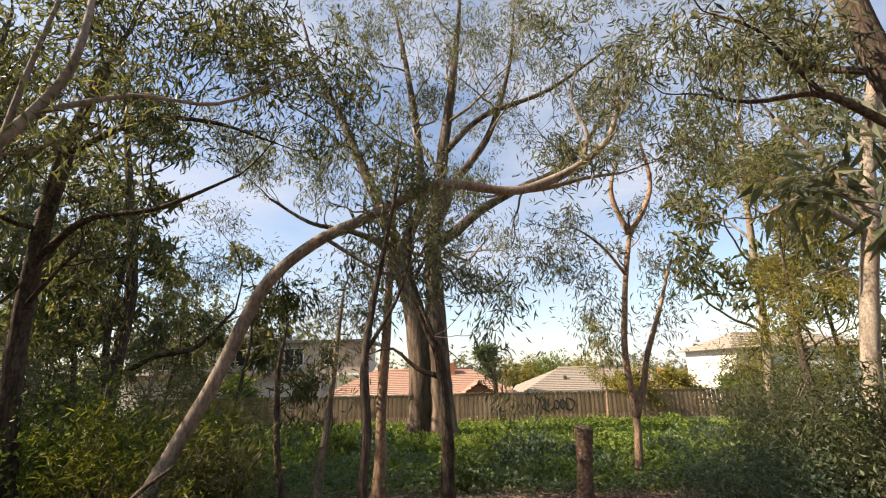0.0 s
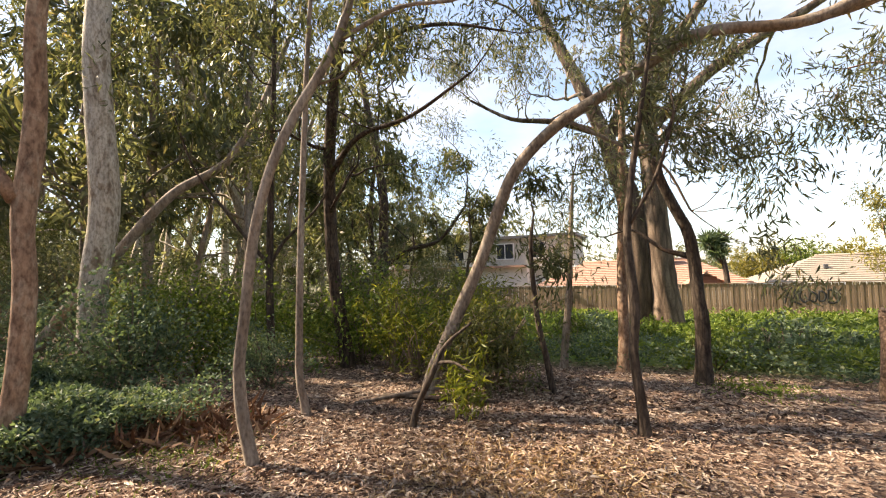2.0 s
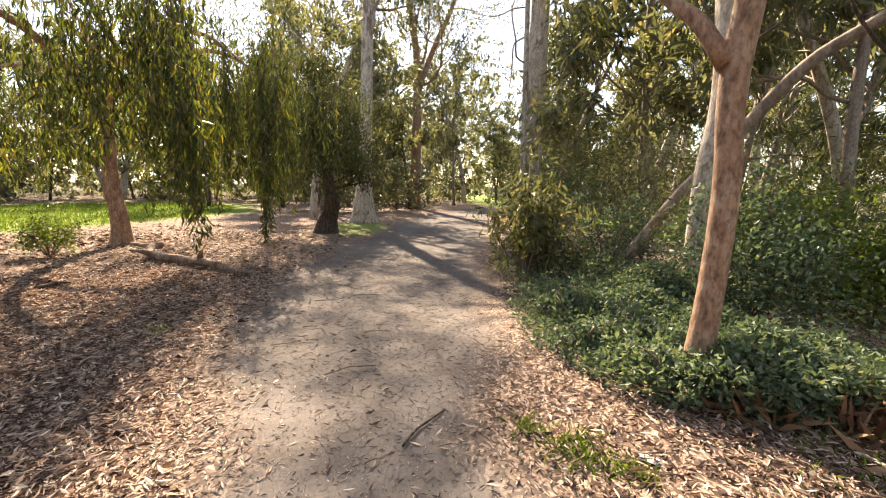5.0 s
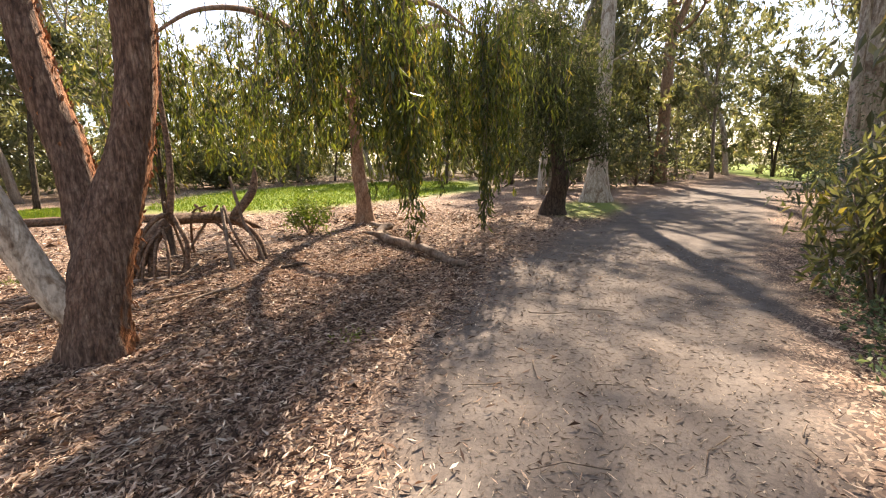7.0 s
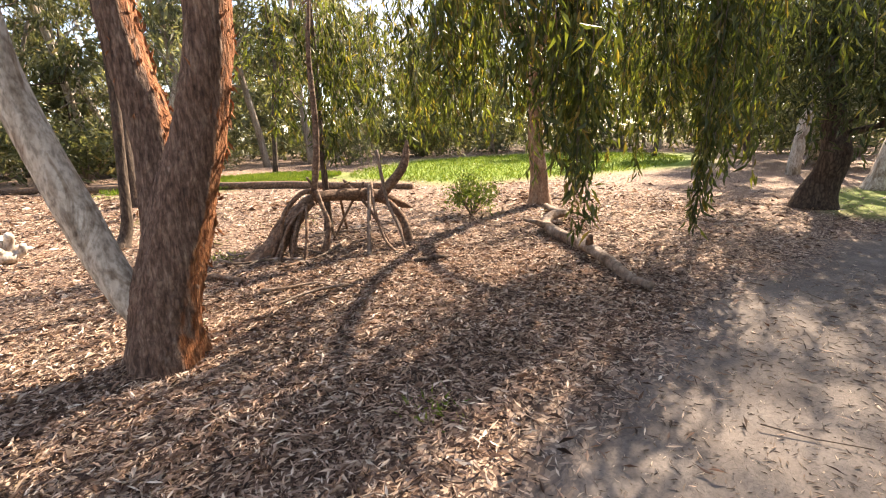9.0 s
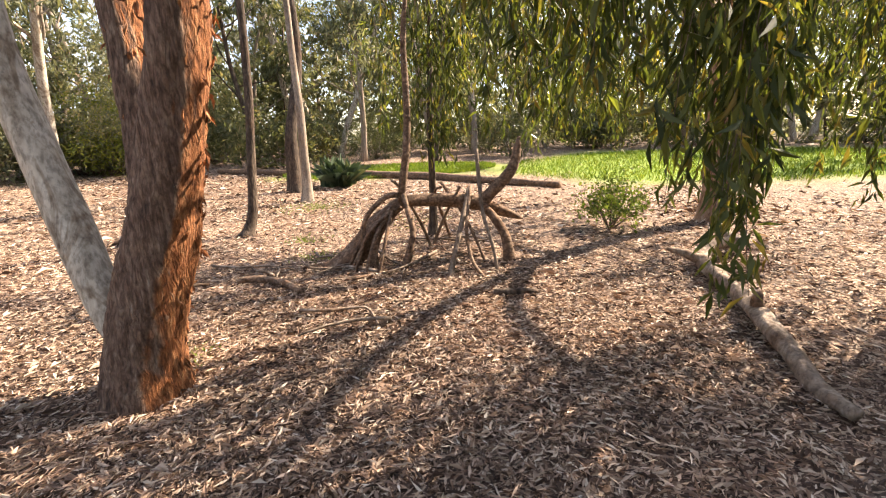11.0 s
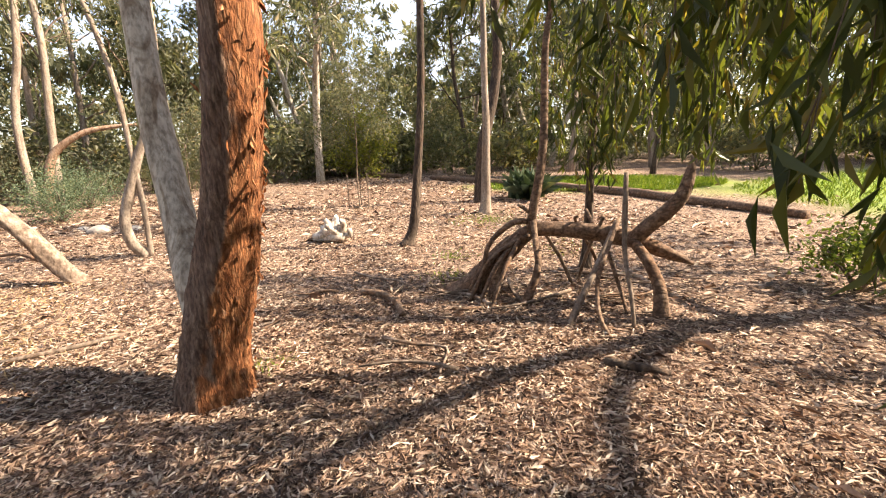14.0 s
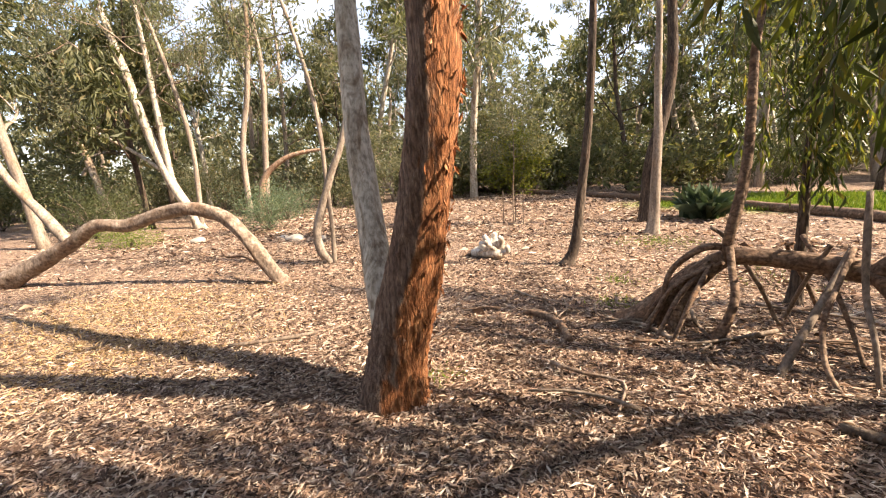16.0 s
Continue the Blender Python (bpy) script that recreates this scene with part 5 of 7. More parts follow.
def stump_post():
    ob = thing("cut_post", "weathered cut trunk standing upright at the weeds", "stump", (1.7, 5.97, -0.1))
    part("post", log_mesh("post", [(1.68, 5.96, -0.15, 0.11), (1.69, 5.96, 0.05, 0.098), (1.71, 5.96, 0.4, 0.095), (1.74, 5.98, 0.7, 0.102), (1.76, 5.99, 0.84, 0.112), (1.765, 5.99, 0.87, 0.1)], DEAD_WOOD, 14, 0.1, 151, 0, 0.05, 6), ob)
    part("stub", log_mesh("stub", [(1.72, 5.95, 0.45, 0.035), (1.66, 5.88, 0.5, 0.03), (1.64, 5.86, 0.53, 0.015)], DEAD_WOOD, 8, 0.1, 152, 0, 0.03), ob)


stump_post()


def lying(name, label, points, material, seed, sides=10, lumps=0.08, group=""):
    ob = thing(name, label, "log" if points[0][3] > 0.05 else "stick", points[0][:3], group)
    part("log" if points[0][3] > 0.05 else "stick", log_mesh("log", points, material, sides, lumps, seed, 0, 0.1), ob)
    return ob


lying("fallen_log", "long fallen log lying across the far clearing", [(-5.0, -21.8, 0.18, 0.12), (-6.5, -20.3, 0.17, 0.13), (-8.3, -18.2, 0.15, 0.14), (-11.2, -15.4, 0.12, 0.13), (-12.6, -13.0, 0.1, 0.12), (-13.7, -10.9, 0.07, 0.1)], DEAD_WOOD, 161)
lying("fallen_log", "grey fallen log at the edge of the trees", [(2.4, -26.5, 0.25, 0.12), (-0.5, -24.8, 0.2, 0.14), (-3.3, -23.0, 0.2, 0.12)], DEAD_WOOD, 162)
lying("fallen_log", "pale fallen log far across the clearing", [(0.4, -33, 0.4, 0.2), (-2.2, -31.5, 0.4, 0.22), (-4.7, -30.2, 0.38, 0.2)], BLEACHED, 163)
lying("leaning_limb", "bleached dead limb propped up beyond the clearing", [(4.4, -26.6, 0.1, 0.26), (4.05, -26.98, 0.65, 0.24), (3.08, -27.45, 1.28, 0.19), (2.12, -27.92, 1.91, 0.15), (1.01, -28.45, 2.42, 0.08)], BLEACHED, 164)
lying("leaning_limb", "bleached dead limb curling upwards", [(3.5, -27.2, 0.1, 0.16), (3.46, -27.27, 1.13, 0.15), (3.25, -27.34, 1.81, 0.13), (3.56, -27.22, 2.43, 0.07)], BLEACHED, 165)
lying("fallen_branch", "thin fallen branch lying on the leaves", [(-3.45, 3.75, 0.04, 0.02), (-2.9, 4.2, 0.10, 0.022), (-2.3, 4.75, 0.12, 0.018), (-1.7, 5.2, 0.05, 0.01)], TWIG, 166, 7)
lying("fallen_branch", "dark branch lying on the leaf litter", [(-3.3, 4.1, 0.05, 0.028), (-2.6, 4.15, 0.06, 0.026), (-2.0, 4.3, 0.04, 0.016)], BARK_DARK, 167, 7)
lying("fallen_stick", "dark stick lying on the dusty path", [(-4.71, -0.42, -0.005, 0.007), (-4.82, -0.36, 0.0, 0.009), (-4.89, -0.31, 0.0, 0.008), (-5.0, -0.2, 0.0, 0.007), (-5.08, -0.14, -0.005, 0.004)], BARK_DARK, 168, 6)
lying("charred_stick", "dark flat stick lying on the litter", [(-8.6, -4.85, 0.04, 0.035), (-8.85, -4.75, 0.05, 0.034), (-9.0, -4.7, 0.04, 0.02)], BARK_DARK, 169, 7)
lying("broken_branch", "pale broken branch in the litter", [(-6.95, -5.7, 0.03, 0.035), (-6.8, -6.05, 0.05, 0.04), (-6.55, -6.3, 0.05, 0.045), (-6.35, -6.35, 0.04, 0.02)], DEAD_WOOD, 170, 8)
lying("broken_branch", "thin branch resting on the leaf litter", [(-3.9, -4.6, 0.03, 0.02), (-4.35, -4.9, 0.05, 0.02), (-4.7, -5.4, 0.04, 0.012)], TWIG, 171, 7)
g = rng_of(172)
for k in range(26):
    cx, cy = ((-7.2, -5.5), (-9.1, -6.3), (-8.4, -6.9), (-6.6, -6.6))[k % 4]
    x, y, a, q = g.normal(cx, 0.55), g.normal(cy, 0.45), g.uniform(0, 6.28), g.uniform(0.4, 1.1)
    pts, r = [], g.uniform(0.008, 0.02)
    for u in (0, 0.35, 0.7, 1.0):
        a += g.normal(0, 0.18)
        px, py = x + q * u * math.cos(a), y + q * u * math.sin(a)
        pts.append((px, py, float(land(px, py)) + 0.03 + 0.05 * g.random(), r * (1.1 - 0.6 * u)))
    lying("fallen_stick", "dry grey brown stick lying by the stick shelter", pts, (DEAD_WOOD, TWIG, LOG_WOOD)[k % 3], 900 + k, 6, 0.08, "sticks lying by the shelter")
for k, (x, y, s) in enumerate(((0.6, -10.3, 0.24), (0.05, -10.6, 0.14), (1.3, -10.6, 0.13), (3.4, -9.6, 0.2))):
    bm = bmesh.new()
    bmesh.ops.create_icosphere(bm, subdivisions=3, radius=s)
    for v in bm.verts:
        v.co *= 1 + 0.35 * noise.noise(v.co * (2.4 / s * 0.3) + Vector((k * 7, 0, 0)))
        v.co.z *= 0.62
        v.co.z = max(v.co.z, -0.2 * s)
    me = bpy.data.meshes.new("rock")
    bm.to_mesh(me)
    bm.free()
    me.materials.append(STONE)
    ob = tagged(new("rock", me), "pale grey rock lying in the clearing", "rock", "rocks")
    ob.location = (x, y, float(land(x, y)) + 0.1 * s)

# ---- shrubs ----
shrub("path_shrub", "shrub with drooping dark and yellow leaves beside the path", (-8.5, 1.5), 1.8, 0.78, LEAF_OLIVE, 201, 2000, (0.16, 0.044), 12, 0.8)
g = rng_of(202)
yellow = [(-8.5 + g.normal(0, 0.25), 1.45 + g.normal(0, 0.3), 0.75 + g.normal(0, 0.2), 0.1, 8) for k in range(6)]
v, f = clump_leaves(g, yellow, 0.11, 0.035, 0.9)
part("yellow_leaves", mesh_of("yellow_leaves", v, f, LEAF_GOLD), [o for o in scene.objects if o.name.startswith("path_shrub")][0], "dying yellow leaves")
shrub("dense_shrub", "dense small leaved shrub under the white gum", (-6.35, 3.1), 1.5, 0.9, LEAF_COVER, 203, 4200, (0.06, 0.036), 12)
shrub("dense_shrub", "dense shrub with light green leaves", (-7.3, 4.2), 1.7, 1.2, LEAF_WEED, 204, 4800, (0.065, 0.038), 13)
shrub("dense_shrub", "shady thicket of dark leaves", (-6.3, 4.9), 1.35, 1.1, LEAF_WEED, 205, 4800, (0.075, 0.042), 13)
shrub("dense_shrub", "shady thicket beside the dark sapling", (-4.9, 5.9), 1.5, 1.2, LEAF_WEED, 206, 4200, (0.08, 0.036), 13)
shrub("dense_shrub", "olive thicket behind the arching gum", (-3.6, 6.4), 1.4, 1.1, LEAF_WEED, 207, 4400, (0.08, 0.024), 12, 0.3)
shrub("wattle_bush", "feathery wattle bush with narrow leaves", (-2.75, 5.2), 1.6, 0.8, LEAF_BRIGHT, 208, 2000, (0.11, 0.02), 11, 0.2)
shrub("wattle_bush", "feathery wattle bush with narrow leaves", (-4.0, 7.6), 2.1, 1.3, LEAF_GREY, 209, 4200, (0.12, 0.022), 13, 0.2)
shrub("wattle_bush", "olive wattle bush at the start of the clearing", (-5.6, 7.0), 2.2, 1.4, LEAF_GREY, 210, 4200, (0.12, 0.022), 13, 0.2)
shrub("wattle_bush", "grey green wattle bush among the gums", (-8.3, 6.4), 2.3, 1.4, LEAF_GREY, 211, 7000, (0.10, 0.016), 13, 0.2)
shrub("wattle_bush", "dark wattle bush among the gums", (-10.6, 4.6), 3.0, 1.6, LEAF_GREY, 212, 5000, (0.11, 0.024), 13, 0.2)
shrub("wattle_bush", "tall grey green bush beside the path", (-11.5, 3.1), 2.4, 1.2, LEAF_COVER, 213, 6500, (0.06, 0.022), 13, 0.2)
shrub("wattle_bush", "tall feathery bush beside the path", (-15.5, 5.2), 4.2, 2.0, LEAF_DARK, 214, 8500, (0.14, 0.02), 14, 0.2)
shrub("wattle_bush", "yellow green bush far along the path", (-22, 7.5), 5.0, 2.6, LEAF_OLIVE, 215, 8500, (0.18, 0.03), 14, 0.2)
shrub("slope_shrub", "green shrub hiding the foot of a slanting gum", (-8.4, 2.7), 1.5, 0.8, LEAF_COVER, 219, 4200, (0.06, 0.025), 11)
shrub("wattle_bush", "feathery wattle round the foot of the arching gum", (-2.3, 4.85), 1.35, 0.75, LEAF_OLIVE, 218, 2000, (0.11, 0.02), 11, 0.2)
shrub("wattle_bush", "yellowish feathery wattle by the clearing", (-3.4, 5.1), 1.5, 0.7, LEAF_BRIGHT, 237, 1100, (0.10, 0.014), 10, 0.2)
shrub("young_wattle", "young wattle with bright yellow green leaves", (-3.9, 5.3), 1.9, 0.5, LEAF_BRIGHT, 216, 700, (0.11, 0.017), 7, 0.1)


def leaning_wattle():
    g = rng_of(217)
    ob = thing("leaning_wattle", "leaning dark sapling with fresh bright leaves", "sapling", (-2.51, 3.37, 0))
    part("trunk", log_mesh("trunk", [(-2.53, 3.36, -0.06, 0.034), (-2.47, 3.38, 0.2, 0.03), (-2.33, 3.42, 0.5, 0.027), (-2.22, 3.5, 0.75, 0.02), (-2.0, 3.6, 0.95, 0.01)], BARK_DARK, 8, 0.08, 218, 0, 0.06), ob)
    part("branch", log_mesh("branch", [(-2.28, 3.45, 0.6, 0.018), (-2.1, 3.4, 0.62, 0.014), (-1.9, 3.35, 0.55, 0.008)], BARK_DARK, 6, 0.08, 219, 0, 0.06), ob)
    v, f = clump_leaves(g, [(-2.1, 3.45, 0.42, 0.16, 120), (-1.95, 3.4, 0.5, 0.16, 110), (-2.0, 3.45, 0.28, 0.15, 110), (-2.2, 3.5, 0.55, 0.12, 50), (-1.9, 3.6, 0.75, 0.12, 50)], 0.10, 0.016, 0.4)
    part("foliage", mesh_of("foliage", v, f, LEAF_BRIGHT), ob)


leaning_wattle()
shrub("olive_bush", "rounded bush with bright leaves near the weeping gum", (-11.5, -6.6), 0.85, 0.6, LEAF_WEED, 221, 1800, (0.06, 0.035), 9)
shrub("dark_bush", "dark green bush at the back of the clearing", (3.1, -11.8), 1.5, 1.1, LEAF_COVER, 222, 5500, (0.06, 0.025), 11)
shrub("dark_bush", "low spreading green bush at the back", (5.0, -14.5), 1.1, 1.5, LEAF_COVER, 223, 5500, (0.06, 0.025), 11)
shrub("green_mound", "low green mound of weeds by the bowed trunk", (4.8, -8.6), 0.45, 1.1, LEAF_WEED, 224, 3500, (0.05, 0.02), 10)
shrub("dark_bush", "dark bush shading the clearing edge", (8.2, -9.6), 2.0, 1.4, LEAF_DARK, 225, 6500, (0.07, 0.022), 12)
shrub("dark_bush", "grey green bush beyond the bowed trunk", (9.6, -15.5), 2.8, 2.2, LEAF_GREY, 226, 7500, (0.1, 0.03), 13)
shrub("dark_bush", "yellowish bush beyond the bowed trunk", (12.5, -19), 2.6, 2.2, LEAF_BRIGHT, 227, 7000, (0.1, 0.03), 13)
shrub("dark_bush", "tangled bush at the clearing edge", (5.8, -19.5), 2.2, 1.8, LEAF_OLIVE, 228, 7000, (0.1, 0.028), 13)
shrub("pale_bush", "light green bush behind the saplings", (-1.5, -24), 4.5, 2.4, LEAF_BRIGHT, 229, 6000, (0.16, 0.05), 14)
shrub("pale_bush", "bushy green tree behind the clearing", (-4.5, -31), 5.0, 2.6, LEAF_OLIVE, 230, 7000, (0.18, 0.05), 14)
shrub("low_bush", "dark low bush beyond the fallen log", (-12.5, -26), 2.0, 2.2, LEAF_DARK, 231, 6000, (0.12, 0.03), 13)
shrub("low_bush", "brown dry bush at the clearing edge", (-9.0, -27), 2.2, 1.6, LEAF_GOLD, 232, 4500, (0.12, 0.03), 12)
shrub("start_bush", "leafy bush at the foot of the first tree", (-4.9, 3.95), 0.9, 0.6, LEAF_COVER, 233, 2800, (0.06, 0.02), 9)
shrub("screen_bush", "tall bush screening the white house", (15.5, 21.5), 4.6, 2.3, LEAF_OLIVE, 238, 4500, (0.17, 0.04), 13)
shrub("screen_bush", "tall yellowish bush by the fence", (20.5, 27), 4.8, 2.6, LEAF_GOLD, 239, 4500, (0.2, 0.05), 13)
shrub("weed_bush", "shaded weedy bush beside the cut post", (3.3, 5.4), 0.9, 0.9, LEAF_COVER, 234, 4200, (0.06, 0.025), 11)
shrub("weed_bush", "grey green shrub with arching stems", (5.2, 7.2), 1.8, 1.1, LEAF_GREY, 235, 4200, (0.08, 0.02), 11)
shrub("weed_bush", "dark weedy shrub beyond the post", (6.6, 9.2), 2.0, 1.4, LEAF_DARK, 236, 5000, (0.09, 0.022), 11)

shrub("weed_bush", "dark leafy bush shading the edge of the weeds", (4.5, 5.5), 1.15, 0.8, LEAF_DARK, 241, 3600, (0.09, 0.03), 11, 0.3)
shrub("weed_bush", "dark leafy bush with drooping leaves by the weeds", (5.7, 6.3), 1.7, 1.0, LEAF_DARK, 242, 3600, (0.10, 0.03), 11, 0.5)


def strappy_clump():
    g = rng_of(240)
    x, y = -8.75, -14.7
    ob = thing("lily_clump", "clump of dark strappy leaves beside the gum", "plant", (x, y, 0))
    n = 300
    a, r = g.uniform(0, 6.28, n), g.uniform(0, 0.18, n)
    at = np.stack([x + r * np.cos(a), y + r * np.sin(a), np.full(n, 0.0)], -1)
    way = np.stack([np.cos(a) * g.uniform(0.2, 1.2, n), np.sin(a) * g.uniform(0.2, 1.2, n), np.full(n, 1.0)], -1)
    v, f = blades(g, at, way, g.uniform(0.5, 0.95, n), np.full(n, 0.022), 1.1)
    part("leaves", mesh_of("leaves", v, f, LEAF_COVER), ob)


strappy_clump()

# ---- ground cover, weeds, grass and litter ----


def scatter(name, label, category, leaf, g, x, y, lift, length, width, droop, curl=0.3):
    z, on = surface(x, y)
    n = len(x)
    way = g.normal(0, 0.8, (n, 3))
    way[:, 2] = g.normal(droop, 0.45, n)
    v, f = blades(g, np.stack([x, y, z + lift], -1), way, length, width, curl)
    v[:, 2] = np.maximum(v[:, 2], np.repeat(z, 4) + 0.003)
    return tagged(new(name, mesh_of(name, v, f, leaf)), label, category, kind="stuff")


def covered(x, y, inset=0.0):
    """True inside the front and side edges of the ground cover."""
    return (y > np.interp(x, [-9, -6.3, -5.5, -4.9, -4.5], [0.9, 0.6, 0.8, 0.95, 1.5]) + inset) & (x < np.interp(y, [0.9, 1.2, 1.6, 2.0, 2.5], [-4.85, -4.62, -4.5, -4.45, -4.25]) - inset)


g = rng_of(301)
for k in range(34):
    a, r = g.uniform(0, 6.28), math.sqrt(g.random())
    x, y = -5.8 + 1.5 * r * math.cos(a), 1.75 + 0.8 * r * math.sin(a)
    if path_cover(np.array(x), np.array(y)) < -0.35 and covered(x, y, 0.15):
        tagged(shrub("cover_plant", "leafy blue green plant in the ground cover", (x, y), g.uniform(0.28, 0.52), g.uniform(0.2, 0.34), LEAF_COVER, 700 + k, 420, (0.05, 0.026), 7), category="plant", group="plants of the ground cover")
n = 46000
mx = np.concatenate([g.normal(-5.9, 0.75, n // 2), g.normal(-7.4, 1.0, n // 4), g.normal(-5.0, 0.55, n // 4)])
my = np.concatenate([g.normal(1.75, 0.42, n // 2), g.normal(2.05, 0.45, n // 4), g.normal(1.95, 0.5, n // 4)])
keep = (path_cover(mx, my) < -0.2 - 0.12 * wave(mx, my, 3, 20)) & covered(mx, my, 0.09 * wave(mx, my, 5, 26))
mx, my = mx[keep], my[keep]
tall = 0.34 * np.clip(0.62 + 0.5 * wave(mx, my, 4.2, 21) + 0.3 * wave(mx, my, 9, 22), 0.1, 1.3) * (0.35 + 0.65 * ease(0.7, 1.3, my)) * (1 + 0.7 * ease(1.4, 2.4, my))
scatter("ground_cover", "spreading ground cover with small blue green leaves", "ground cover", LEAF_COVER, g, mx, my, tall * g.uniform(0.1, 1, len(mx)) ** 0.6, g.uniform(0.03, 0.07, len(mx)), g.uniform(0.018, 0.036, len(mx)), 0.3)
for k in range(34):
    x, y = g.uniform(-7, 8), 7.3 + 8 * g.random() ** 1.6
    s = 1 + 0.06 * (y - 7)
    tagged(shrub("weed_plant", "leafy green weed growing below the clearing", (x, y), g.uniform(0.45, 0.85) * s, g.uniform(0.3, 0.6) * s, (LEAF_COVER, LEAF_WEED)[k % 2], 760 + k, 650, (0.09 * s, 0.045 * s), 8), category="plant", group="weeds below the clearing")
n = 80000
mx, my = g.uniform(-14, 14, n), 6.4 + g.uniform(0, 1, n) ** 1.5 * 22
keep = my > 7.0 + 0.7 * wave(mx, my, 0.9, 10) - 0.3 * (mx > 2)
mx, my = mx[keep], my[keep]
tall = (0.42 + 0.012 * (my - 7)) * np.clip(0.7 + 0.5 * wave(mx, my, 1.7, 23) + 0.3 * wave(mx, my, 5, 24), 0.12, 1.4)
grown = 1 + (my - 6) * 0.09
scatter("weeds", "thick green weeds growing down to the fence", "weeds", LEAF_WEED, g, mx, my, tall * g.uniform(0.05, 1, len(mx)) ** 0.6, g.uniform(0.05, 0.11, len(mx)) * grown, g.uniform(0.025, 0.05, len(mx)) * grown, 0.3)
n = 30000
mx, my = g.uniform(-9, 9, n), 6.3 + g.uniform(0, 1, n) ** 1.3 * 4.5
keep = my > 6.6 + 0.7 * wave(mx, my, 0.9, 10)
mx, my = mx[keep], my[keep]
scatter("shaded_weeds", "dark ivy like weeds along the clearing", "weeds", LEAF_COVER, g, mx, my, 0.5 * np.clip(0.6 + 0.5 * wave(mx, my, 1.7, 25), 0.1, 1) * g.uniform(0.05, 1, len(mx)) ** 0.6, g.uniform(0.04, 0.09, len(mx)), g.uniform(0.025, 0.05, len(mx)), 0.2)
n = 28000
a, r = g.uniform(0, 6.28, n), np.sqrt(g.uniform(0, 1, n))
mx = np.concatenate([-24 + 9.5 * r[:n // 2] * np.cos(a[:n // 2]), -11.5 + 4.2 * r[n // 2:] * np.cos(a[n // 2:])])
my = np.concatenate([-14.2 + 6.5 * r[:n // 2] * np.sin(a[:n // 2]), -18.5 + 2.5 * r[n // 2:] * np.sin(a[n // 2:])])
scatter("meadow_grass", "bright sunlit grass in the open meadow", "grass", GRASS, g, mx, my, np.zeros(n), g.uniform(0.08, 0.2, n), g.uniform(0.012, 0.03, n), 1.5)
tufts = [(-4.5, 0.47, 0.09, 260), (-4.3, 0.66, 0.06, 110), (-4.75, 0.3, 0.06, 90), (-6.1, -4.75, 0.09, 150), (-7.25, -7.1, 0.14, 160), (-7.2, -8.1, 0.14, 160), (-7.7, -11.2, 0.4, 700), (-4.2, 2.7, 0.25, 300), (-6.8, -2.6, 0.08, 60), (0.55, 6.1, 0.3, 900), (-3.9, 2.0, 0.35, 900), (-4.3, 2.3, 0.3, 800), (-9.0, -8.5, 0.3, 200)]
mx = np.concatenate([g.normal(x, s, c) for x, y, s, c in tufts])
my = np.concatenate([g.normal(y, s, c) for x, y, s, c in tufts])
scatter("grass_tufts", "small green grass tufts poking through the litter", "grass", GRASS, g, mx, my, np.zeros(len(mx)), g.uniform(0.03, 0.09, len(mx)), g.uniform(0.004, 0.01, len(mx)), 0.7)


def strew(name, label, category, leaf, spots, length, width, upright):
    """Thin blades round spots of x, y, spread, count."""
    x = np.concatenate([g.normal(px, w, c) for px, py, w, c in spots])
    y = np.concatenate([g.normal(py, w * 0.8, c) for px, py, w, c in spots])
    scatter(name, label, category, leaf, g, x, y, np.zeros(len(x)) + 0.008, g.uniform(*length, len(x)), g.uniform(*width, len(x)), upright)


strew("dead_grass", "rusty dead grass at the foot of the tan gum", "grass", RUST_GRASS, [(-4.85, 1.7, 0.16, 900), (-4.55, 2.15, 0.2, 500), (-4.2, 2.7, 0.3, 500)], (0.1, 0.3), (0.004, 0.009), 0.5)
# Fine debris at the sun patches; their brightness is put into its yellow.
strew("straw_litter", "fine straw among the leaves, yellowed to show patches of sun", "straw", SUNLIT_STRAW, [(-1.7, 2.75, 0.45, 5000), (-1.0, 2.9, 0.5, 3500), (-2.6, -3.9, 0.8, 4000), (-1.2, -4.7, 0.9, 4000), (-3.6, -4.5, 0.6, 2500), (-2.2, -5.6, 0.8, 2500)], (0.03, 0.09), (0.003, 0.007), 0.0)


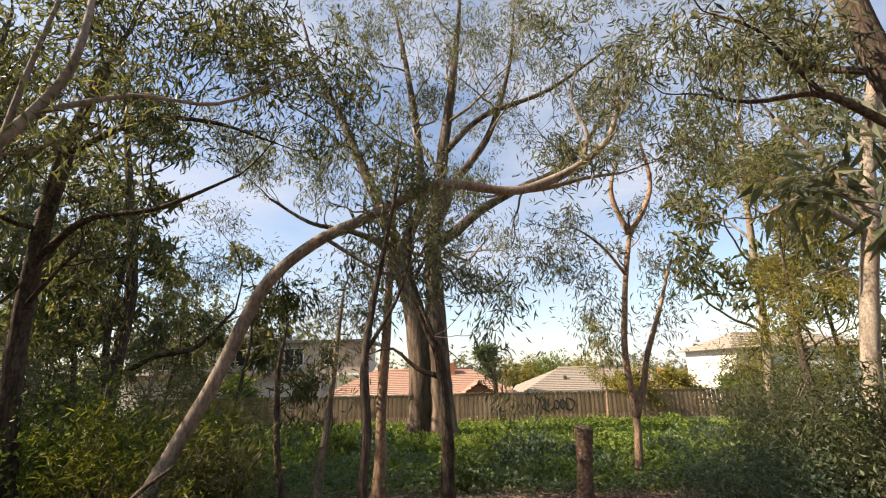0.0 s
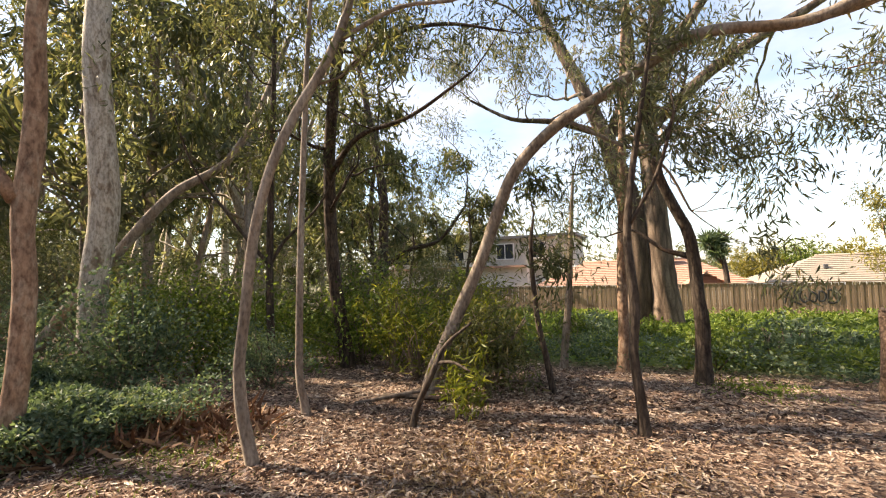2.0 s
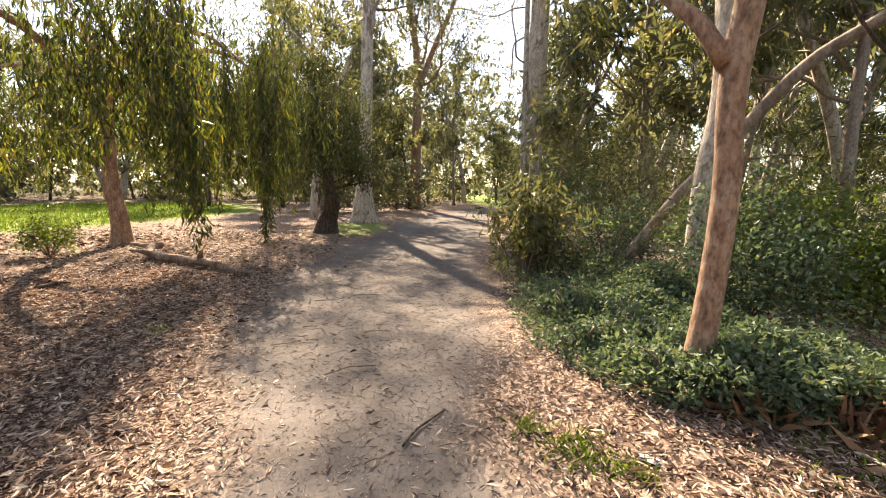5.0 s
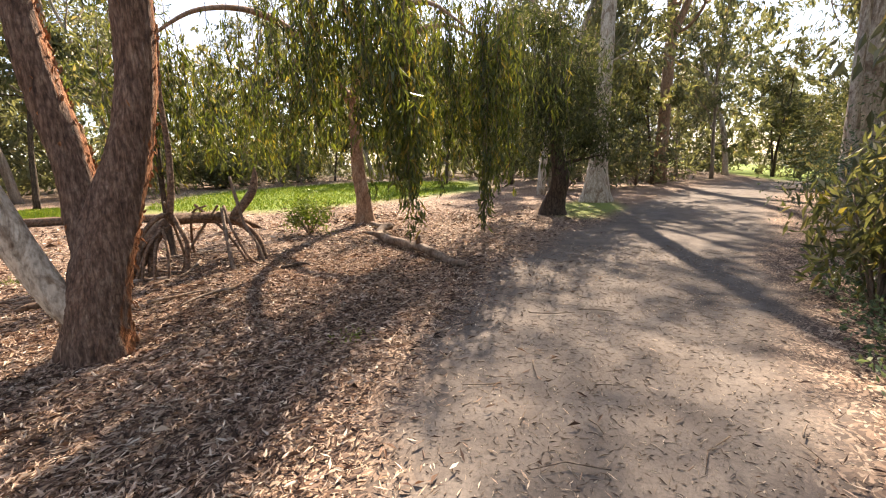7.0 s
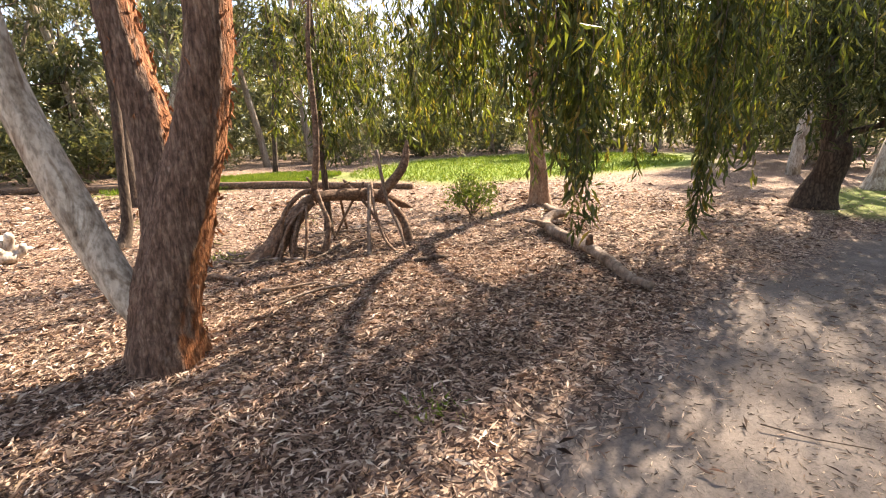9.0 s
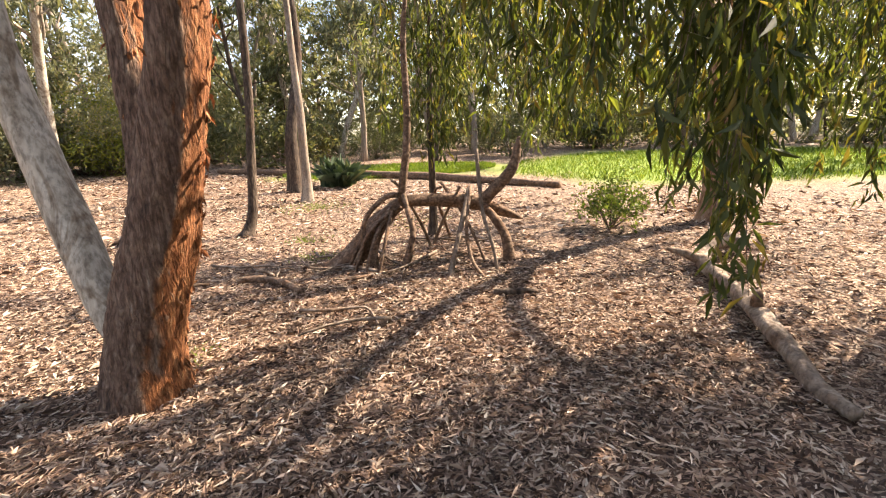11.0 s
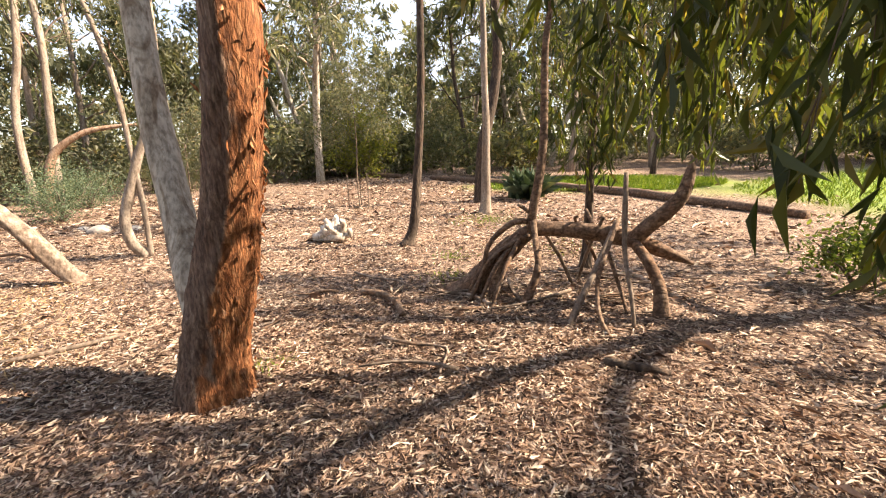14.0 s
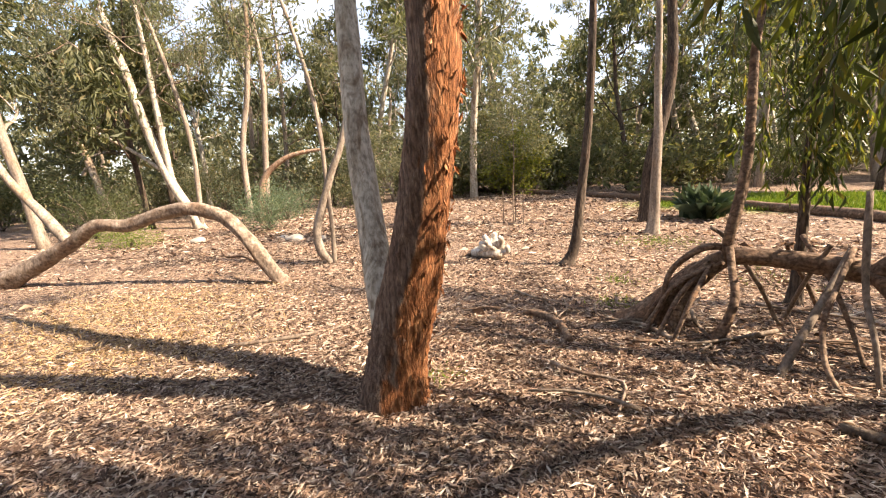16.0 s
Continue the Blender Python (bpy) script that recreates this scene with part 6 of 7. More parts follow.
def litter(name, label, count, seed, long, wide, spread, lift):
    """Curled dry leaves lying flat, thick off the path and thin on it."""
    g = rng_of(seed)
    a, r = g.uniform(0, 6.28, count), spread * np.abs(g.normal(0, 1, count))
    k = g.integers(0, len(PLACES), count)
    p = np.array(PLACES)
    x, y = p[k, 0] + r * np.cos(a), p[k, 1] + r * np.sin(a)
    z, on = surface(x, y)
    keep = (g.random(count) > on * 0.9) & (y < 7.4)
    x, y, z = x[keep], y[keep], z[keep]
    m = len(x)
    way = g.normal(0, 1, (m, 3))
    way[:, 2] = g.normal(0.06, 0.16, m)
    way /= np.linalg.norm(way, axis=1)[:, None]
    side = np.cross(way, np.array((0, 0, 1.0)) + g.normal(0, 0.3, (m, 3)))
    side /= np.linalg.norm(side, axis=1)[:, None]
    up = np.cross(side, way)
    size = long[0] + (long[1] - long[0]) * g.random(m) ** 1.5
    w = size * g.uniform(*wide, m)
    c = np.stack([x, y, z + lift * g.uniform(0.1, 1, m)], -1)
    bend = g.normal(0, 0.13, m) * size
    v = np.stack([c - way * size[:, None] * 0.5, c - side * w[:, None] * 0.5 + up * bend[:, None], c + way * size[:, None] * 0.5, c + side * w[:, None] * 0.5 + up * (bend * 0.6)[:, None]], 1).reshape(-1, 3)
    v[:, 2] = np.maximum(v[:, 2], np.repeat(z, 4) + 0.002)
    o = np.arange(m)[:, None] * 4
    f = np.stack([o + [0, 1, 2], o + [0, 2, 3]], 1).reshape(-1, 3)
    return tagged(new(name, mesh_of(name, v, f, LITTER)), label, "leaf litter", kind="stuff")


PLACES = [(-2.5, 2.8), (-1.2, 4.0), (-3.5, 1.5), (-4.5, -2.6), (-6.2, -3.4), (-7.8, -3.6), (-8.2, -4.8), (-6.5, -5.2), (-4.8, -5.0), (-9.2, -3.4)]
litter("leaf_litter", "thick layer of dry brown gum leaves", 215000, 311, (0.025, 0.095), (0.1, 0.24), 1.4, 0.04)
PLACES = [(-2.0, 5.0), (0.5, 4.6), (-6.0, -8.0), (-3.5, -8.0), (-9.0, -8.5), (-11.5, -4.5), (-6.0, -12.0), (-1.5, -9.0), (-14, -4), (1.0, -8)]
litter("outer_litter", "dry brown leaves scattered over the clearing", 70000, 312, (0.04, 0.11), (0.13, 0.28), 2.2, 0.04)
PLACES = [(-3, -13), (-7, -15), (1, -12), (-10, -11), (3, -15), (-4, -18), (-14, -7), (-2, -21), (4, -9), (-9, -19)]
litter("far_litter", "dry leaves and bark over the far clearing", 28000, 313, (0.09, 0.22), (0.15, 0.32), 2.8, 0.05)


def path_chips():
    g = rng_of(315)
    n = 26000
    x = -11.5 + 10.5 * g.random(n)
    y = np.interp(x, [-12, -9.5, -6, -4, 0], [0.1, -0.45, -0.65, -0.5, -0.9]) + g.normal(0, 1.1, n)
    z, on = surface(x, y)
    way = g.normal(0, 1, (n, 3))
    way[:, 2] = g.normal(0.0, 0.1, n)
    v, f = blades(g, np.stack([x, y, z + 0.004], -1), way, 0.012 + 0.05 * g.random(n) ** 2, g.uniform(0.004, 0.011, n), 0.2)
    v[:, 2] = np.maximum(v[:, 2], np.repeat(z, 4) + 0.002)
    tagged(new("path_chips", mesh_of("path_chips", v, f, SCRAPS)), "small leaf scraps and bark chips on the path", "leaf litter", kind="stuff")


path_chips()


def twig_litter():
    g = rng_of(321)
    lines = []
    spots = [(-7.3, -5.7, 0.8, 260), (-9.0, -6.2, 0.8, 240), (-8.2, -4.8, 1.1, 110), (-5.2, -3.2, 1.6, 60), (-3.0, 3.0, 1.4, 90), (-6, -7.5, 2.5, 120), (-6.0, -0.8, 1.8, 45), (-9.5, -1.0, 2.0, 40), (-11, -4.2, 1.4, 60), (-2, -6, 2.5, 70)]
    for cx, cy, s, c in spots:
        for k in range(c):
            x, y, a, q = g.normal(cx, s), g.normal(cy, s), g.uniform(0, 6.28), g.uniform(0.06, 0.45) * (0.5 if cy > -1.5 and cy < 0 else 1)
            bend = g.normal(0, 0.3)
            px = np.array([x, x + q * 0.5 * math.cos(a), x + q * 0.5 * math.cos(a) + q * 0.5 * math.cos(a + bend)])
            py = np.array([y, y + q * 0.5 * math.sin(a), y + q * 0.5 * math.sin(a) + q * 0.5 * math.sin(a + bend)])
            pz, _ = surface(px, py)
            r = g.uniform(0.002, 0.007)
            lines.append(np.stack([px, py, pz + 0.012 + g.uniform(0, 0.02, 3), np.array([r, r * 0.9, r * 0.5])], -1))
    v, f = tubes(lines, 4)
    tagged(new("twig_litter", mesh_of("twig_litter", v, f, TWIG, True)), "small dry twigs scattered over the ground", "twigs", kind="stuff")


twig_litter()
bm = bmesh.new()
bmesh.ops.create_grid(bm, x_segments=6, y_segments=4, size=0.5)
for v in bm.verts:
    v.co = Vector((v.co.x * 0.09, v.co.y * 0.06, 0.012 + 0.028 * abs(noise.noise(v.co * 5))))
me = bpy.data.meshes.new("paper_scrap")
bm.to_mesh(me)
bm.free()
me.materials.append(PAPER)
scrap = tagged(new("paper_scrap", me), "crumpled scrap of white paper on the leaves", "paper")
scrap.location, scrap.rotation_euler = (-4.37, 0.79, 0.03), (0, 0, 0.6)
scrap.modifiers.new("thick", "SOLIDIFY").thickness = 0.002

# ---- woods all round ----


def far_tree(seed, height, leaf, wood, leaves, lean=0.06):
    g = rng_of(seed)
    root = thing("forest_gum", "slender gum in the woods round the clearing", "tree", (0, 0, 0), "gums of the surrounding woods")
    n = 7
    p, line = np.array((0.0, 0, -0.2)), []
    d = np.array((g.normal(0, lean), g.normal(0, lean), 1.0))
    for k in range(n):
        line.append((*p, height * 0.0125 * (1 - 0.75 * k / n)))
        d = d + (g.normal(0, 0.07), g.normal(0, 0.07), 0)
        p = p + d / np.linalg.norm(d) * height * 0.75 / (n - 1)
    part("trunk", log_mesh("trunk", line, wood, 8, 0.05, seed, 0.2, 0.5), root)
    lines, tips = [], []
    s = smooth_line(line, 0.4)
    for k in range(7):
        u = 0.34 + 0.66 * k / 7
        q = s[int(u * (len(s) - 1))]
        grow(g, q[:3], g.normal(0, 1, 3) * (1, 1, 0.2) + (0, 0, 0.7), height * 0.2 * (1.2 - 0.5 * u), max(0.012, q[3] * 0.45), 1, lines, tips, 0.25, 0.12, (2, 4))
    grow(g, s[-1, :3], (0, 0, 1), height * 0.2, s[-1, 3], 1, lines, tips)
    clumps = [(*t, height * 0.055 * g.uniform(0.6, 1.3), leaves / len(tips) * g.uniform(0.6, 1.4)) for t in tips]
    finish_tree(root, g, lines, clumps, wood, leaf, 0.34, 0.095, 0.8)
    return root


kinds = [far_tree(501, 11, LEAF_GREY, BARK_GREY, 2200), far_tree(502, 13, LEAF_GREY, BARK_PALE, 2200), far_tree(503, 9, LEAF_OLIVE, BARK_DARK, 2200), far_tree(504, 12, LEAF_OLIVE, BARK_GREY, 2200),
         far_tree(505, 10, LEAF_GREY, BARK_GREY, 2300, 0.25), far_tree(506, 8, LEAF_OLIVE, BARK_DARK, 2200, 0.1)]
tall = [far_tree(507, 17, LEAF_OLIVE, BARK_PALE, 2800), far_tree(508, 16, LEAF_GREY, BARK_GREY, 2800)]
bushes = []
for k, leaf in enumerate((LEAF_OLIVE, LEAF_GREY, LEAF_OLIVE, LEAF_GREY)):
    b = shrub("forest_bush", "bushy undergrowth in the woods", (0, 0, -0.1), 2.6, 1.9, leaf, 520 + k, 1500, (0.25, 0.085), 10, fine=0.6)
    bushes.append(tagged(b, group="bushes of the surrounding woods"))


def clear_of(x, y):
    """True where the woods may stand: off the path and its line of sunlight, off the clearing, off the meadow, not by the fence."""
    if path_cover(np.array(x), np.array(y)) > -2.2:
        return False
    if y > 6 and -13 < x < 40 and y < 75:
        return False
    if math.hypot((x + 25) / 13, (y + 14) / 9) < 1 or math.hypot((x + 4) / 13, (y + 8) / 15) < 1 or math.hypot((x + 5) / 11, y / 8) < 1:
        return False
    return True


g = rng_of(530)
spots = [(-9.2, 7.6), (-10.6, 9.2), (-8.0, 11.4), (-11.5, 6.4), (-12.8, 8.2), (-10.2, 13.2), (12.5, 11), (14.5, 14), (16.5, 18), (11.5, 16.5), (11.4, -12.0), (12.0, -14.8), (8.6, -16.6), (13.0, -17.4), (6.4, -19.0), (9.4, -19), (4.0, -21), (-14.5, -22), (-11.5, -24.5), (0.5, -22.5), (-6.5, -25), (7.5, -8.0), (-17.8, 5.2), (-20.5, 7.6), (-12.3, 5.6), (-27, -3.6), (-29.5, -6.2), (-31, -2.6), (-33.5, -8), (-30, -10.5), (-36, 3), (-38.5, 6.2), (-41, 9.5), (-35, 14), (-40, 13.5), (-37, -1), (-42, -6), (-40, -14), (-41, -20), (-33, -24), (-44, 20), (-47, 14), (-43, 26), (-50, 21), (-38, 24), (-46, 30)]
spots += [(-12.0, 18.5), (-9.3, 20.5), (-24.0, -2.6), (-22.0, -3.4), (-26.2, -1.0)]
while len(spots) < 170:
    a, r = g.uniform(0, 6.28), 14 + 44 * g.random() ** 1.2
    x, y = -6 + r * math.cos(a), -3 + r * math.sin(a)
    if clear_of(x, y) and all(math.hypot(x - p, y - q) > 2.2 for p, q in spots):
        spots.append((x, y))
for k, (x, y) in enumerate(spots):
    src = kinds[k % len(kinds)] if k < 129 else bushes[k % len(bushes)]
    if k < 6 or 129 <= k < 133:
        src.location = (x, y, float(land(x, y)))
        src.rotation_euler = (0, 0, g.uniform(0, 6.28))
        continue
    ob = copy_thing(src, pose(x, y, float(land(x, y)), 0, 0, g.uniform(0, 360)))
    s = g.uniform(0.75, 1.3)
    ob.scale = (s, s, s * g.uniform(0.9, 1.15))
crowd = 0
for low, high, nearest, farthest, ox, oy, count in ((44, 78, 19, 38, -2, 0, 15), (92, 150, 30, 46, -7.5, -1.8, 14), (150, 216, 24, 38, -7.5, -1.8, 15)):
    while count:
        a, r = radians(g.uniform(low, high)), g.uniform(nearest, farthest)
        x, y = ox - r * math.sin(a), oy + r * math.cos(a)
        if path_cover(np.array(x), np.array(y)) > -2.4 or math.hypot((x + 25) / 13, (y + 14) / 9) < 1:
            continue
        count -= 1
        src, place = tall[crowd % 2], pose(x, y, float(land(x, y)), 0, 0, g.uniform(0, 360))
        if crowd < 2:
            src.matrix_world = place
        else:
            ob = copy_thing(src, place)
            w = g.uniform(0.75, 1.2)
            ob.scale = (w, w, w * g.uniform(0.9, 1.1))
        crowd += 1
for k in range(74):
    a = g.uniform(0, 6.28)
    r = g.uniform(19, 36)
    x, y = -6 + r * math.cos(a), -3 + r * math.sin(a)
    if clear_of(x, y):
        ob = copy_thing(bushes[k % 4], pose(x, y, float(land(x, y)), 0, 0, g.uniform(0, 360)))
        ob.scale = (1.3, 1.3, 1.2)


def wood_belt():
    """The far edge of the woods: many leaf sprays in uneven crowns, with gaps."""
    g = rng_of(540)
    clumps = []
    for k in range(3800):
        a = g.uniform(0, 6.28)
        r = g.uniform(34, 95)
        x, y = -6 + r * math.cos(a), -3 + r * math.sin(a)
        top = 13 + 4 * math.sin(a * 9) + 3 * math.sin(a * 23)
        if path_cover(np.array(x), np.array(y)) > -3 or (5 < y < 62 and -15 < x < 75) or math.hypot((x + 25) / 13, (y + 14) / 9) < 1:
            continue
        if y >= 62 and -15 < x < 75:
            top = 4.0
        clumps.append((x, y, g.uniform(0.03, 1) ** 1.5 * top, g.uniform(1.2, 2.8), 46))
    for k in range(2000):
        a, r = g.uniform(2.45, 4.35), g.uniform(30, 66)
        x, y = -6 + r * math.cos(a), -3 + r * math.sin(a)
        if path_cover(np.array(x), np.array(y)) > -2.5 or math.hypot((x + 25) / 13, (y + 14) / 9) < 1:
            continue
        clumps.append((x, y, 0.4 + g.random() * (9.5 + 2.5 * math.sin(a * 11) + 1.5 * math.sin(a * 29)), g.uniform(1.0, 2.2), 40))
    for k in range(1100):
        a, r = g.uniform(4.25, 6.0), g.uniform(27, 58)
        x, y = -6 + r * math.cos(a), -3 + r * math.sin(a)
        if path_cover(np.array(x), np.array(y)) > -2.5:
            continue
        clumps.append((x, y, 0.4 + g.random() * (8.5 + 2.5 * math.sin(a * 13) + 1.5 * math.sin(a * 31)), g.uniform(1.0, 2.2), 40))
    v, f = clump_leaves(g, clumps, 0.5, 0.2, 0.5)
    tagged(new("far_woods", mesh_of("far_woods", v, f, LEAF_GREY)), "distant woods closing the view all round", "woods", kind="stuff")


wood_belt()

# ---- fence and houses ----


def box(name, low, high, material, parent, label="", bevel=0.0):
    bm = bmesh.new()
    bmesh.ops.create_cube(bm, size=1.0)
    lo, hi = Vector(low), Vector(high)
    for v in bm.verts:
        v.co = Vector((lo[i] + (hi[i] - lo[i]) * (v.co[i] + 0.5) for i in range(3)))
    if bevel:
        bmesh.ops.bevel(bm, geom=bm.edges[:], offset=bevel, segments=1, affect="EDGES")
    me = bpy.data.meshes.new(name)
    bm.to_mesh(me)
    bm.free()
    me.materials.append(material)
    return part(name, me, parent, label)


def gable(name, x0, x1, y0, y1, low, ridge, material, parent, hip=0.0, along="x", rows=12, label=""):
    """A tiled roof: overlapping courses that step up to the ridge, closed at the ends."""
    vs, fs = [], []
    c = (y0 + y1) / 2 if along == "x" else (x0 + x1) / 2

    def quad(a, b, d, e):
        o = len(vs)
        vs.extend((a, b, d, e))
        fs.append((o, o + 1, o + 2, o + 3))

    for side in (0, 1):
        for k in range(rows):
            for u, w in ((k / rows, (k + 1) / rows),):
                z0, z1 = low + (ridge - low) * u, low + (ridge - low) * w
                h0, h1 = hip * u, hip * w
                lift = 0.05
                if along == "x":
                    e = y0 if side == 0 else y1
                    ya, yb = e + (c - e) * u, e + (c - e) * w
                    quad((x0 + h0, ya, z0 + lift), (x1 - h0, ya, z0 + lift), (x1 - h1, yb, z1), (x0 + h1, yb, z1))
                    quad((x0 + h0, ya, z0 - 0.02), (x1 - h0, ya, z0 - 0.02), (x1 - h0, ya, z0 + lift), (x0 + h0, ya, z0 + lift))
                else:
                    e = x0 if side == 0 else x1
                    xa, xb = e + (c - e) * u, e + (c - e) * w
                    quad((xa, y0 + h0, z0 + lift), (xa, y1 - h0, z0 + lift), (xb, y1 - h1, z1), (xb, y0 + h1, z1))
                    quad((xa, y0 + h0, z0 - 0.02), (xa, y1 - h0, z0 - 0.02), (xa, y1 - h0, z0 + lift), (xa, y0 + h0, z0 + lift))
    if hip:
        for k in range(rows):
            u, w = k / rows, (k + 1) / rows
            z0, z1 = low + (ridge - low) * u, low + (ridge - low) * w
            for s in (0, 1):
                if along == "x":
                    xa, xb = (x0 + hip * u, x0 + hip * w) if s == 0 else (x1 - hip * u, x1 - hip * w)
                    quad((xa, y0 + (c - y0) * u, z0 + 0.05), (xa, y1 + (c - y1) * u, z0 + 0.05), (xb, y1 + (c - y1) * w, z1), (xb, y0 + (c - y0) * w, z1))
                    quad((xa, y0 + (c - y0) * u, z0 - 0.02), (xa, y1 + (c - y1) * u, z0 - 0.02), (xa, y1 + (c - y1) * u, z0 + 0.05), (xa, y0 + (c - y0) * u, z0 + 0.05))
    me = mesh_of(name, np.array(vs), np.array(fs), material)
    roof = part(name, me, parent, label)
    pts = [(x0 + hip, c, ridge + 0.04, 0.1), (x1 - hip, c, ridge + 0.04, 0.1)] if along == "x" else [(c, y0 + hip, ridge + 0.04, 0.1), (c, y1 - hip, ridge + 0.04, 0.1)]
    v, q, caps = tube(np.array(pts), 8)
    part("ridge_cap", mesh_of("ridge_cap", v, [q, caps], material, True), roof)
    return roof


def window(parent, x0, x1, z0, z1, y, name="window"):
    w = box(name, (x0, y - 0.03, z0), (x1, y + 0.02, z1), PANE, parent, "dark window pane")
    for a, b, c, d in ((x0 - 0.08, x1 + 0.08, z0 - 0.08, z0), (x0 - 0.08, x1 + 0.08, z1, z1 + 0.08), (x0 - 0.08, x0, z0, z1), (x1, x1 + 0.08, z0, z1), ((x0 + x1) / 2 - 0.03, (x0 + x1) / 2 + 0.03, z0, z1)):
        bm = bmesh.new()
        bmesh.ops.create_cube(bm, size=1.0)
        for v in bm.verts:
            v.co = Vector((a + (b - a) * (v.co.x + 0.5), y - 0.07 + 0.08 * (v.co.y + 0.5), c + (d - c) * (v.co.z + 0.5)))
        me = bpy.data.meshes.new("frame")
        bm.to_mesh(me)
        bm.free()
        me.materials.append(WHITE_TRIM)
        ob = new("frame", me)
        ob.parent = w
        me.transform(Matrix.Translation(-parent.location))
    return w


BASE = -1.75
# terracotta house with a chimney and a small gabled porch
a = thing("brick_house", "single storey house with a terracotta tiled roof", "house", (-1, 40, BASE))
box("wall", (-9.0, 36.6, BASE - 0.2), (5.3, 43.4, 0.0), BRICK_WALL, a)
gable("roof", -9.6, 5.9, 36.0, 44.0, -0.15, 1.72, TILE_RED, a, 3.6, rows=14)
box("chimney", (0.35, 39.0, 0.9), (1.0, 39.6, 2.25), BRICK_RED, a, "red brick chimney", 0.02)
box("gutter", (-9.6, 35.88, -0.2), (5.9, 36.0, -0.06), WHITE_TRIM, a)
porch = gable("porch_roof", 1.0, 4.2, 33.4, 37.4, -0.3, 0.75, TILE_RED, a, 0.0, "y", 8)
box("porch_gable", (1.3, 33.55, -1.6), (3.9, 33.75, -0.3), BRICK_WALL, a)
for z, h in ((-0.25, 0.0), (-0.0, 0.36), (0.25, 0.74)):
    box("gable_board", (1.25 + h, 33.56, z), (3.95 - h, 33.66, z + 0.24), BRICK_RED, a)
# tan tiled house
b = thing("tiled_house", "single storey house with a tan tiled hip roof", "house", (13, 40, BASE))
box("wall", (6.9, 36.6, BASE - 0.2), (19.5, 43.4, 0.0), BRICK_WALL, b)
gable("roof", 6.0, 20.4, 35.8, 44.2, -0.2, 1.6, TILE_TAN, b, 4.0, rows=14)
box("gutter", (6.0, 35.68, -0.25), (20.4, 35.8, -0.1), WHITE_TRIM, b)
box("chimney", (18.4, 39, 0.2), (19.0, 39.6, 1.5), BRICK_RED, b, "red brick chimney", 0.02)
box("roof_vent", (9.9, 37.9, 0.55), (10.15, 38.15, 1.05), DARK_METAL, b, "small dark roof vent", 0.03)
# white two storey house
c = thing("modern_house", "two storey white rendered house with a flat roof", "house", (-22, 42, BASE))
box("lower_wall", (-28.0, 40.0, BASE - 0.2), (-11.0, 48.0, 1.6), RENDERED, c)
box("upper_wall", (-27.2, 40.4, 1.6), (-15.5, 47.5, 4.75), RENDERED, c)
box("wing_wall", (-15.4, 41.2, 1.6), (-7.0, 47.5, 4.3), BRICK_WALL, c, "pale upper wing")
box("flat_roof", (-29.0, 39.3, 4.75), (-14.9, 48.2, 5.1), RENDERED, c, "overhanging white flat roof", 0.03)
box("wing_roof", (-14.9, 40.8, 4.3), (-6.5, 48, 4.55), DARK_METAL, c)
for x0, x1, z0, z1 in ((-25.8, -23.4, 2.2, 4.3), (-20.6, -20.0, 2.4, 4.2), (-19.2, -17.4, 2.4, 4.3)):
    window(c, x0, x1, z0, z1, 40.38)
for x0, x1 in ((-14.2, -12.6), (-11.0, -9.6)):
    window(c, x0, x1, 2.4, 3.8, 41.18)
box("awning", (-27.8, 39.3, 1.55), (-11.0, 40.0, 1.75), TILE_RED, c, "terracotta lower roof edge")
# white house partly hidden by leaves
d = thing("white_house", "two storey white house behind the trees", "house", (29, 41, BASE))
box("wall", (24.5, 38.0, BASE - 0.2), (36.0, 46.0, 3.0), RENDERED, d)
gable("roof", 23.9, 36.6, 37.4, 46.6, 2.95, 4.4, TILE_TAN, d, 3.0, rows=8)
for x0, x1, z0, z1 in ((25.4, 26.8, 1.6, 2.9), (29.0, 30.6, 1.6, 2.9), (32.6, 34.2, 1.6, 2.9)):
    window(d, x0, x1, z0, z1, 37.98)
box("balcony_rail", (27.8, 37.2, 0.9), (31.8, 37.3, 1.9), WHITE_TRIM, d)

# crown topped yucca
y = thing("yucca_tree", "tall yucca with spiky crowns on a bare trunk", "tree", (3.9, 36.0, BASE))
part("trunk", log_mesh("trunk", [(4.0, 35.2, BASE - 0.1, 0.2), (3.95, 35.2, 0.4, 0.18), (3.8, 35.2, 1.6, 0.15), (3.6, 35.2, 2.6, 0.13)], BARK_DARK, 10, 0.05, 601, 0, 0.3), y)
part("branch", log_mesh("branch", [(3.85, 35.2, 1.3, 0.13), (3.4, 35.2, 1.9, 0.12), (3.0, 35.2, 2.7, 0.1)], BARK_DARK, 9, 0.05, 602, 0, 0.3), y)
g = rng_of(603)
for cx, cz in ((3.6, 2.9), (2.95, 2.85), (3.5, 2.0)):
    n = 170
    way = g.normal(0, 1, (n, 3)) + (0, 0, 0.25)
    v, f = blades(g, np.tile((cx, 35.2, cz), (n, 1)) + g.normal(0, 0.1, (n, 3)), way, g.uniform(0.6, 1.1, n), np.full(n, 0.1), 0.2)
    part("crown", mesh_of("crown", v, f, LEAF_COVER), y)

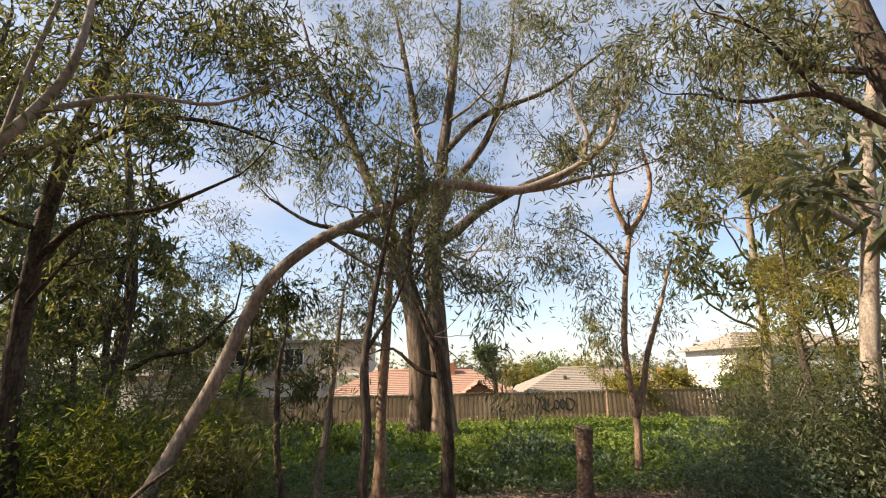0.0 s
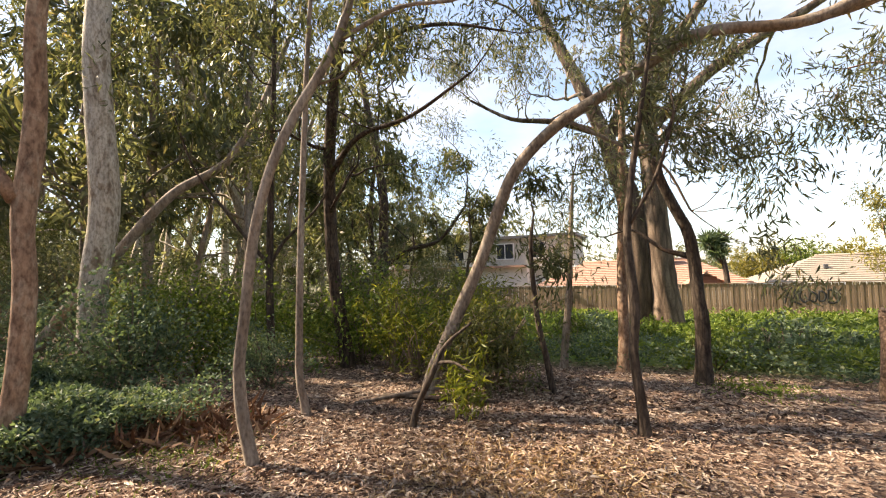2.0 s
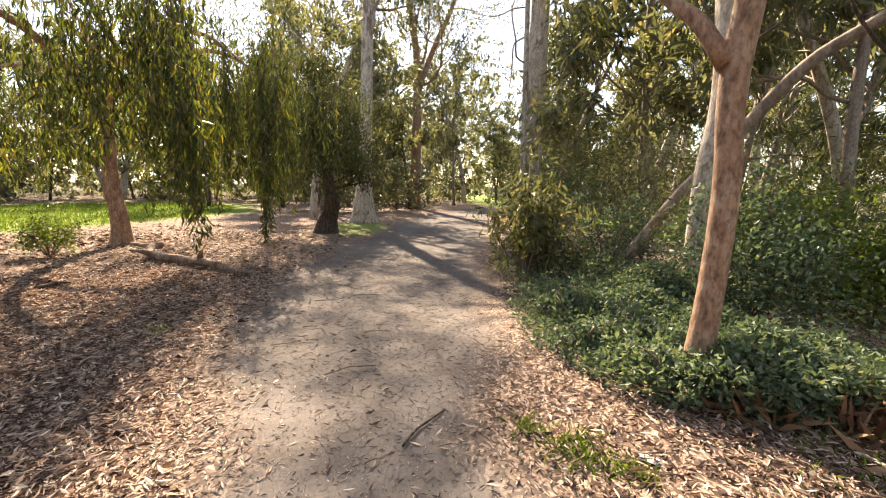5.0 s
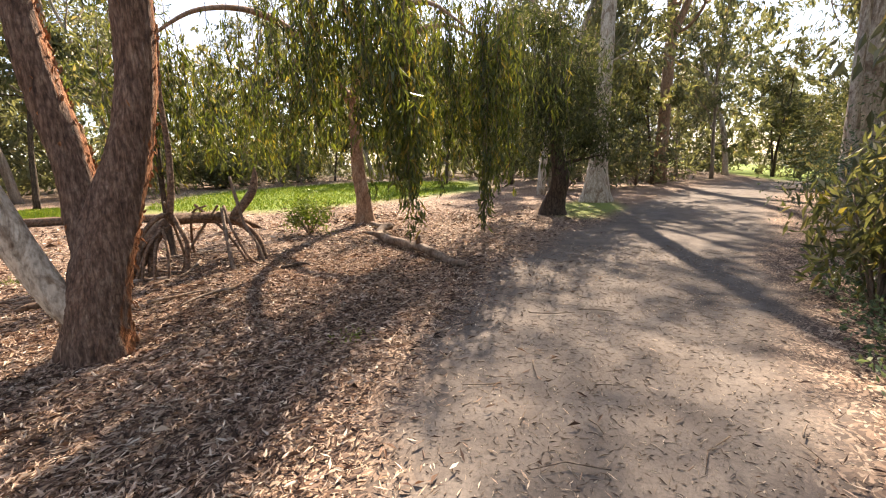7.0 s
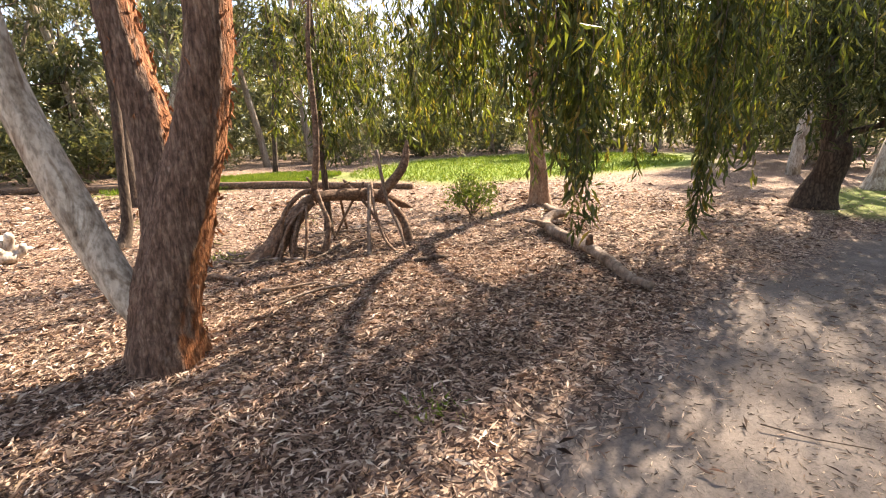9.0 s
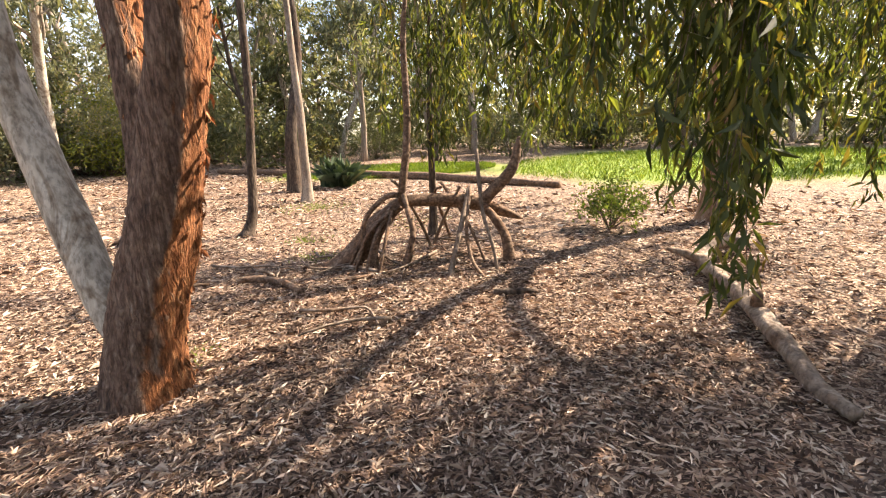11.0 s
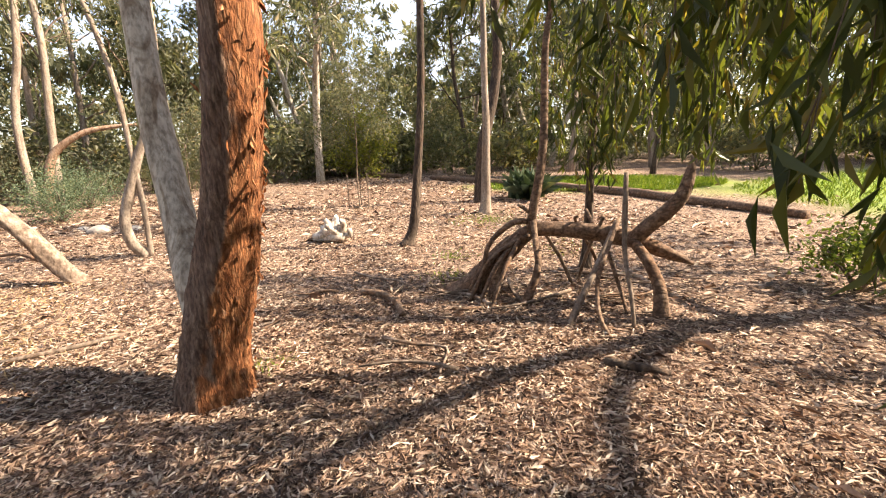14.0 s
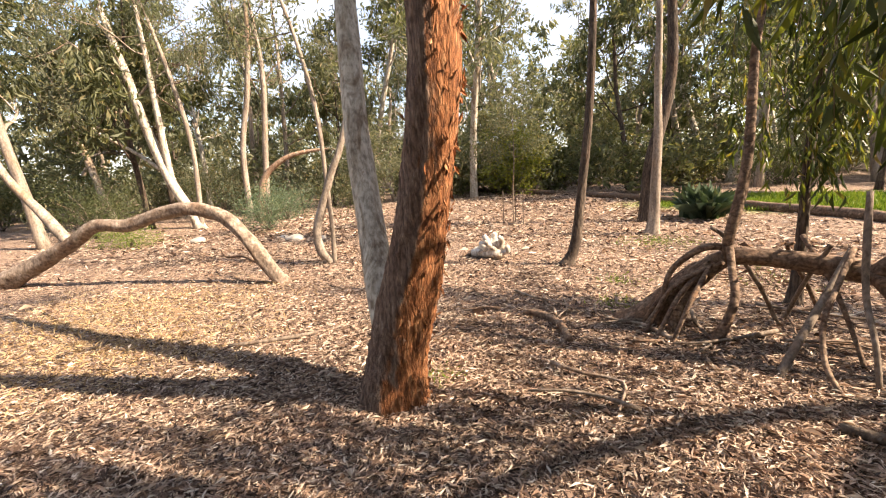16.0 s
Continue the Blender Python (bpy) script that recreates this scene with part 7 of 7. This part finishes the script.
# garden trees behind the houses
for k, (x, yy, h, r, leaf) in enumerate(((9.5, 55, 5.8, 3.0, LEAF_GOLD), (12.5, 54, 5.0, 2.6, LEAF_WEED), (17.0, 56, 5.6, 3.4, LEAF_GOLD), (13.5, 33.8, 4.0, 1.7, LEAF_GOLD), (17.2, 34.2, 3.8, 1.6, LEAF_GOLD), (22, 50, 5.6, 3.2, LEAF_OLIVE), (27.0, 34.6, 4.2, 2.0, LEAF_DARK), (22.0, 34.6, 3.4, 1.8, LEAF_WEED), (-16, 36.5, 3.6, 2.0, LEAF_WEED), (5, 60, 3.8, 3.0, LEAF_GREY))):
    shrub("garden_tree", "rounded garden tree behind the fence", (x, yy, BASE - 0.1), h, r, leaf, 620 + k, 4200, (0.3, 0.12), 14, 0.1, "tree")
gum("fence_sapling", "thin sapling with hanging yellowing leaves by the fence", [[(10.6, 30.5, BASE - 0.1, 0.09), (10.7, 30.5, 0.2, 0.07), (10.6, 30.5, 1.8, 0.05), (10.4, 30.5, 3.2, 0.03)]], BARK_TAN, LEAF_GOLD, 640,
    sprout=(6, 0.35, 1.5, 1), leaves=60, clump=0.6, leaf_size=(0.22, 0.06), twig=TWIG)

fence = tagged(new("paling_fence"), "weathered timber paling fence with a sprayed scrawl", "fence", kind="structure")
FY, FX0, FX1 = 32.4, -21.0, 25.0
fence.location = (0, FY, BASE)
for z in (0.35, 1.4):
    box("rail", (FX0, FY + 0.03, BASE + z), (FX1, FY + 0.08, BASE + z + 0.09), FENCE_WOOD, fence)
box("capping", (FX0, FY - 0.04, BASE + 1.8), (FX1, FY + 0.07, BASE + 1.84), FENCE_WOOD, fence)
# a scrawl of bent strokes
strokes = [[(0.0, 0.1), (0.15, 0.55), (0.35, 0.85), (0.5, 0.5), (0.35, 0.25), (0.8, 0.05)], [(0.55, 0.8), (0.55, 0.15)], [(0.85, 0.75), (0.75, 0.4), (0.95, 0.15), (1.15, 0.3)],
           [(1.3, 0.65), (1.2, 0.3), (1.45, 0.2), (1.55, 0.5), (1.3, 0.65)], [(1.7, 0.7), (1.65, 0.25), (1.9, 0.25), (1.95, 0.55), (1.75, 0.7)], [(2.1, 0.75), (2.1, 0.15), (2.5, 0.2), (2.6, 0.55), (2.15, 0.75)], [(-0.2, 0.95), (0.2, 0.6)]]
for s in strokes:
    pts = smooth_line([(6.45 + x * 0.98, FY - 0.045, BASE + 0.45 + z * 1.25) for x, z in s], 0.06)
    v, q, caps = tube(np.c_[pts, np.full(len(pts), 0.055)], 6)
    v[:, 1] = FY - 0.028 + (v[:, 1] - FY + 0.045) * 0.12
    part("scrawl", mesh_of("scrawl", v, [q, caps], BLACK_PAINT, True), fence, "black sprayed stroke")
shapes = []
for k in range(4):
    bm = bmesh.new()
    bmesh.ops.create_cube(bm, size=1.0)
    for v in bm.verts:
        v.co = Vector((v.co.x * (0.146 - 0.004 * k), v.co.y * 0.016, 0.9 + v.co.z * (1.8 - 0.015 * k)))
    bmesh.ops.bevel(bm, geom=bm.edges[:], offset=0.004, segments=1, affect="EDGES")
    me = bpy.data.meshes.new("paling")
    bm.to_mesh(me)
    bm.free()
    me.materials.append(FENCE_WOOD)
    shapes.append(me)
g = rng_of(650)
x = FX0
k = 0
while x < FX1:
    p = new("paling", shapes[int(g.integers(0, 4))])
    p.parent = fence
    p.location = (x, 0.011 * (k % 2) + 0.004 * g.random(), -0.012 * g.random())
    p.rotation_euler = (0, g.normal(0, 0.006), 0)
    x += 0.155
    k += 1
